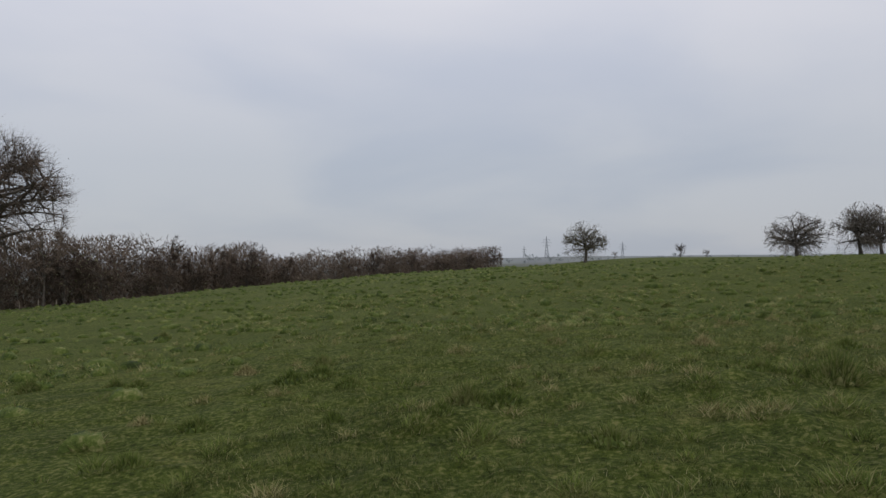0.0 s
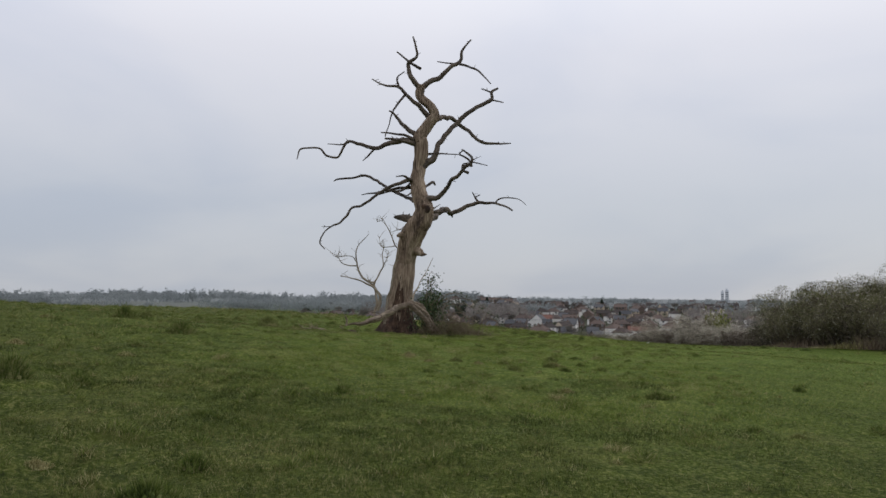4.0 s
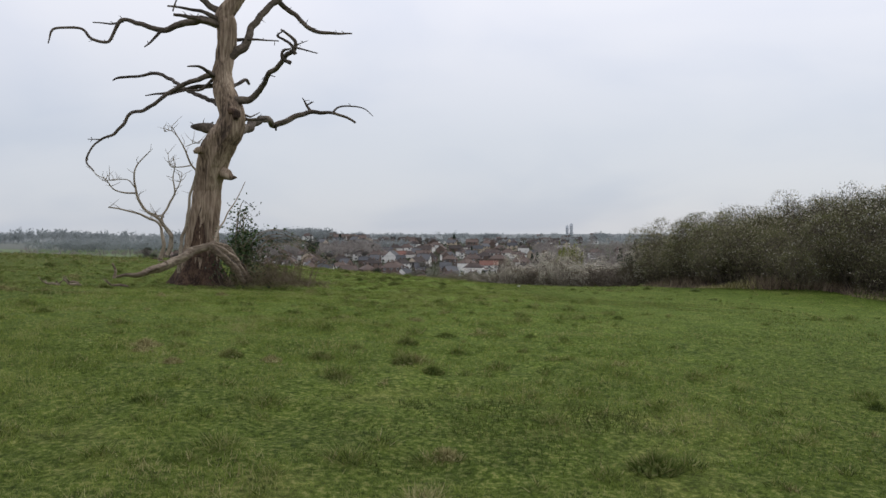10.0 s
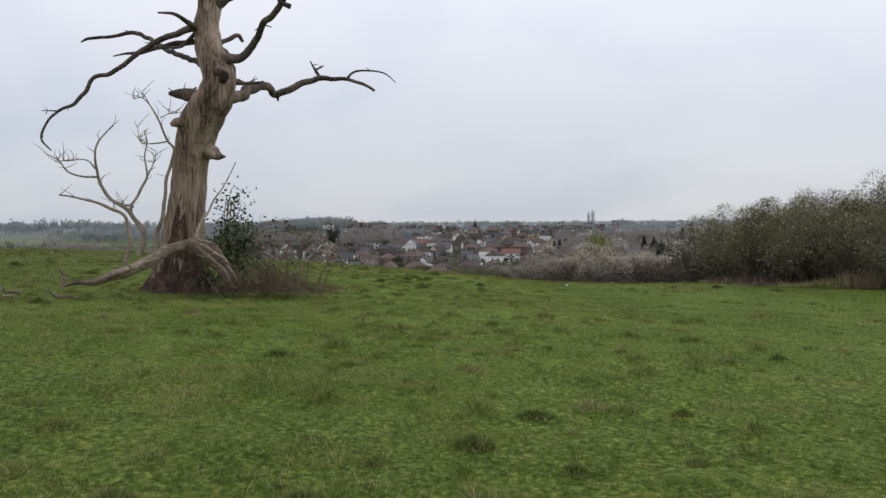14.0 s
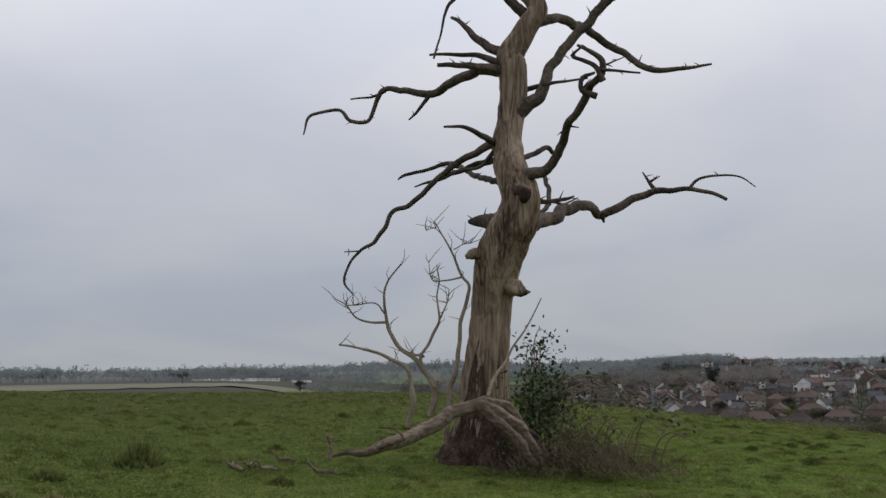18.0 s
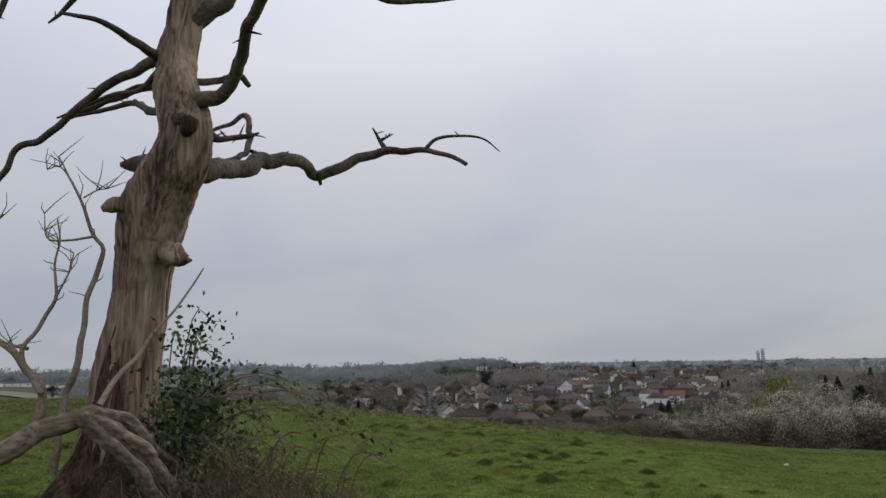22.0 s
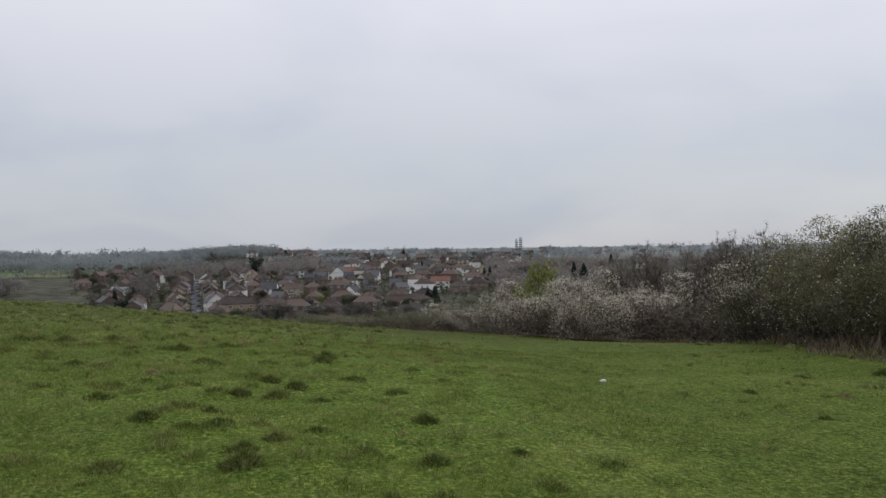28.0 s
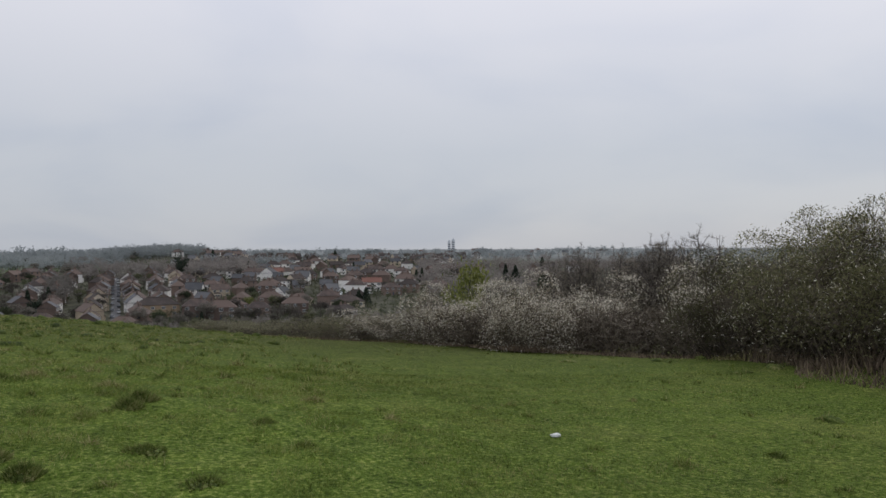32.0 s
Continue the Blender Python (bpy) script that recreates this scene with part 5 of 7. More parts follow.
def again(ob, x, y, turn=0.0, size=1.0, sink=0.0, tall=1.0):
    old = ob.matrix_basis.copy()
    ob.matrix_basis = Matrix.Identity(4)
    c = copy_thing(ob, Matrix.Identity(4))
    ob.matrix_basis = old
    return place(c, x, y, turn, size, sink, tall)


OAKS = "lone oaks on the ridge"
oak_a = place(bare_tree("oak_tree", "round-crowned oak just coming into leaf on the ridge", 11, 10.5, 12.4, 2.4, 0.42, 30, 13, 22, "bare_twig", 0.022, 9000, "hedge_leaf", 0.075, 0.43, 0.56, OAKS, 0.5), 35.8, 196.8, 20)
oak_b = place(bare_tree("oak_tree", "broad leafless oak with a domed crown on the ridge", 12, 10.4, 15.2, 2.0, 0.48, 32, 13, 22, "bare_twig", 0.022, 9000, "bare_twig", 0.075, 0.42, 0.57, OAKS, 0.5), 81.9, 182.6, 75)
oak_c = place(bare_tree("oak_tree", "leafless oak standing close beside another on the ridge", 13, 10.6, 12.5, 2.2, 0.42, 30, 13, 22, "bare_twig", 0.022, 9000, "bare_twig", 0.075, 0.43, 0.56, OAKS, 0.5), 93.9, 169.2, 130)
again(oak_c, 90.6, 171.6, 250, 1.04, 0, 1.1)
again(oak_b, 118.2, 100.9, 200, 0.80, 0.5)
tagged(again(oak_a, 109.5, 107.0, 40, 0.30, 1.0), "small leafless tree half hidden behind the brow", "tree")
# the big oak at the field's edge, with brown buds
place(bare_tree("oak_tree", "large oak with red-brown buds at the edge of the wood", 14, 15.0, 17.2, 3.2, 0.62, 32, 18, 34, "wood_twig", 0.013, 15000, "wood_twig", 0.055, 0.55, 0.46, "", 1.25), -34.0, 60.0, 10)
# bushes out on the ridge
bush_far = place(bare_tree("hawthorn_bush", "small leafless hawthorn on the ridge", 15, 4.4, 3.6, 0.5, 0.12, 14, 8, 14, "bare_twig", 0.035, 0, "", 0.1, 0.55, 0.46, "ridge bushes"), 66.0, 221.0, 0)
again(bush_far, 74.5, 226.0, 90, 0.62)
again(bush_far, 46.5, 214.0, 30, 0.5)

# ---- the wood along the foot of the pasture ----
WOOD = "trees of the bare wood"
wood_trees = [
    bare_tree("woodland_tree", "leafless brown woodland tree at the field's edge", 31, 11.0, 7.0, 2.5, 0.2, 12, 10, 20, "wood_twig", 0.032, 0, "", 0.1, 0.56, 0.46, WOOD, 2.1),
    bare_tree("woodland_tree", "slender leafless tree in a dense brown wood", 32, 12.0, 5.5, 3.0, 0.18, 12, 10, 20, "wood_twig", 0.032, 0, "", 0.1, 0.56, 0.46, WOOD, 2.1),
    bare_tree("woodland_tree", "bushy leafless tree of the wood's edge", 33, 9.0, 7.5, 0.9, 0.18, 12, 10, 21, "wood_twig", 0.032, 160, "hedge_leaf", 0.16, 0.52, 0.5, WOOD, 2.1),
]
wood_rng = random.Random(77)
EDGE_X, EDGE_Y = [-98, -62, -32, 24], [92, 131, 205, 335]
for row, back in enumerate((0.0, 9.0)):
    for k in range(30):
        u = (k + wood_rng.uniform(-0.35, 0.35)) / 29.0
        x = np.interp(u, [0, 0.3, 0.65, 1.0], EDGE_X) + wood_rng.uniform(-2, 2)
        y = np.interp(u, [0, 0.3, 0.65, 1.0], EDGE_Y) + wood_rng.uniform(-2, 2) + back
        again(wood_trees[wood_rng.randrange(3)], x - back * 0.6, y, wood_rng.uniform(0, 360), np.interp(u, [0, 0.5, 1], [1.35, 1.15, 0.8]) * wood_rng.uniform(0.72, 1.08))
for n, t in enumerate(wood_trees):
    place(t, -66 + 11 * n, 140 + 22 * n, 40 * n, 1.25)
ur = np.random.default_rng(3)
n = 120000
uu = ur.uniform(0, 1, n)
ux = np.interp(uu, [0, 0.3, 0.65, 1.0], EDGE_X) - ur.uniform(0, 13, n)
uy = np.interp(uu, [0, 0.3, 0.65, 1.0], EDGE_Y) + ur.uniform(0, 16, n)
rise = np.interp(uu, [0, 0.5, 1], [12.5, 11.5, 8.0]) * (0.80 + 0.45 * value_noise(ux / 5.0, uy / 5.0, 61))
ust = np.c_[ux, uy, land(ux, uy) + rise * ur.uniform(0, 1, n) ** 1.35]
uw = ur.normal(size=ust.shape) * np.array([0.7, 0.7, 0.4]) + np.array([0, 0, 0.8])
uw *= (ur.uniform(0.5, 1.5, n) / np.linalg.norm(uw, axis=1))[:, None]
tagged(new("undergrowth", bulk("undergrowth", slivers(ust, uw, 0.085, ur), "wood_twig")), "dense brown leafless undergrowth under the wood", "undergrowth", kind="stuff")
post_proto = None
for k in range(16):
    x, y = np.interp(k / 15, [0, 1], [-66, -44]) , np.interp(k / 15, [0, 1], [116, 158])
    if post_proto is None:
        post_proto = thing("fence_post", "weathered wooden post at the wood's edge", "post", group="fence posts by the wood")
        g = Geo()
        g.tube([(0, 0, -0.3), (0, 0, 0.6), (0, 0, 1.25), (0, 0, 1.3)], [0.075, 0.072, 0.07, 0.04], 8, 0.1, wood_rng)
        g.build("post", "post", post_proto)
        place(post_proto, x, y)
    else:
        again(post_proto, x, y, 33 * k, wood_rng.uniform(0.85, 1.1))


# ---- the hedge along the pasture's lower side ----
def shrub(name, label, seed, height, width, lobes, twigs, leaves, leaf_mat, leaf_size, blossom=0, group="hedge shrubs"):
    """A dense thorn shrub: stems to a heap of uneven rounded lobes, each thick with twigs and small leaves or flowers."""
    rng = np.random.default_rng(seed)
    root = thing(name, label, "shrub", group=group)
    b = Geo()
    way = rng.normal(size=(lobes, 3))
    way /= np.linalg.norm(way, axis=1)[:, None]
    way[:, 2] = way[:, 2] * 0.62 + 0.18
    way[::2, 2] = rng.uniform(-0.72, -0.15, len(way[::2]))
    heart = way * rng.uniform(0.55, 0.86, (lobes, 1)) * np.array([width / 2, width / 2, height * 0.52]) + np.array([0, 0, height * 0.45])
    size = rng.uniform(0.13, 0.25, lobes) * width * (1.12 - 0.4 * heart[:, 2] / height)
    heart[:, 2] = np.clip(heart[:, 2], size * 0.55, height - size * 0.8)
    for c, r in zip(heart, size):
        start = np.array([c[0] * 0.3, c[1] * 0.3, -0.2]) + rng.normal(size=3) * 0.15
        path = bent(start, c, 0.06, rng, 5)
        b.tube(path, list(np.linspace(0.034, 0.012, 5)), 3, close=False)
        for j in range(9):
            w = rng.normal(size=3) + np.array([0, 0, 0.35])
            b.tube(bent(c, c + w / np.linalg.norm(w) * r * rng.uniform(0.7, 1.1), 0.05, rng, 3), [0.014, 0.010, 0.004], 3, close=False)
    b.build("branch_frame", "hedge_twig", root)

    def shell(n, lo, hi, up=0.2):
        pick = rng.choice(lobes, n, p=size**2 / (size**2).sum())
        w = rng.normal(size=(n, 3)) + np.array([0, 0, up])
        w /= np.linalg.norm(w, axis=1)[:, None]
        ridge = 0.72 + 0.6 * value_noise(w[:, 0] * 3.1 + pick * 7, w[:, 1] * 3.1 + w[:, 2] * 2.3, seed)
        p = heart[pick] + w * (size[pick] * ridge * rng.uniform(lo, hi, n))[:, None]
        p[:, 2] = np.maximum(p[:, 2], 0.05 + 0.3 * rng.random(n))
        return p, w

    st, w = shell(twigs, 0.45, 1.0)
    w = w + rng.normal(size=(twigs, 3)) * 0.7
    w *= (rng.uniform(0.14, 0.45, twigs) / np.linalg.norm(w, axis=1))[:, None]
    part_from("twig_mass", bulk("twig_mass", slivers(st, w, 0.009, rng), "hedge_twig"), root, kind="stuff")
    if leaves:
        c, _ = shell(leaves, 0.82, 1.1, 0.75)
        part_from("foliage", bulk("foliage", leaf_tris(rng, c + rng.normal(size=c.shape) * 0.05, leaf_size), leaf_mat), root, kind="stuff")
    if blossom:
        c, w = shell(blossom * 2, 0.85, 1.16, 0.7)
        keep = value_noise(c[:, 0] * 1.4 + seed * 7, c[:, 2] * 1.4 + c[:, 1], 9) > 0.36
        c = c[keep][:blossom]
        part_from("blossom", bulk("blossom", leaf_tris(rng, c + rng.normal(size=c.shape) * 0.05, 0.046), "blossom"), root, "small white flowers", "stuff")
    return root


thorn = [
    shrub("hawthorn_shrub", "dense olive hawthorn with tiny grey-green leaves", 51, 5.4, 6.0, 21, 5200, 17000, "hawthorn_leaf", 0.044, 1300),
    shrub("hawthorn_shrub", "tangled brown-green thorn shrub in the hedge", 52, 4.8, 5.6, 20, 6000, 13000, "hawthorn_leaf", 0.043, 1700),
    shrub("blackthorn_shrub", "blackthorn in white spring blossom", 53, 4.2, 5.2, 19, 4200, 1400, "hedge_leaf", 0.048, 7000),
    shrub("blackthorn_shrub", "greyish blackthorn thinly covered in blossom", 54, 4.0, 5.0, 19, 4600, 2200, "hedge_leaf", 0.048, 3200),
    shrub("scrub_bush", "low grey-olive scrub at the hedge's end", 55, 2.4, 4.6, 18, 2600, 4200, "hedge_leaf", 0.055, 0),
]
# the front of the hedge: place and height of its top above the ground
HEDGE = np.array([(29, -27, 3.7), (34, -23, 3.7), (38.3, -20.2, 3.5), (41, -19.0, 3.1), (43.5, -18.2, 3.1), (46.3, -17.8, 3.2), (48.4, -17.8, 3.35), (50.3, -18.1, 3.35),
                  (53, -18.7, 3.2), (55.6, -19.2, 2.95), (58.4, -18.6, 2.6), (59.9, -17.0, 2.4), (61.9, -15.6, 2.2), (63.3, -14.0, 1.8), (65.0, -12.3, 1.1), (68.0, -10.0, 0.7), (73.0, -7.0, 0.6)], float)
hedge_s = np.r_[0, np.cumsum(np.hypot(*np.diff(HEDGE[:, :2], axis=0).T))]


def along_hedge(s):
    """Place, height and direction away from the pasture at a distance along the hedge."""
    x, y, h = (np.interp(s, hedge_s, HEDGE[:, k]) for k in range(3))
    tx, ty = (np.interp(s + 1.5, hedge_s, HEDGE[:, k]) - np.interp(s - 1.5, hedge_s, HEDGE[:, k]) for k in range(2))
    m = np.hypot(tx, ty) + 1e-9
    return x, y, h, ty / m, -tx / m


hr = random.Random(12)
placed = set()


def hedge_shrub(kind, x, y, size, tall):
    ob = thorn[kind]
    if kind not in placed:
        placed.add(kind)
        return place(ob, x, y, hr.uniform(0, 360), size, 0.05, tall)
    return again(ob, x, y, hr.uniform(0, 360), size, 0.05, tall)


run = 1.0
while run < hedge_s[-1] - 1:
    for depth in (1.4, 3.6, 6.0):
        x, y, h, ox, oy = (float(v) for v in along_hedge(run + hr.uniform(-0.9, 0.9)))
        if x < 56.5:
            kind = hr.choice([0, 0, 1, 0, 1])
        elif x < 64.5:
            kind = hr.choice([2, 3, 2, 2, 3] if depth < 4 else [2, 3, 1])
        else:
            kind = 4
        base = (5.4, 4.8, 4.2, 4.0, 2.4)[kind]
        up = h * hr.uniform(0.80, 1.14) * (1 + 0.010 * depth) / base * (1.04 if depth > 3 else 0.92)
        wide = max(0.62, min(1.15, up))
        if abs(x - 57.0) < 0.8 and depth < 2:
            continue
        hedge_shrub(kind, x + ox * depth + hr.uniform(-0.5, 0.5), y + oy * depth + hr.uniform(-0.5, 0.5), wide, up / wide)
    run += hr.uniform(1.7, 2.5)

# dry bracken and rank grass along the hedge's foot
br = np.random.default_rng(21)
n = 17000
bs = br.uniform(2, hedge_s[-1] - 6, n)
bx, by, _, ox, oy = along_hedge(bs)
back = np.abs(br.normal(size=n)) * 1.3 - 0.5 - 2.6 * (value_noise(bs / 2.6, bs * 0, 15) - 0.5)
bx, by = bx + ox * back, by + oy * back
tall = 0.08 + 0.75 * value_noise(bx / 1.9, by / 1.9, 14) ** 2.2 * (1 - smoothstep(56, 66, bx))
bst = np.c_[bx, by, land(bx, by) - 0.02]
bw = br.normal(size=(n, 3)) * np.array([0.35, 0.35, 0.1]) + np.array([0, 0, 1.0])
bw *= (tall * br.uniform(0.5, 1.2, n) / np.linalg.norm(bw, axis=1))[:, None]
pale = value_noise(bx / 2.5, by / 2.5, 16) - 0.15 * (bx < 50) > br.uniform(0.35, 0.75, n)
tagged(new("bracken", bulk("bracken", slivers(bst[~pale], bw[~pale], 0.016, br), "bracken")), "dry brown bracken along the hedge's foot", "bracken", kind="stuff")
tagged(new("dead_grass", bulk("dead_grass", slivers(bst[pale], bw[pale] * 0.8, 0.014, br), "straw")), "pale dead grass along the hedge's foot", "grass", kind="stuff")

# the dark twiggy bottom of the hedge
n = 46000
ts = br.uniform(0, hedge_s[-1] - 12, n)
tx, ty, th, ox, oy = along_hedge(ts)
inward = 0.9 + 5.0 * br.uniform(0, 1, n) ** 1.5
lean = 0.35 * value_noise(ts / 2.2, ts * 0 + 3, 33)
tx, ty = tx + ox * (inward + lean), ty + oy * (inward + lean)
tst = np.c_[tx, ty, land(tx, ty) + br.uniform(0, 0.5, n) * th * np.clip(inward / 1.2, 0.25, 1)]
tw = br.normal(size=(n, 3)) + np.array([0, 0, 0.35])
tw *= (br.uniform(0.25, 0.7, n) / np.linalg.norm(tw, axis=1))[:, None]
tagged(new("thicket", bulk("thicket", slivers(tst, tw, 0.020, br), "hedge_twig")), "dark brown tangle of twigs at the hedge's bottom", "thicket", kind="stuff")


# ---- the town in the valley ----


def bearing(az, d):
    """A place by compass bearing and distance from the brow of the hill."""
    return VIEW_X + d * math.sin(radians(az)), VIEW_Y + d * math.cos(radians(az))


def window(parent, x, y, z, w, h, face, plain=False):
    """A framed window on a wall that faces -y (0), +y (1), -x (2) or +x (3)."""
    f, p = Geo(), Geo()

    def slab(g, a0, b0, a1, b1, near, far):
        if face == 0:
            g.box(x + a0, y - far, z + b0, x + a1, y - near, z + b1)
        elif face == 1:
            g.box(x + a0, y + near, z + b0, x + a1, y + far, z + b1)
        elif face == 2:
            g.box(x - far, y + a0, z + b0, x - near, y + a1, z + b1)
        else:
            g.box(x + near, y + a0, z + b0, x + far, y + a1, z + b1)

    for a0, b0, a1, b1 in ((-w / 2, 0, -w / 2 + 0.12, h), (w / 2 - 0.12, 0, w / 2, h), (-w / 2 + 0.12, 0, w / 2 - 0.12, 0.12), (-w / 2 + 0.12, h - 0.12, w / 2 - 0.12, h), (-0.05, 0.12, 0.05, h - 0.12)):
        slab(f, a0, b0, a1, b1, 0.004, 0.09)
    if plain:
        slab(p, -w / 2, 0, w / 2, h, 0.003, 0.05)
        p.build("window", "pane", parent)
        return
    ob = f.build("window", "frame", parent)
    slab(p, -w / 2 + 0.12, 0.12, w / 2 - 0.12, h - 0.12, 0.003, 0.04)
    p.build("pane", "pane", ob)


def house(name, label, w, d, eaves, rise, wall, roof, hip, windows, chimneys=1, porch=False, plain=False):
    """A house with its front to -y, its foot at the origin."""
    root = thing(name, label, "house", group="houses of the town")
    g = Geo()
    x, y = w / 2, d / 2
    if hip:
        g.box(-x, -y, -2.0, x, y, eaves)
    else:
        g.box(-x, -y, -2.0, x, y, eaves)
        for s in (-x, x):
            t = s - math.copysign(0.25, s)
            a = [(s, -y, eaves), (s, y, eaves), (s, 0, eaves + rise - 0.12)]
            b = [(t, -y, eaves), (t, y, eaves), (t, 0, eaves + rise - 0.12)]
            g.poly(*a)
            g.poly(*b[::-1])
    g.build("wall", wall, root)
    o, r = 0.35, Geo()
    X, Y, z0, z1 = x + o, y + o, eaves - 0.05, eaves + rise
    inset = min(d / 2, x * 0.8) if hip else 0.0
    ridge = X - inset
    for th in (0.0,):
        r.poly((-X, -Y, z0), (X, -Y, z0), (ridge, 0, z1), (-ridge, 0, z1))
        r.poly((X, Y, z0), (-X, Y, z0), (-ridge, 0, z1), (ridge, 0, z1))
        if hip:
            r.poly((X, -Y, z0), (X, Y, z0), (ridge, 0, z1))
            r.poly((-X, Y, z0), (-X, -Y, z0), (-ridge, 0, z1))
        r.poly((-X, -Y, z0 - 0.14), (-X, Y, z0 - 0.14), (X, Y, z0 - 0.14), (X, -Y, z0 - 0.14))
        for a, b in (((-X, -Y), (X, -Y)), ((X, -Y), (X, Y)), ((X, Y), (-X, Y)), ((-X, Y), (-X, -Y))):
            r.poly((*a, z0 - 0.14), (*b, z0 - 0.14), (*b, z0), (*a, z0))
    r.build("roof", roof, root)
    cap = Geo()
    cap.tube([(-ridge, 0, z1 + 0.02), (ridge, 0, z1 + 0.02)], [0.13, 0.13], 6)
    cap.build("ridge_tile", roof, root)
    for k in range(chimneys):
        c = Geo()
        cx = (-1 if k else 1) * ridge * 0.7
        c.box(cx - 0.45, -0.35, z1 - 0.9, cx + 0.45, 0.35, z1 + 1.0)
        for px in (-0.22, 0.22):
            c.tube([(cx + px, 0, z1 + 1.0), (cx + px, 0, z1 + 1.45)], [0.13, 0.11], 8)
        c.build("chimney", "brick", root)
    storeys = 2 if eaves > 4 else 1
    for s in range(storeys):
        for k in range(windows):
            wx = (k + 0.5) / windows * w - x
            if s == 0 and k == windows // 2 and windows > 2:
                dg = Geo()
                dg.box(wx - 0.48, -y - 0.06, 0.0, wx + 0.48, -y - 0.004, 2.1)
                dg.build("door", "door", root)
                continue
            window(root, wx, -y, 0.9 + 2.6 * s, 1.6, 1.35, 0, plain)
        if not plain:
            window(root, x, 0.6, 0.9 + 2.6 * s, 1.0, 1.2, 3, True)
    if porch:
        bay = Geo()
        bay.box(-x * 0.75, -y - 1.1, -1.0, -x * 0.1, -y - 0.005, 2.7)
        bay.build("bay", wall, root)
        window(root, -x * 0.42, -y - 1.1, 0.8, x * 0.5, 1.4, 0)
        br_ = Geo()
        br_.poly((-x * 0.8, -y - 1.3, 2.7), (-x * 0.05, -y - 1.3, 2.7), (-x * 0.05, -y - 0.005, 3.4), (-x * 0.8, -y - 0.005, 3.4))
        br_.poly((-x * 0.8, -y - 1.3, 2.7), (-x * 0.8, -y - 0.005, 2.7), (-x * 0.05, -y - 0.005, 2.7), (-x * 0.05, -y - 1.3, 2.7))
        br_.build("bay_roof", roof, root)
    return root


kinds = {
    "semi_white": house("house", "white rendered semi-detached house with a brown hipped roof", 13, 8, 5.2, 3.0, "white_wall", "brown_tile", True, 3, 2, True),
    "semi_cream": house("house", "cream rendered house with a brown tiled gable roof", 11, 8, 5.1, 3.2, "cream_wall", "brown_tile", False, 3, 1, True),
    "brick": house("house", "brown brick house under a dark tiled roof", 12, 8, 5.2, 3.0, "brick", "brown_tile", True, 3, 2),
    "bungalow": house("bungalow", "low bungalow with a wide brown tiled roof", 12, 9, 2.8, 3.0, "cream_wall", "brown_tile", True, 3, 1),
    "gable_white": house("house", "white gabled house with a grey slate roof", 9, 9, 5.0, 3.8, "white_wall", "grey_tile", False, 3, 1),
    "red": house("house", "white house with a bright red tiled roof", 12, 8, 5.3, 3.0, "white_wall", "red_tile", False, 3, 2, True),
    "buff": house("apartment_block", "buff brick block with a dark hipped roof", 19, 10, 5.6, 3.2, "buff_brick", "brown_tile", True, 4, 1),
    "terrace": house("terraced_house", "brick terraced house with a slate roof", 7, 8, 5.2, 2.8, "brick", "grey_tile", False, 3, 1),
    "far_white": house("house", "small white house on the far side of town", 12, 8, 5.2, 3.0, "white_wall", "brown_tile", True, 2, 1, plain=True),
    "far_brick": house("house", "brown brick house on the far side of town", 12, 8, 5.2, 3.0, "brick", "brown_tile", False, 2, 1, plain=True),
    "far_cream": house("house", "cream house with a slate roof beyond the town", 10, 8, 5.0, 3.2, "cream_wall", "grey_tile", False, 2, 1, plain=True),
}
used = set()


standing = []


def put_house(kind, az, d, turn, size=1.0, room=12.5):
    x, y = bearing(az, d)
    if any((x - p) ** 2 + (y - q) ** 2 < room * room for p, q in standing):
        return None
    standing.append((x, y))
    ob = kinds[kind]
    if kind in used:
        ob = again(ob, x, y, turn, size)
    else:
        used.add(kind)
        place(ob, x, y, turn, size)
    ob.location.z = float(land(np.array([x]), np.array([y]))[0])
    return ob


hr2 = random.Random(41)
MIXED = ["semi_white", "brick", "semi_cream", "brick", "bungalow", "gable_white", "terrace", "brick", "semi_white", "semi_cream"]
# rows of houses: bearing and distance of both ends, count, what the fronts face, the kinds
FAR = ["far_white", "far_brick", "far_white", "far_cream", "far_brick"]
ROWS = [
    (85.9, 352, 86.8, 600, 18, "side", MIXED), (88.9, 352, 88.0, 600, 18, "side", MIXED),
    (83.4, 400, 85.0, 640, 15, "side", ["semi_white", "brick", "terrace"]), (81.8, 420, 83.7, 640, 11, "side", MIXED),
    (90.4, 385, 89.6, 640, 15, "side", ["semi_white", "terrace", "brick"]), (91.8, 420, 90.8, 650, 11, "side", MIXED),
    (92.5, 470, 95.5, 470, 5, "front", MIXED), (92.0, 545, 97.0, 560, 7, "front", ["brick", "terrace", "bungalow"]),
    (95.0, 372, 101.0, 392, 8, "front", ["bungalow", "brick", "bungalow"]), (95.5, 420, 104.5, 430, 10, "front", ["brick", "bungalow", "brick", "semi_cream"]),
    (95.2, 480, 105.5, 490, 11, "front", ["brick", "terrace", "brick", "semi_white", "bungalow"]), (94.5, 560, 107.0, 560, 15, "front", ["semi_white", "brick", "semi_cream", "gable_white", "brick", "terrace"]),
    (95.0, 625, 106.0, 640, 13, "front", FAR), (96.0, 710, 108.0, 720, 15, "front", FAR),
    (97.5, 800, 110.0, 820, 18, "front", FAR), (99.0, 930, 112.0, 950, 13, "front", FAR),
    (110.5, 640, 122.0, 680, 13, "front", FAR), (105.0, 1150, 121.0, 1250, 7, "front", FAR),
    (108.0, 1500, 121.0, 1600, 4, "front", FAR),
]
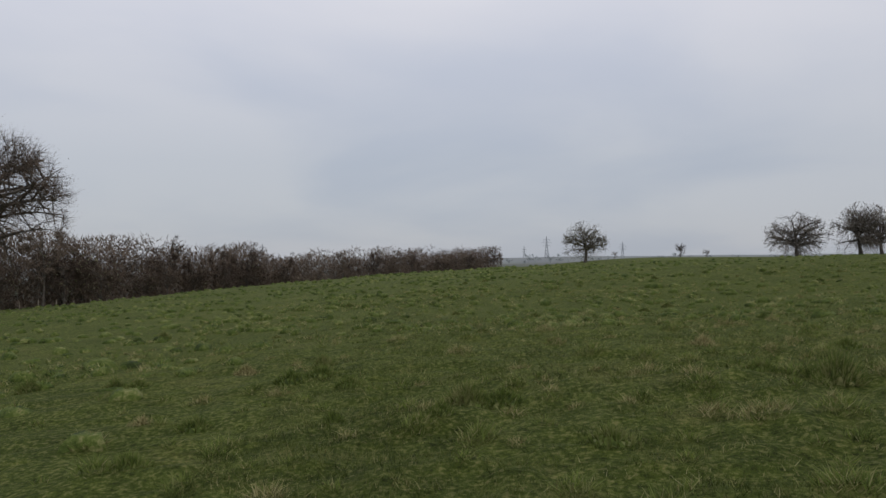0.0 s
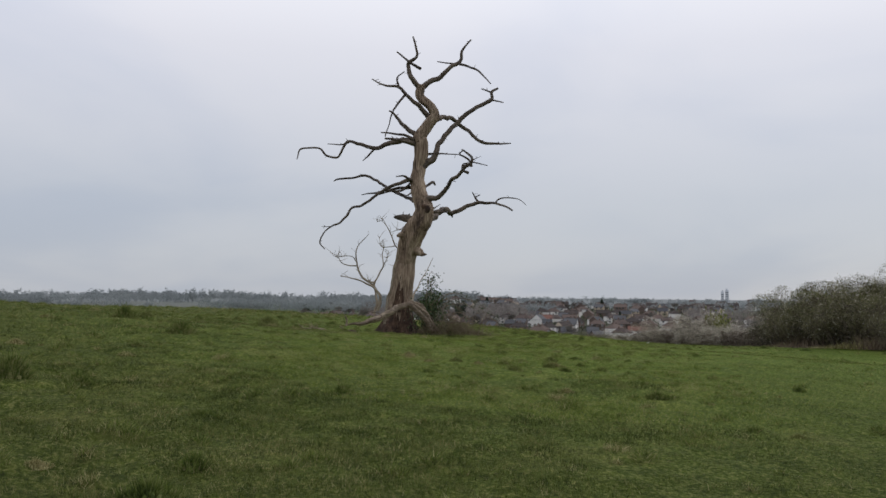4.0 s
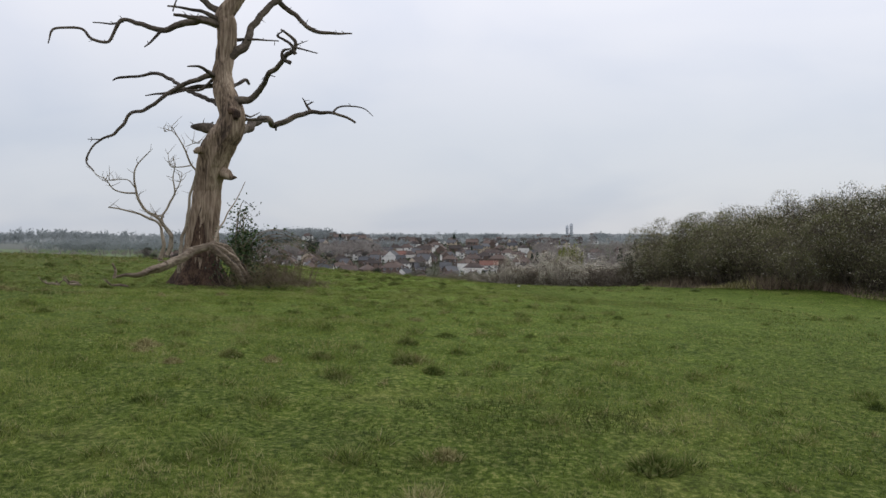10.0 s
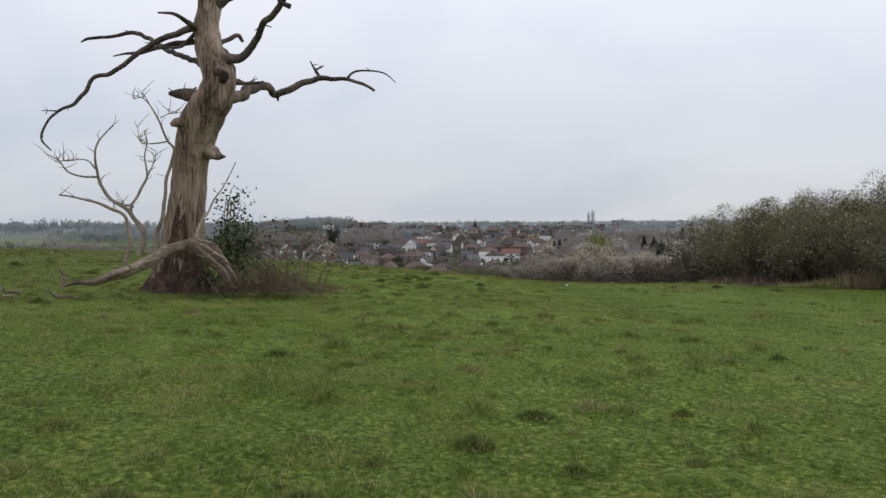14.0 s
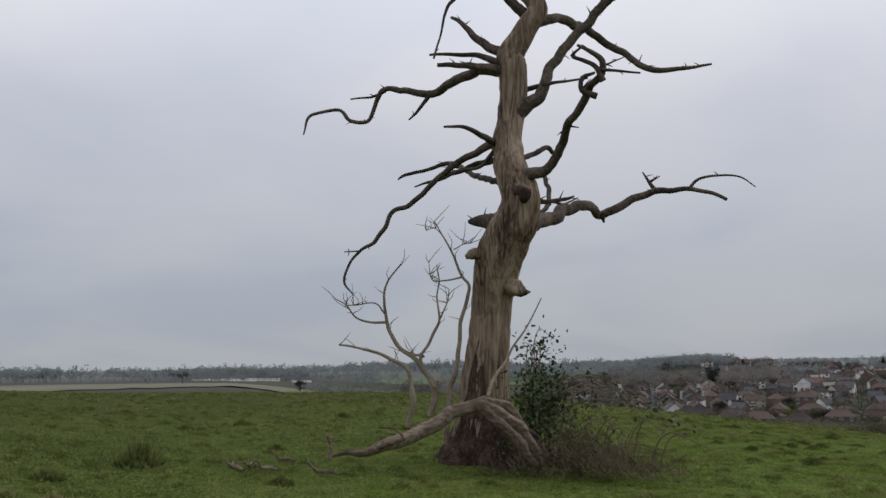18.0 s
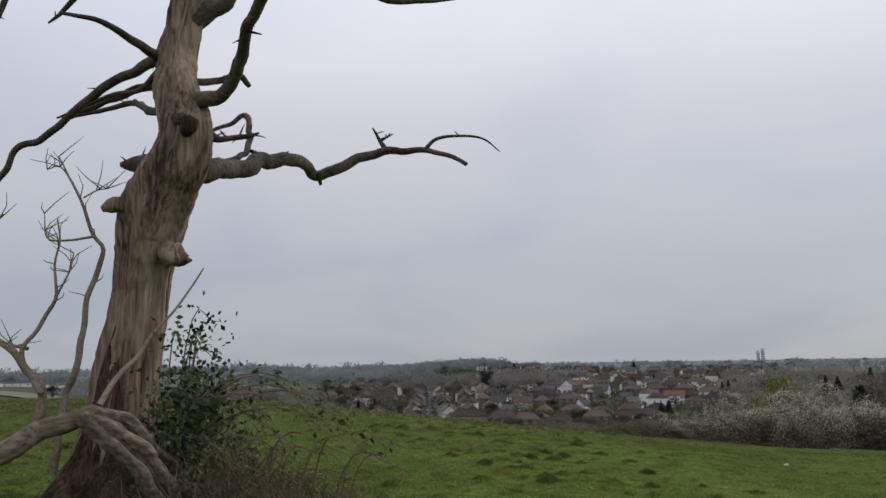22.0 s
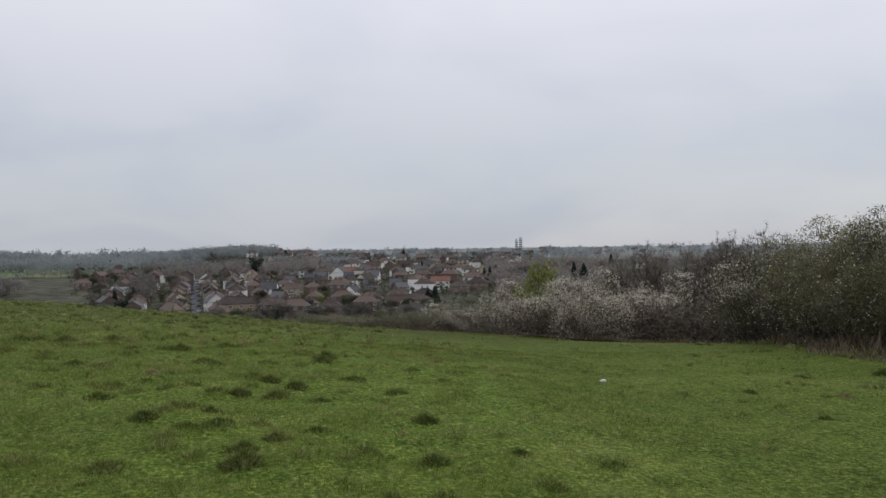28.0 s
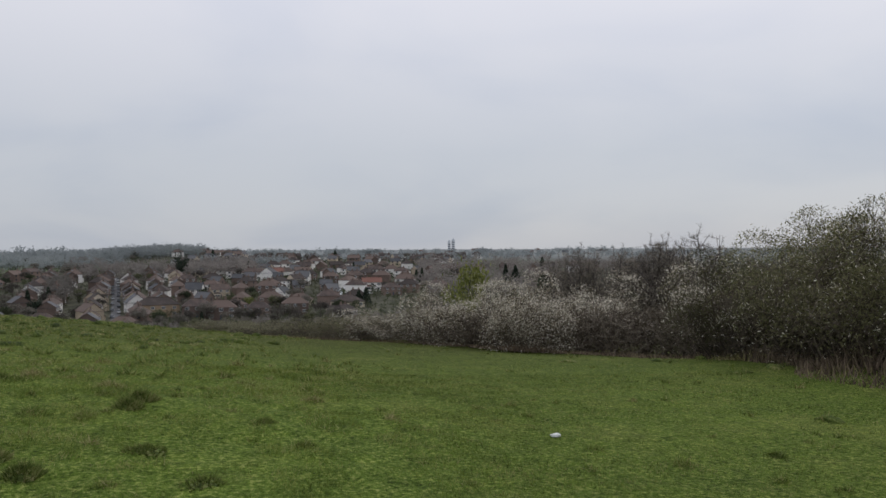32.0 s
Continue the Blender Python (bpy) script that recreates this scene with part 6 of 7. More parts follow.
# houses that stand out
for kind, az, d, turn, size in (
    ("buff", 90.0, 395, -84, 1.0), ("gable_white", 80.3, 372, -10, 0.9), ("bungalow", 83.0, 375, -80, 1.0), ("bungalow", 87.9, 350, -95, 1.05),
    ("red", 104.6, 505, -100, 1.0), ("red", 105.5, 512, -100, 0.9), ("gable_white", 103.9, 500, -60, 1.0), ("semi_white", 107.0, 530, -107, 1.05), ("semi_white", 108.0, 538, -107, 1.05),
    ("semi_white", 96.2, 600, -90, 1.05), ("gable_white", 97.4, 596, -30, 1.05), ("gable_white", 98.2, 602, -140, 1.0), ("red", 97.8, 615, -95, 1.0),
    ("semi_cream", 99.8, 690, -100, 1.1), ("semi_cream", 100.6, 690, -100, 1.1), ("gable_white", 99.2, 668, -100, 0.9),
    ("brick", 92.6, 385, -93, 1.1), ("brick", 94.2, 378, -96, 1.1), ("gable_white", 98.3, 455, -45, 0.8), ("bungalow", 102.9, 412, -70, 1.15),
):
    put_house(kind, az, d, turn, size)

for az0, d0, az1, d1, count, facing, choice in ROWS:
    for k in range(count):
        u = (k + hr2.uniform(-0.12, 0.12)) / max(1, count - 1)
        az, d = az0 + (az1 - az0) * u, d0 + (d1 - d0) * u + (hr2.uniform(-7, 7) if facing == "front" else 0)
        mid = (az0 + az1) / 2
        if facing == "side":
            turn = -az + (90 if mid < 87.4 else -90) + hr2.uniform(-18, 18)
            az += hr2.uniform(-0.18, 0.18)
        else:
            turn = -az + hr2.choice([0, 0, 0, 180, 90]) + hr2.uniform(-14, 14)
        put_house(hr2.choice(choice), az, d, turn, hr2.uniform(0.9, 1.05))
# houses scattered between the rows
loose = 0
while loose < 260:
    d = 360 + 620 * hr2.random() ** 1.2
    az = hr2.uniform(80, 90) if hr2.random() < 0.3 and d < 650 else hr2.uniform(91, 110)
    if abs(az - 87.4) < 1.3 or (d < 470 and az > 104):
        continue
    loose += 1
    put_house(hr2.choice(MIXED if d < 600 else FAR), az, d, -az + hr2.uniform(-60, 60), hr2.uniform(0.85, 1.05), 17)

# the long straight road between the rows
road_pts = Geo()
last_pair = None
for d in np.arange(318, 660, 6.0):
    a, b = bearing(87.4 - 115 / d, d), bearing(87.4 + 115 / d, d)
    z = max(float(land(np.array([p[0]]), np.array([p[1]]))[0]) for p in (a, b)) + 0.12
    pair = ((*a, z), (*b, z))
    if last_pair:
        road_pts.poly(last_pair[0], last_pair[1], pair[1], pair[0])
    last_pair = pair
tagged(road_pts.build("road", "asphalt"), "straight grey residential road running up through the town", "road", kind="structure")
lane = Geo()
last_pair = None
for u in np.linspace(0, 1, 14):
    d = 405 + 115 * u
    a, b = bearing(101.6 + 0.9 * u - 0.3, d), bearing(101.6 + 0.9 * u + 0.3, d)
    z = max(float(land(np.array([p[0]]), np.array([p[1]]))[0]) for p in (a, b)) + 0.12
    pair = ((*a, z), (*b, z))
    if last_pair:
        lane.poly(last_pair[0], last_pair[1], pair[1], pair[0])
    last_pair = pair
tagged(lane.build("road", "concrete"), "pale lane between houses", "road", kind="structure")


def car():
    root = thing("car", "parked car on the street", "car", group="parked cars")
    b = Geo()
    b.box(-0.85, -2.05, 0.3, 0.85, 2.05, 0.85)
    b.build("body", "car", root)
    c = Geo()
    n = len(c.v)
    c.v += [(-0.8, -1.2, 0.853), (0.8, -1.2, 0.853), (0.8, 1.5, 0.853), (-0.8, 1.5, 0.853), (-0.62, -0.5, 1.42), (0.62, -0.5, 1.42), (0.62, 1.0, 1.42), (-0.62, 1.0, 1.42)]
    c.f += [(n, n + 1, n + 5, n + 4), (n + 1, n + 2, n + 6, n + 5), (n + 2, n + 3, n + 7, n + 6), (n + 3, n, n + 4, n + 7), (n + 4, n + 5, n + 6, n + 7), (n, n + 3, n + 2, n + 1)]
    c.build("cabin", "pane", root)
    for x in (-0.72, 0.72):
        for y in (-1.3, 1.3):
            t = Geo()
            t.tube([(x - 0.12, y, 0.32), (x + 0.12, y, 0.32)], [0.32, 0.32], 12)
            t.f.append(tuple(range(12)))
            t.build("wheel", "door", root)
    return root


first_car = car()
for k in range(22):
    d = 345 + 12.5 * k + hr2.uniform(-3, 3)
    az = 87.4 + (1 if k % 2 else -1) * 88 / d
    x, y = bearing(az, d)
    ob = first_car if k == 0 else again(first_car, x, y)
    place(ob, x, y, -87.4 + hr2.choice([0, 180]))
    ob.location.z = float(land(np.array([x]), np.array([y]))[0]) + 0.14
for k in range(7):
    x, y = bearing(101.4 + 0.5 * k, 428 + 9 * k)
    ob = again(first_car, x, y, hr2.uniform(0, 360))
    ob.location.z = float(land(np.array([x]), np.array([y]))[0]) + 0.10


# ---- trees of the valley ----
def conifer(label, seed, height, width):
    rng = np.random.default_rng(seed)
    root = thing("evergreen_tree", label, "tree", group="evergreens in the town")
    g = Geo()
    g.tube([(0, 0, -0.5), (0, 0, height * 0.5), (0, 0, height * 0.96)], [0.25, 0.16, 0.03], 6)
    g.build("trunk", "bark", root)
    n = 900
    u = rng.uniform(0.06, 1, n)
    rad = width / 2 * (1 - u) ** 0.8 * rng.uniform(0.35, 1.1, n) + 0.1
    a = rng.uniform(0, 6.283, n)
    c = np.c_[np.cos(a) * rad, np.sin(a) * rad, u * height]
    part_from("foliage", bulk("foliage", leaf_quads(rng, c, 0.45), "evergreen", 4), root, kind="stuff")
    return root


def leafy(name, label, seed, height, width, mat, count, leaf, group):
    rng = np.random.default_rng(seed)
    root = thing(name, label, "tree", group=group)
    g = Geo()
    g.tube([(0, 0, -0.5), (0.1, 0, height * 0.3), (0, 0.1, height * 0.6)], [0.3, 0.22, 0.1], 7)
    for k in range(9):
        way = rng.normal(size=3)
        way[2] = abs(way[2]) + 0.3
        way /= np.linalg.norm(way)
        s = np.array([0, 0, height * rng.uniform(0.2, 0.5)])
        g.tube(bent(s, s + way * height * 0.42, 0.1, rng, 4), [0.12, 0.09, 0.06, 0.02], 4)
    g.build("trunk", "bark", root)
    # clumps of leaves with gaps between
    m = 26
    heart = rng.normal(size=(m, 3))
    heart /= np.linalg.norm(heart, axis=1)[:, None]
    heart = heart * rng.uniform(0.45, 0.95, m)[:, None] * np.array([width / 2, width / 2, height * 0.42]) + np.array([0, 0, height * 0.56])
    c = heart[rng.integers(0, m, count)] + rng.normal(size=(count, 3)) * np.array([width, width, height]) * 0.075
    c[:, 2] = np.maximum(c[:, 2], 0.3)
    part_from("foliage", bulk("foliage", leaf_quads(rng, c, leaf), mat, 4), root, kind="stuff")
    return root


def lobed_tree(label, seed, height, width, mat):
    """A garden tree far off: a short trunk, a crown of uneven lobes and loose sprays round it."""
    rng = np.random.default_rng(seed)
    root = thing("garden_tree", label, "tree", group="garden trees")
    g = Geo()
    g.tube([(0, 0, -0.5), (0.1, 0, height * 0.3), (0, 0.1, height * 0.7)], [0.2, 0.16, 0.05], 6)
    for k in range(6):
        way = rng.normal(size=3)
        way[2] = abs(way[2]) + 0.4
        s = np.array([0, 0, height * rng.uniform(0.2, 0.45)])
        g.tube(bent(s, s + way / np.linalg.norm(way) * height * 0.45, 0.1, rng, 4), [0.09, 0.07, 0.05, 0.02], 3)
    g.build("trunk", "bark", root)
    lobes = rng.normal(size=(9, 3))
    lobes /= np.linalg.norm(lobes, axis=1)[:, None]
    lobes = lobes * np.array([width, width, height * 0.8]) * rng.uniform(0.2, 0.36, (9, 1)) + np.array([0, 0, height * 0.58])
    q = lobes[rng.integers(0, 9, 420)] + rng.normal(size=(420, 3)) * np.array([width, width, height * 0.8]) * 0.085
    q[:, 2] = np.maximum(q[:, 2], 0.4)
    part_from("crown", bulk("crown", leaf_tris(rng, q, 0.40), mat), root, kind="stuff")
    return root


garden = [
    lobed_tree("leafless garden tree with a grey-brown crown", 61, 8.5, 7.0, "garden_grey"),
    lobed_tree("rounded grey leafless tree among the houses", 62, 6.5, 7.5, "garden_grey"),
    lobed_tree("bushy dull green garden tree", 63, 6.0, 6.5, "garden_green"),
]
conifers = [conifer("dark green conifer among the houses", 64, 9.0, 6.2), conifer("narrow dark cypress in a garden", 65, 9.0, 4.2)]
willow = leafy("willow_tree", "willow tree in fresh yellow-green leaf", 66, 11.0, 11.5, "willow", 1500, 0.34, "willows")
evergreen_oak = leafy("evergreen_tree", "spreading dark evergreen tree", 67, 8.0, 8.0, "evergreen", 900, 0.4, "evergreens in the town")


def far_place(ob, az, d, size=1.0, tall=1.0, copy=True):
    x, y = bearing(az, d)
    ob = again(ob, x, y, hr2.uniform(0, 360), size, 0.0, tall) if copy else place(ob, x, y, 0, size, 0.0, tall)
    ob.location.z = float(land(np.array([x]), np.array([y]))[0])
    return ob


for n, (az, d) in enumerate(((84.2, 365), (91.8, 415), (94.8, 430))):
    far_place(garden[n], az, d, copy=False)
for k in range(330):
    d = 335 + 640 * hr2.random() ** 1.3
    az = hr2.uniform(79.5, 112 if d > 480 else 103)
    if abs(az - 87.4) < 0.9:
        continue
    far_place(garden[hr2.choice([0, 1, 1, 2])], az, d, hr2.uniform(0.7, 1.35))
for k in range(46):
    d = hr2.uniform(250, 345)
    far_place(garden[hr2.choice([1, 2, 2])], hr2.uniform(76, 104), d, hr2.uniform(0.5, 0.9))
far_place(conifers[0], 104.2, 425, 1.0, copy=False)
far_place(conifers[1], 92.9, 352, 0.75, copy=False)
far_place(conifers[0], 103.7, 420, 0.9)
for az, d, size in ((94.6, 720, 1.2), (103.3, 640, 1.2), (108.2, 560, 1.15), (107.8, 565, 1.0), (82.2, 430, 1.1), (83.4, 445, 1.1), (114.2, 560, 1.4), (114.9, 565, 1.3), (93.6, 760, 1.5), (96.0, 690, 1.1), (102.0, 930, 1.4), (116.8, 640, 1.5)):
    far_place(conifers[hr2.randrange(2)], az, d, size)
far_place(evergreen_oak, 95.4, 405, 0.85, copy=False)
for az, d, size, tall in ((91.6, 640, 1.5, 1.5), (95.9, 640, 0.9, 1), (117.2, 420, 1.2, 1), (82.6, 405, 0.9, 1.2), (99.0, 660, 1.0, 0.7), (120.5, 180, 0.9, 0.8)):
    far_place(evergreen_oak, az, d, size, tall)
far_place(willow, 111.6, 106, 0.54, 2.0, copy=False)
for az, d, size in ((95.9, 412, 0.62), (79.0, 400, 0.8), (117.0, 520, 0.6)):
    far_place(willow, az, d, size)
# bare trees standing up behind the hedge
tall_bare = bare_tree("bare_tree", "tall pale leafless tree rising behind the hedge", 71, 13.0, 8.0, 3.0, 0.22, 18, 10, 16, "bare_twig", 0.022, 0, "", 0.1, 0.57, 0.45, "trees behind the hedge", 1.3)
far_place(tall_bare, 124.9, 112, 1.12, copy=False)
for k in range(25):
    far_place(tall_bare, 117.5 + 11.0 * k / 24 + hr2.uniform(-0.4, 0.4), hr2.uniform(100, 122), hr2.uniform(0.82, 1.08) * (0.9 + 0.012 * k))
for az, d, size in ((117.0, 104, 1.0), (117.6, 107, 0.9), (114.3, 112, 0.75), (113.4, 116, 0.72), (114.9, 110, 0.78)):
    far_place(conifers[0], az, d, size)
for k in range(30):
    far_place(garden[hr2.choice([0, 1])], hr2.uniform(108, 124), hr2.uniform(240, 420), hr2.uniform(0.9, 1.4))

# ---- woods and hedgerows on the far slopes ----
fr = np.random.default_rng(90)


def far_trees(name, label, places, mat, sprays=60, leaf=0.11):
    """Many distant leafless crowns, each a stem and several uneven lobes of small sprays, joined into one."""
    out = []
    for x, y, h, w in places:
        z = float(land(np.array([x]), np.array([y]))[0])
        lobes = fr.normal(size=(6, 3)) * np.array([w, w, h * 0.55]) * 0.23 + np.array([x, y, z + h * 0.56])
        c = lobes[fr.integers(0, 6, sprays)] + fr.normal(size=(sprays, 3)) * np.array([w, w, h * 0.8]) * 0.11
        c[:, 2] = np.maximum(c[:, 2], z + h * 0.08)
        out.append(leaf_tris(fr, c, leaf * h))
        out.append(np.array([[(x - 0.3, y, z - 1), (x + 0.3, y, z - 1), (x, y, z + h * 0.7)], [(x, y - 0.3, z - 1), (x, y + 0.3, z - 1), (x, y, z + h * 0.7)]]))
    return tagged(new(name, bulk(name, np.concatenate(out), mat)), label, "woods", kind="stuff")


def polar(az, d):
    d = drawn_in(d)
    return VIEW_X + d * math.sin(radians(az)), VIEW_Y + d * math.cos(radians(az))


def scatter(az0, az1, d0, d1, count, h0, h1):
    """Places for trees in a wood, thinner where there are glades."""
    out = []
    while len(out) < count:
        x, y = polar(fr.uniform(az0, az1), fr.uniform(d0, d1))
        if value_noise(np.array([x / 90]), np.array([y / 90]), 55)[0] < 0.36:
            continue
        h = fr.uniform(h0, h1)
        out.append((x, y, h, h * fr.uniform(0.7, 1.15)))
    return out


def hedgerow(az0, d0, az1, d1, count, h0, h1):
    out = []
    for k in range(count):
        u = (k + fr.uniform(-0.4, 0.4)) / count
        x, y = polar(az0 + (az1 - az0) * u, d0 + (d1 - d0) * u)
        h = fr.uniform(h0, h1)
        out.append((x + fr.uniform(-4, 4), y + fr.uniform(-4, 4), h, h * fr.uniform(0.9, 1.5)))
    return out


near_wood = scatter(72, 83.0, 560, 770, 300, 9, 15) + scatter(78, 104, 330, 420, 120, 3, 6) + scatter(91.5, 96.5, 880, 1150, 110, 10, 15) + scatter(84.5, 92, 900, 1200, 150, 7, 12)
near_wood += scatter(108, 128, 560, 1150, 300, 8, 14) + hedgerow(76, 1000, 84, 1030, 40, 4, 8) + hedgerow(84, 880, 92, 900, 40, 5, 9) + scatter(103, 127, 165, 330, 230, 4, 8)
far_trees("valley_trees", "brown leafless trees along the valley's edge", scatter(70, 84.4, 540, 760, 330, 8, 13), "valley_twig", 110, 0.07)
far_trees("far_woods", "leafless grey-brown woods round the town", near_wood, "paled_wood", 80, 0.075)
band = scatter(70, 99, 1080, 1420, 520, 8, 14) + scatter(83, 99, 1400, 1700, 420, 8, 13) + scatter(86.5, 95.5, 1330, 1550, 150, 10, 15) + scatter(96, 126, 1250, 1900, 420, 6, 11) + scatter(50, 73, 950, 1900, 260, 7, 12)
far_trees("valley_woods", "grey-green woods across the valley", band, "hazed_wood", 56, 0.09)
sky_line = scatter(40, 72, 1500, 2600, 220, 7, 11) + scatter(60, 135, 2100, 3200, 620, 7, 13) + scatter(-40, 45, 1500, 2600, 170, 7, 11) + scatter(66, 84, 1560, 2000, 240, 11, 19) + scatter(106, 136, 1700, 2300, 220, 7, 12)
for az0, az1, d, h in ((93.5, 96.5, 2300, 15), (101.5, 105.5, 2400, 15), (76.5, 78.5, 2000, 13), (112.0, 113.0, 2300, 14)):
    sky_line += scatter(az0, az1, d, d + 160, int((az1 - az0) * 22), h * 0.7, h)
for az, d in ((66, 900), (70, 760), (58, 1000), (62, 640), (52, 800)):
    sky_line += hedgerow(az, d, az + 7, d + 60, 26, 4, 7)
far_trees("distant_woods", "distant woods along the skyline, paled by painted haze", sky_line, "hazed_wood", 44, 0.11)
yard = []
for _ in range(1500):
    x, y = bearing(fr.uniform(79.5, 110), 335 + 560 * fr.random() ** 1.25)
    az = math.degrees(math.atan2(x - VIEW_X, y - VIEW_Y))
    if abs(az - 87.4) > 0.8:
        h = fr.uniform(2.0, 5.5)
        yard.append((x, y, h, h * fr.uniform(0.9, 1.8)))
far_trees("garden_shrubs", "dark shrubs and small trees in the gardens of the town", yard, "garden_green", 40, 0.12)


def tower_blocks():
    root = thing("tower_block", "distant grey tower block of two slabs on the skyline", "building")
    for x, w, h in ((-5, 7, 32), (5, 8, 36)):
        g = Geo()
        g.box(x - w / 2, -7, -10, x + w / 2, 7, h)
        g.box(x - 2, -2, h, x + 2, 2, h + 3)
        g.build("slab", "concrete", root)
        for z in range(4, h - 3, 5):
            p = Geo()
            p.box(x - w / 2 + 0.8, -7.08, z, x + w / 2 - 0.8, -7.004, z + 1.8)
            p.build("window_band", "pane", root)
    return root


tb = tower_blocks()
tbx, tby = 1878.0, -687.0
tb.matrix_basis = pose(tbx, tby, -7, 0, 0, -110)


def pylon():
    """A lattice power pylon, 46 m high."""
    root = thing("electricity_pylon", "grey steel lattice electricity pylon on the horizon", "pylon", group="pylons")

    def at_height(z):
        return 4.2 - 3.3 * z / 34 if z < 34 else 0.9 - 0.7 * (z - 34) / 12

    levels = [-4, 7, 14, 20, 25, 30, 34, 40, 46]
    for sx in (-1, 1):
        for sy in (-1, 1):
            g = Geo()
            g.tube([(sx * at_height(z), sy * at_height(z), z) for z in levels], [0.32] * len(levels), 4)
            g.build("leg", "steel", root)
    for a, b in zip(levels, levels[1:]):
        g = Geo()
        for s in (-1, 1):
            g.tube([(-at_height(a), s * at_height(a), a), (at_height(b), s * at_height(b), b)], [0.18, 0.18], 4)
            g.tube([(at_height(a), s * at_height(a), a), (-at_height(b), s * at_height(b), b)], [0.18, 0.18], 4)
            g.tube([(s * at_height(a), -at_height(a), a), (s * at_height(b), at_height(b), b)], [0.18, 0.18], 4)
        g.build("brace", "steel", root)
    for z, reach in ((27, 7.5), (33, 10.0), (39, 6.5)):
        g = Geo()
        for s in (-1, 1):
            g.tube([(0, 0, z + 1.8), (s * reach, 0, z + 0.2)], [0.25, 0.2], 4)
            g.tube([(0, 0, z), (s * reach, 0, z)], [0.25, 0.2], 4)
            g.tube([(s * reach, 0, z), (s * reach, 0, z - 2.4)], [0.2, 0.2], 5)
        g.build("arm", "steel", root)
    return root


first_pylon = pylon()
for n, (az, d, size) in enumerate(((-13.9, 1500, 1.0), (6.3, 1650, 1.0), (11.6, 2100, 1.0), (4.7, 2600, 1.0))):
    x, y = 4.7 + d * math.sin(radians(az)), d * math.cos(radians(az))
    ob = first_pylon if n == 0 else again(first_pylon, x, y)
    ob.matrix_basis = pose(x, y, float(land(np.array([x]), np.array([y]))[0]) - 2, 0, 0, -az + 15)


# farm buildings and a lone bush beyond the brow
shed = house("farm_shed", "long low white farm shed beyond the fields", 34, 12, 3.4, 2.2, "white_wall", "grey_tile", False, 4, 0, plain=True)
for n, (az, d, turn, size) in enumerate(((58.6, 640, -40, 0.55), (57.2, 652, -60, 0.45), (60.2, 660, -52, 0.6), (62.6, 645, -30, 0.45), (55.8, 670, -70, 0.4))):
    x, y = bearing(az, d)
    ob = shed if n == 0 else again(shed, x, y)
    place(ob, x, y, turn, size)
    ob.location.z = float(land(np.array([x]), np.array([y]))[0]) + 0.3
far_place(garden[2], 62.0, 375, 1.15)
far_place(garden[0], 54.0, 400, 0.9)
far_trees("field_trees", "line of leafless trees behind the farm", hedgerow(40, 1080, 70, 1000, 90, 7, 14) + scatter(44, 72, 1020, 1300, 130, 9, 15), "hazed_wood", 60, 0.09)


# ---- grass ----
def blades(name, label, mat, x, y, height, width, seed, upright=1.0, lifted=0.0, arch=0.0):
    """Separate blades of grass rooted at the given places."""
    rng = np.random.default_rng(seed)
    n = len(x)
    a = rng.uniform(0, 6.283, n)
    base = np.c_[x, y, surface(x, y) - 0.010 + lifted]
    way = np.c_[rng.normal(size=(n, 2)) * 0.55 / upright + arch, np.ones(n)] * height[:, None]
    side = np.c_[np.cos(a), np.sin(a), np.zeros(n)] * (width * rng.uniform(0.6, 1.4, n))[:, None]
    tagged(new(name, bulk(name, np.stack([base - side, base + side, base + way], 1), mat)), label, "grass", kind="stuff")


def turf(label, x, y, height, width, seed):
    """Short grazed turf with wisps of straw in it, thinner and lower in worn spots."""
    rng = np.random.default_rng(seed)
    thick = value_noise(x / 0.30, y / 0.30, 31) * 0.6 + value_noise(x / 1.3, y / 1.3, 32) * 0.4
    keep = thick + 0.25 * smooth_turf(x, y) > rng.uniform(0.18, 0.62, len(x))
    x, y, thick = x[keep], y[keep], thick[keep]
    n = len(x)
    dry = (value_noise(x / 1.1, y / 1.1, 41) * 0.5 + value_noise(x / 0.2, y / 0.2, 42) * 0.5 > rng.uniform(0.50, 0.85, n)) & (rng.random(n) < 0.42 - 0.25 * smooth_turf(x, y))
    h = height * (0.45 + 1.1 * thick) * rng.uniform(0.5, 1.3, n) * (1 - 0.35 * smooth_turf(x, y))
    wander = 6 * (value_noise(x / 3, y / 3, 51) - 0.5)
    lush_side = (x + wander > 19) & (y + 0.6 * wander < 2.5) & (rng.random(n) > 0.45 * smooth_turf(x, y))
    for side, mat, word in ((lush_side, "lush_blade", "fresh green "), (~lush_side, "blade", "short green ")):
        k = ~dry & side
        blades("turf_grass", word + label, mat, x[k], y[k], h[k], width, seed + 1)
    blades("dry_grass", "wisps of dry straw-coloured " + label, "straw", x[dry], y[dry], h[dry] * 1.15, width * 0.8, seed + 2)


def strewn(box, count, seed, skip=None):
    """Places scattered evenly over a stretch of the pasture."""
    rng = np.random.default_rng(seed)
    x, y = rng.uniform(box[0], box[1], count), rng.uniform(box[2], box[3], count)
    if skip is not None:
        keep = ~((x > skip[0]) & (x < skip[1]) & (y > skip[2]) & (y < skip[3]))
        x, y = x[keep], y[keep]
    return x, y


def way_side(x):
    """The line that people tread across the pasture."""
    return np.interp(x, [3, 8, 13, 19, 25, 30, 37, 48], [0.5, -0.8, -1.4, -2.0, -3.4, -4.0, -6.6, -10.0])


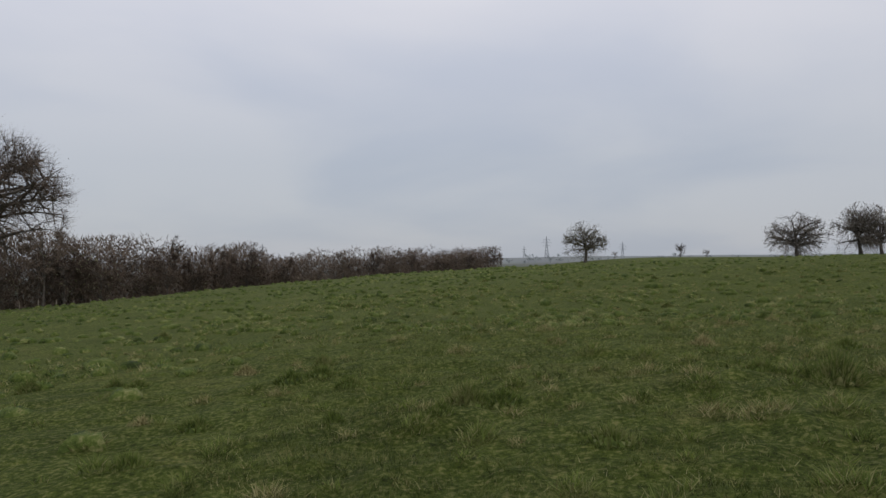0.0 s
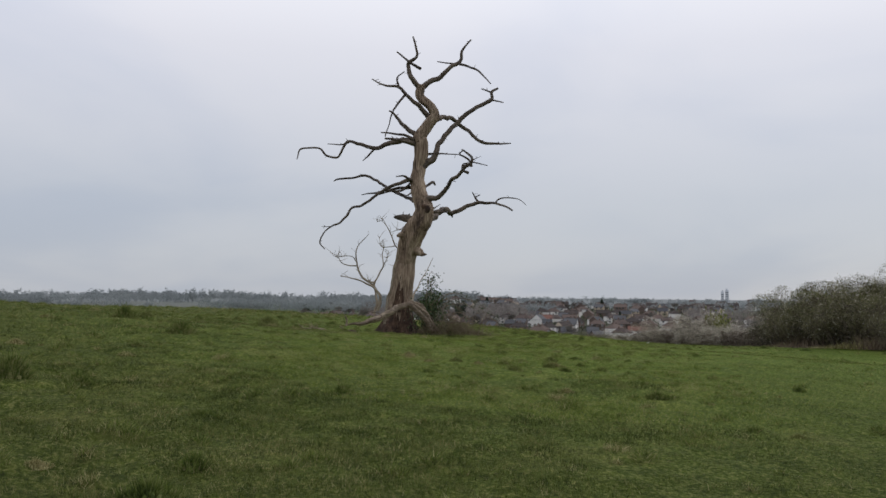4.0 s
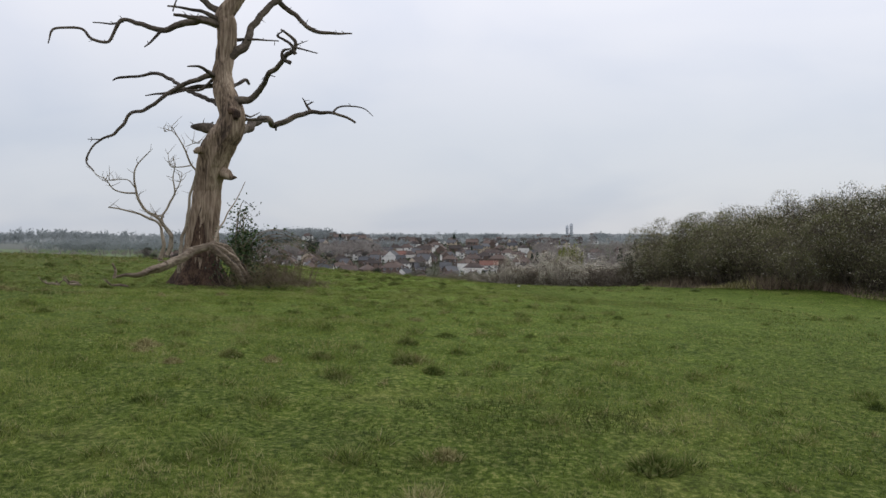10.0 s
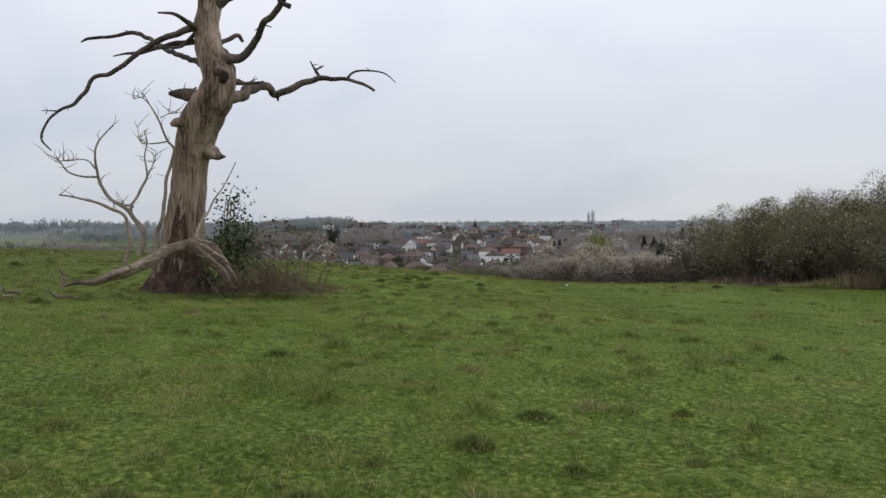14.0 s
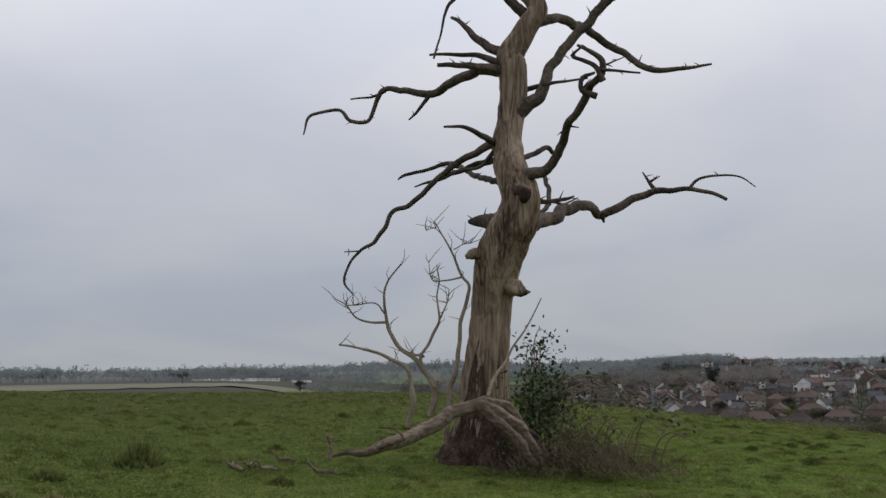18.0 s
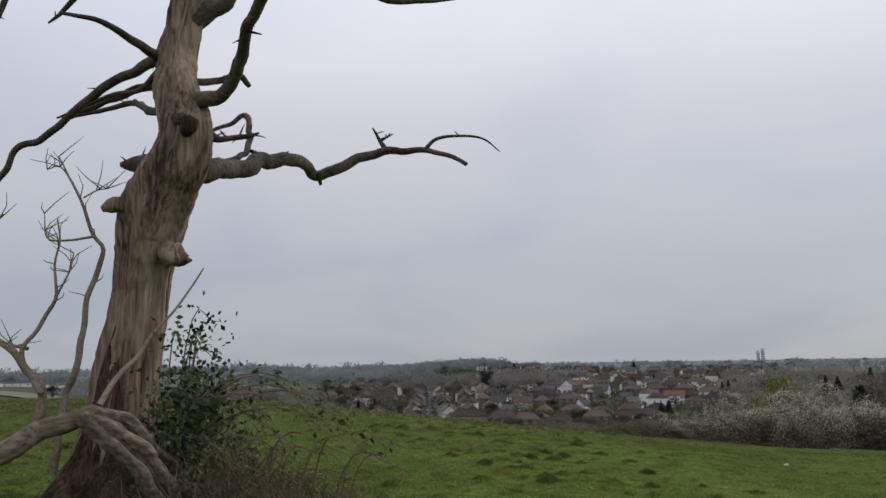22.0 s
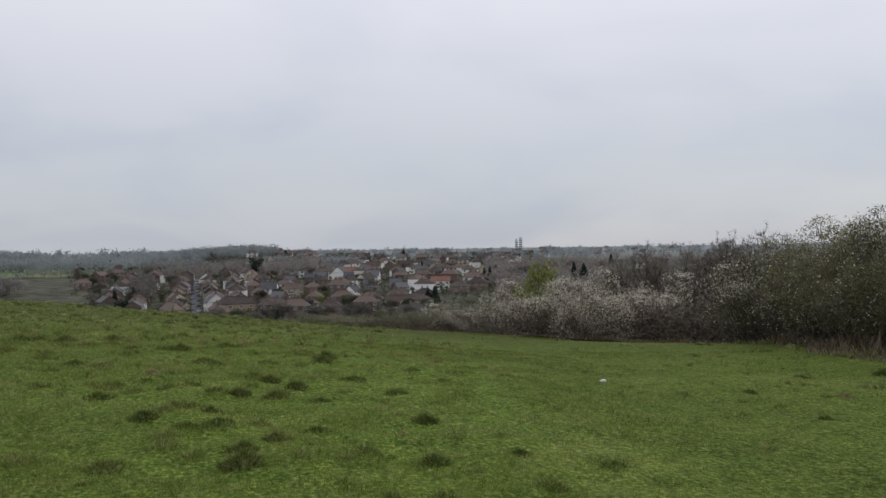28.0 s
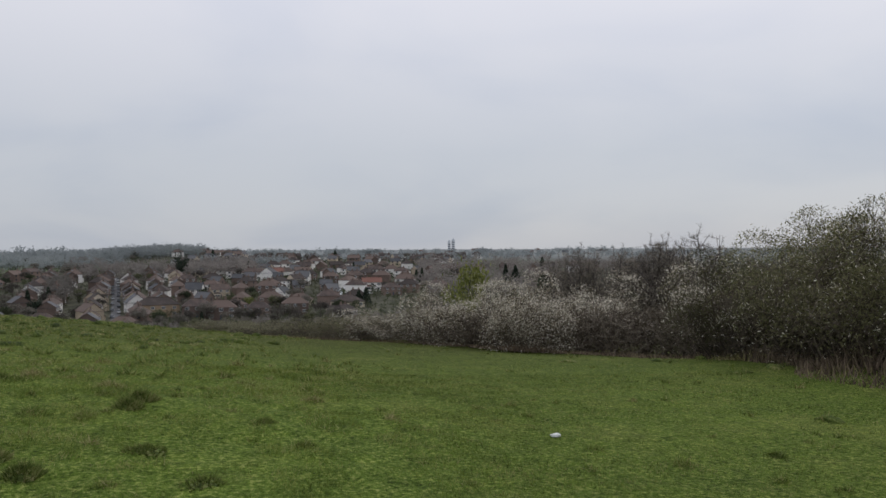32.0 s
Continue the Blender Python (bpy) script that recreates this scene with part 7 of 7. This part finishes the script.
def tufts(label, x0, x1, y0, y1, density, width, seed, skip=None, lift=1.0):
    """Clumps of ranker, darker grass, arching outwards, dead and pale on some."""
    rng = np.random.default_rng(seed)
    i, j = np.meshgrid(np.arange(int(x0 / CELL), int(x1 / CELL)), np.arange(int(y0 / CELL), int(y1 / CELL)))
    cx, cy, r, h = (v.ravel() for v in hummock_in(i, j))
    keep = r > 0
    if skip is not None:
        keep &= ~((cx > skip[0]) & (cx < skip[1]) & (cy > skip[2]) & (cy < skip[3]))
    cx, cy, r, h = cx[keep], cy[keep], r[keep], h[keep]
    dead = rng.random(len(r)) < 0.10 + 0.25 * smoothstep(2, 7, cy) * smoothstep(26, 18, cx) + 0.10 * smoothstep(36, 46, cx) * smoothstep(-7, 0, cy)
    many = (18 + density * r * r).astype(int)
    which = np.repeat(np.arange(len(r)), many)
    n = len(which)
    u, a = rng.uniform(0, 1, n) ** 0.6, rng.uniform(0, 6.283, n)
    wob = 0.75 + 0.5 * value_noise(np.cos(a) * 1.6 + which * 3.7, np.sin(a) * 1.6, 9)
    x, y = cx[which] + np.cos(a) * u * r[which] * wob, cy[which] + np.sin(a) * u * r[which] * wob
    tall = lift * (0.036 + 0.26 * r[which]) * rng.uniform(0.5, 1.35, n) * (1.1 - 0.45 * u)
    up = h[which] * (0.55 * np.sqrt(np.clip(1 - u * u, 0, 1)) - 0.2)
    spread = np.c_[np.cos(a), np.sin(a)] * (u * rng.uniform(0.2, 1.2, n))[:, None]
    pale = rng.random(n) < np.where(dead[which], 0.70, 0.10)
    fresh = ~pale & (rng.random(n) < 0.22)
    dark = ~pale & ~fresh
    for pick, name, word, mat in ((dark, "rank_grass", "ranker dark green ", "rank"), (fresh, "fresh_grass", "lighter green ", "lush_blade"), (pale, "dead_grass", "pale dead ", "straw")):
        blades(name, word + label, mat, x[pick], y[pick], tall[pick], width, seed + 1, 0.8, up[pick], spread[pick])


def hummock_fields(*box):
    i, j = np.meshgrid(np.arange(int(box[0] / CELL), int(box[1] / CELL)), np.arange(int(box[2] / CELL), int(box[3] / CELL)))
    cx, cy, r, h = (v.ravel() for v in hummock_in(i, j))
    return cx[r > 0], cy[r > 0], r[r > 0], h[r > 0]


def mounds(label, cx, cy, r, h, around, rows, seed, mat="mound"):
    """Low tufted mounds of old grass, bulging over their feet, each a small uneven dome."""
    rng = np.random.default_rng(seed)
    n, k = len(cx), len(rows)
    z0 = surface(cx, cy) - 0.25 * h
    a = np.linspace(0, 2 * math.pi, around, endpoint=False)
    longer, turn = rng.uniform(0.8, 1.3, n), rng.uniform(0, 6.283, n)
    wob = 1 + 0.26 * rng.normal(size=(n, 1, around)).clip(-1.4, 1.4)
    verts = np.zeros((n, k * around + 1, 3))
    for q, (out, up) in enumerate(rows):
        rad = r[:, None] * out * wob[:, 0] * (1 + 0.10 * rng.normal(size=(n, around)))
        u, v = rad * np.cos(a) * longer[:, None], rad * np.sin(a) / longer[:, None]
        c, s = np.cos(turn)[:, None], np.sin(turn)[:, None]
        verts[:, q * around:(q + 1) * around, 0] = cx[:, None] + u * c - v * s
        verts[:, q * around:(q + 1) * around, 1] = cy[:, None] + u * s + v * c
        verts[:, q * around:(q + 1) * around, 2] = (z0 + h * up)[:, None] + (h[:, None] * 0.12 * rng.normal(size=(n, around)) if up > 0 else 0)
    verts[:, -1] = np.c_[cx, cy, z0 + h * rng.uniform(0.95, 1.15, n)]
    tri = []
    for q in range(k - 1):
        for m in range(around):
            p, o = q * around + m, q * around + (m + 1) % around
            tri += [(p, o, o + around), (p, o + around, p + around)]
    top = (k - 1) * around
    tri += [(top + m, top + (m + 1) % around, k * around) for m in range(around)]
    faces = (np.array(tri)[None] + (np.arange(n) * (k * around + 1))[:, None, None]).reshape(-1, 3)
    me = bpy.data.meshes.new("grass_mounds")
    me.vertices.add(n * (k * around + 1))
    me.vertices.foreach_set("co", verts.astype(np.float32).ravel())
    me.loops.add(faces.size)
    me.loops.foreach_set("vertex_index", faces.ravel().astype(np.int32))
    me.polygons.add(len(faces))
    me.polygons.foreach_set("loop_start", np.arange(0, faces.size, 3, dtype=np.int32))
    me.polygons.foreach_set("use_smooth", np.ones(len(faces), dtype=bool))
    me.materials.append(M[mat])
    me.update(calc_edges=True)
    tagged(new("grass_mounds", me), label, "grass", kind="stuff")


NEAR = (0, 48, -13, 15)
mx, my, mr, mh = hummock_fields(-26, 76, -25, 62)
far_ones = (mr > 0.105) & ~((mx > 2) & (mx < 52) & (my > -13) & (my < 16))
mounds("tufted mounds of old grass towards the brow", mx[far_ones], my[far_ones], mr[far_ones] * 1.1, mh[far_ones] * 1.1, 7, [(1.0, -0.5), (1.0, 0.35), (0.62, 0.88)], 122)
# the sward beside the trodden line, thickest where one walks past it
sr = np.random.default_rng(101)
sx_ = sr.uniform(3, 50, 1150000)
off = np.where(sr.random(len(sx_)) < 0.78, sr.normal(size=len(sx_)) * 3.9 + 1.6, sr.uniform(-9, 15, len(sx_)))
close = np.abs(off - 1.5) < 6.5
turf("grass of the grazed pasture", sx_[close], way_side(sx_[close]) + off[close], 0.044, 0.0034, 104)
turf("grass a little way off the path", sx_[~close], way_side(sx_[~close]) + off[~close], 0.048, 0.0050, 105)
turf("grass on the slope below the ridge", *strewn((1, 22, 2.5, 24), 70000, 102, NEAR), 0.050, 0.0070, 106)
turf("grass out to the brow of the hill", *strewn((0, 74, -25, 42), 150000, 103, NEAR), 0.052, 0.0105, 107)
tufts("grass in tufts on the pasture", *NEAR, 10500, 0.0034, 111)
tufts("grass in tufts towards the brow", -4, 72, -24, 40, 1700, 0.0075, 112, NEAR, 1.5)


def tussock(label, seed, mat, blades, spread, high, group):
    """A mounded tuft: a low lumpy cushion thick with short arching blades."""
    rng = np.random.default_rng(seed)
    cushion, rings, around = [], 5, 14
    for i in range(rings + 1):
        for k in range(around):
            a, u = 2 * math.pi * k / around, i / rings
            r = spread * 0.52 * u * (1 + 0.28 * noise.noise((math.cos(a) * 1.7 + seed, math.sin(a) * 1.7, u * 2)))
            z = high * 0.42 * (1 - u**2.2) * (1 + 0.45 * noise.noise((math.cos(a) * 2.2, math.sin(a) * 2.2 + seed, u * 3))) - 0.05 * u
            cushion.append((r * math.cos(a), r * math.sin(a), z))
    cushion = np.array(cushion).reshape(rings + 1, around, 3)
    tri = []
    for i in range(rings):
        for k in range(around):
            k2 = (k + 1) % around
            tri.append((cushion[i, k], cushion[i + 1, k], cushion[i + 1, k2]))
            tri.append((cushion[i, k], cushion[i + 1, k2], cushion[i, k2]))
    u = np.sqrt(rng.uniform(0, 1, blades))
    a = rng.uniform(0, 6.283, blades)
    row, col = u * rings, a / 6.283 * around
    base = cushion[np.clip(row.astype(int), 0, rings), col.astype(int) % around] * 0.95
    out = np.c_[np.cos(a), np.sin(a), np.zeros(blades)] * (0.3 + 0.9 * u)[:, None] + rng.normal(size=(blades, 3)) * 0.35
    way = out + np.array([0, 0, 0.9])
    way *= (high * rng.uniform(0.28, 0.80, blades) / np.linalg.norm(way, axis=1))[:, None]
    side = np.cross(way, rng.normal(size=(blades, 3)))
    side *= (0.0042 / np.linalg.norm(side, axis=1))[:, None]
    tips = np.stack([base - side, base + side, base + way], 1)
    me = bulk("grass_tussock", np.concatenate([np.array(tri), tips]), mat)
    return tagged(new("grass_tussock", me), label, "tussock", group)


TUS = "grass tussocks in the pasture"
tuss = [
    tussock("dark green grass tussock", 1, "tussock", 1300, 0.40, 0.125, TUS),
    tussock("low spreading pale green grass tussock", 2, "rank", 1300, 0.46, 0.085, TUS),
    tussock("pale straw-coloured tussock of dead grass", 3, "straw", 800, 0.36, 0.085, TUS),
    tussock("small green grass clump", 4, "rank", 700, 0.28, 0.075, TUS),
]
tuss_used = set()


def put_tussock(kind, x, y, size, turn):
    if kind in tuss_used:
        return again(tuss[kind], x, y, turn, size)
    tuss_used.add(kind)
    return place(tuss[kind], x, y, turn, size)


NEAR_START = [(0, 4.8, 6.6, 0.6),
    (1, 5.1, 6.6, 0.6),
    (0, 8.0, 7.0, 0.83),
    (2, 7.8, 10.1, 0.69),
    (1, 2.9, 8.8, 0.6),
    (1, 3.2, 9.0, 0.6),
    (1, 3.6, 8.5, 0.6),
    (1, 2.4, 7.1, 0.6),
    (2, 1.8, 7.4, 0.6),
    (1, 0.6, 10.3, 0.63),
    (1, 7.5, 7.4, 0.6),
    (1, 5.7, 5.1, 0.6),
    (0, 2.9, 10.9, 0.6),
    (0, -3.1, 21.1, 0.64),
    (2, 1.8, 11.0, 0.68),
    (3, 3.7, 6.6, 0.6),
    (3, 4.6, 6.1, 0.67),
    (1, 2.5, 5.4, 0.6),
    (1, 9.0, 8.9, 0.6)]
BELOW_RIDGE = [
    (0, 13.0, 8.2, 0.86),
    (0, 12.4, 6.7, 0.80),
    (0, 13.6, 7.3, 0.86),
    (1, 10.6, 4.7, 0.75),
    (2, 10.6, 5.1, 0.75),
    (2, 11.2, 1.9, 0.72),
    (0, 25.1, 4.5, 1.08),
    (0, 32.9, 4.3, 1.15),
    (0, 18.0, 4.3, 0.91),
    (0, 17.9, 7.0, 0.94),
    (1, 17.3, 7.6, 0.94),
    (3, 18.0, 3.5, 0.89),
    (3, 14.7, 1.1, 0.80),
    (0, 22.1, 13.6, 1.14),
    (0, 21.9, 12.0, 1.11),
    (0, 21.2, 17.6, 1.15),
    (0, 21.5, 16.2, 1.15),
]
TOWARDS_THE_BROW = [
    (0, 23.7, 17.0, 1.15),
    (0, 26.3, 27.7, 1.15),
    (1, 22.7, 11.5, 1.11),
    (2, 19.6, 7.6, 1.00),
    (3, 15.4, 6.7, 0.89),
    (1, 12.3, 5.5, 0.80),
    (0, 27.2, 6.5, 1.15),
    (2, 21.8, 6.8, 1.03),
    (3, 13.9, 3.0, 0.77),
    (1, 13.7, 1.1, 0.77),
    (3, 18.8, 0.4, 0.91),
    (1, 11.5, 6.8, 0.80),
    (2, 19.1, 9.5, 1.00),
    (0, 17.6, 12.2, 1.03),
    (0, 26.3, 12.9, 1.15),
    (1, 25.7, 11.2, 1.15),
]
BEFORE_THE_OAK = [
    (0, 25.2, 4.5, 1.05),
    (0, 28.1, 6.7, 1.14),
    (0, 22.1, 4.3, 0.97),
    (1, 16.7, 1.6, 0.80),
    (2, 14.7, 1.1, 0.75),
    (0, 17.9, 3.4, 0.86),
    (0, 18.0, 4.3, 0.86),
    (2, 14.4, 2.2, 0.75),
    (3, 18.9, 0.4, 0.86),
    (3, 21.4, -0.7, 0.91),
    (2, 19.9, -2.7, 0.89),
    (0, 19.5, -3.9, 0.89),
    (2, 29.9, 3.0, 1.15),
    (0, 31.0, 4.1, 1.15),
    (2, 23.9, -0.3, 1.00),
    (3, 20.8, -6.5, 0.94),
    (1, 19.5, 1.9, 0.89),
    (3, 26.5, 1.4, 1.05),
    (2, 21.4, 6.0, 0.97),
]
BY_THE_WAY = [
    (0, 23.4, -1.2, 0.69),
    (2, 23.2, -1.6, 0.69),
    (0, 23.3, -2.1, 0.69),
    (0, 24.1, -3.1, 0.72),
    (1, 24.8, -3.7, 0.75),
    (3, 23.7, -3.6, 0.72),
    (0, 22.9, -2.9, 0.69),
    (0, 22.5, -3.1, 0.66),
    (3, 23.9, -2.5, 0.72),
    (2, 31.4, -0.5, 0.91),
    (0, 32.4, 1.9, 0.94),
    (2, 30.4, 0.5, 0.89),
    (3, 27.4, -1.8, 0.80),
    (3, 26.8, -2.5, 0.77),
    (1, 24.7, -0.6, 0.75),
    (3, 23.8, -4.4, 0.72),
    (3, 24.8, -4.8, 0.75),
    (3, 26.9, -6.9, 0.83),
    (2, 22.9, -0.7, 0.69),
    (2, 23.6, -0.3, 0.69),
    (0, 22.2, -2.2, 0.66),
]
ROUND_THE_OAK = [
    (0, 40.1, 7.0, 1.05),
    (0, 36.2, 4.0, 0.91),
    (1, 38.0, 7.1, 1.00),
    (0, 43.4, 5.9, 1.11),
    (1, 41.4, 3.4, 1.05),
    (0, 40.8, 10.8, 1.14),
    (2, 38.4, 4.0, 0.97),
    (1, 43.5, 0.8, 1.08),
    (1, 47.7, -1.5, 1.15),
    (2, 39.5, -2.8, 0.94),
    (1, 39.4, -4.0, 0.94),
    (0, 46.1, -6.4, 1.14),
    (3, 41.5, -4.7, 1.00),
    (1, 42.5, -3.5, 1.03),
    (0, 39.3, -5.0, 0.94),
]
LATE_WALK = [
    (1, 45.0, -2.8, 0.89),
    (0, 41.1, -4.1, 0.77),
    (1, 40.7, -4.5, 0.75),
    (2, 44.0, -3.9, 0.86),
    (0, 43.6, -5.4, 0.83),
    (0, 45.7, -6.3, 0.89),
    (0, 43.1, -5.7, 0.83),
    (1, 42.2, -5.9, 0.80),
    (1, 43.6, -6.5, 0.83),
    (0, 39.8, -5.0, 0.75),
    (0, 40.2, -5.3, 0.75),
    (0, 40.8, -6.8, 0.77),
    (0, 39.2, -6.5, 0.72),
    (3, 39.4, -7.3, 0.75),
    (1, 40.5, -5.7, 0.75),
    (0, 48.1, -2.9, 0.97),
    (0, 46.7, -4.1, 0.91),
    (1, 47.7, -4.8, 0.94),
    (0, 42.5, -5.0, 0.80),
    (0, 42.4, -5.4, 0.80),
]
LOWER_SIDE = [
    (1, 45.3, -4.5, 0.89),
    (1, 42.7, -6.9, 0.83),
    (3, 44.9, -7.6, 0.89),
    (3, 40.9, -11.7, 0.83),
    (0, 44.2, -15.7, 0.97),
    (2, 42.4, -13.3, 0.89),
    (3, 42.9, -12.1, 0.89),
    (0, 47.7, -2.2, 0.97),
    (1, 40.9, -4.8, 0.77),
    (2, 44.9, -3.2, 0.89),
]
ox_, oy_, or_, oh_ = hummock_fields(-40, 112, -25, 100)
out_there = (or_ > 0.165) & ~((ox_ > -26) & (ox_ < 76) & (oy_ > -25) & (oy_ < 62))
mounds("tufted mounds of old grass far along the ridge", ox_[out_there], oy_[out_there], or_[out_there] * 1.3, oh_[out_there] * 1.3, 6, [(1.0, -0.5), (0.8, 0.6)], 124)
tr = random.Random(19)
for group_rows in (NEAR_START, BELOW_RIDGE, TOWARDS_THE_BROW, BEFORE_THE_OAK, BY_THE_WAY, ROUND_THE_OAK, LATE_WALK, LOWER_SIDE):
    high_up = group_rows in (BELOW_RIDGE, TOWARDS_THE_BROW, NEAR_START)
    for kind, x, y, size in group_rows:
        ob = put_tussock(kind, x, y, size * (1.45 if high_up else 0.95), tr.uniform(0, 360))
        ob.scale.z *= 1.9 if high_up else 1.2
rough = 0
while rough < 95:
    x, y = tr.uniform(-3, 34), 3 + 44 * tr.random() ** 1.25
    if value_noise(np.array([x / 4]), np.array([y / 4]), 78)[0] < 0.35:
        continue
    rough += 1
    ob = put_tussock(tr.choice([0, 0, 0, 2, 1, 3]), x, y, tr.uniform(0.6, 1.05), tr.uniform(0, 360))
    ob.scale.z *= tr.uniform(1.1, 1.9)
count = 0
while count < 8:
    x, y = tr.uniform(3, 66), tr.uniform(-20, 40)
    if float(smooth_turf(np.array([x]), np.array([y]))[0]) > 0.5 and tr.random() < 0.85:
        continue
    if value_noise(np.array([x / 7]), np.array([y / 7]), 77)[0] < 0.42:
        continue
    count += 1
    put_tussock(tr.choice([0, 3, 3, 3, 3, 1, 2]), x, y, tr.uniform(0.4, 0.85), tr.uniform(0, 360))

# a scrap of white litter lying on the grass
lit = bmesh.new()
bmesh.ops.create_icosphere(lit, subdivisions=3, radius=0.055)
for v in lit.verts:
    k = 1 + 0.5 * noise.noise(v.co * 14) + 0.3 * noise.noise(v.co * 37)
    v.co = Vector((v.co.x * 0.95 * k, v.co.y * 0.6 * k, v.co.z * 0.42 * k))
lit_mesh = bpy.data.meshes.new("litter")
lit.to_mesh(lit_mesh)
lit.free()
lit_mesh.materials.append(M["paper"])
litter = tagged(new("litter", lit_mesh), "crumpled scrap of white paper lying on the grass", "litter")
litter.matrix_basis = pose(44.16, -10.43, at(44.16, -10.43) + 0.02, 0, 0, 65)
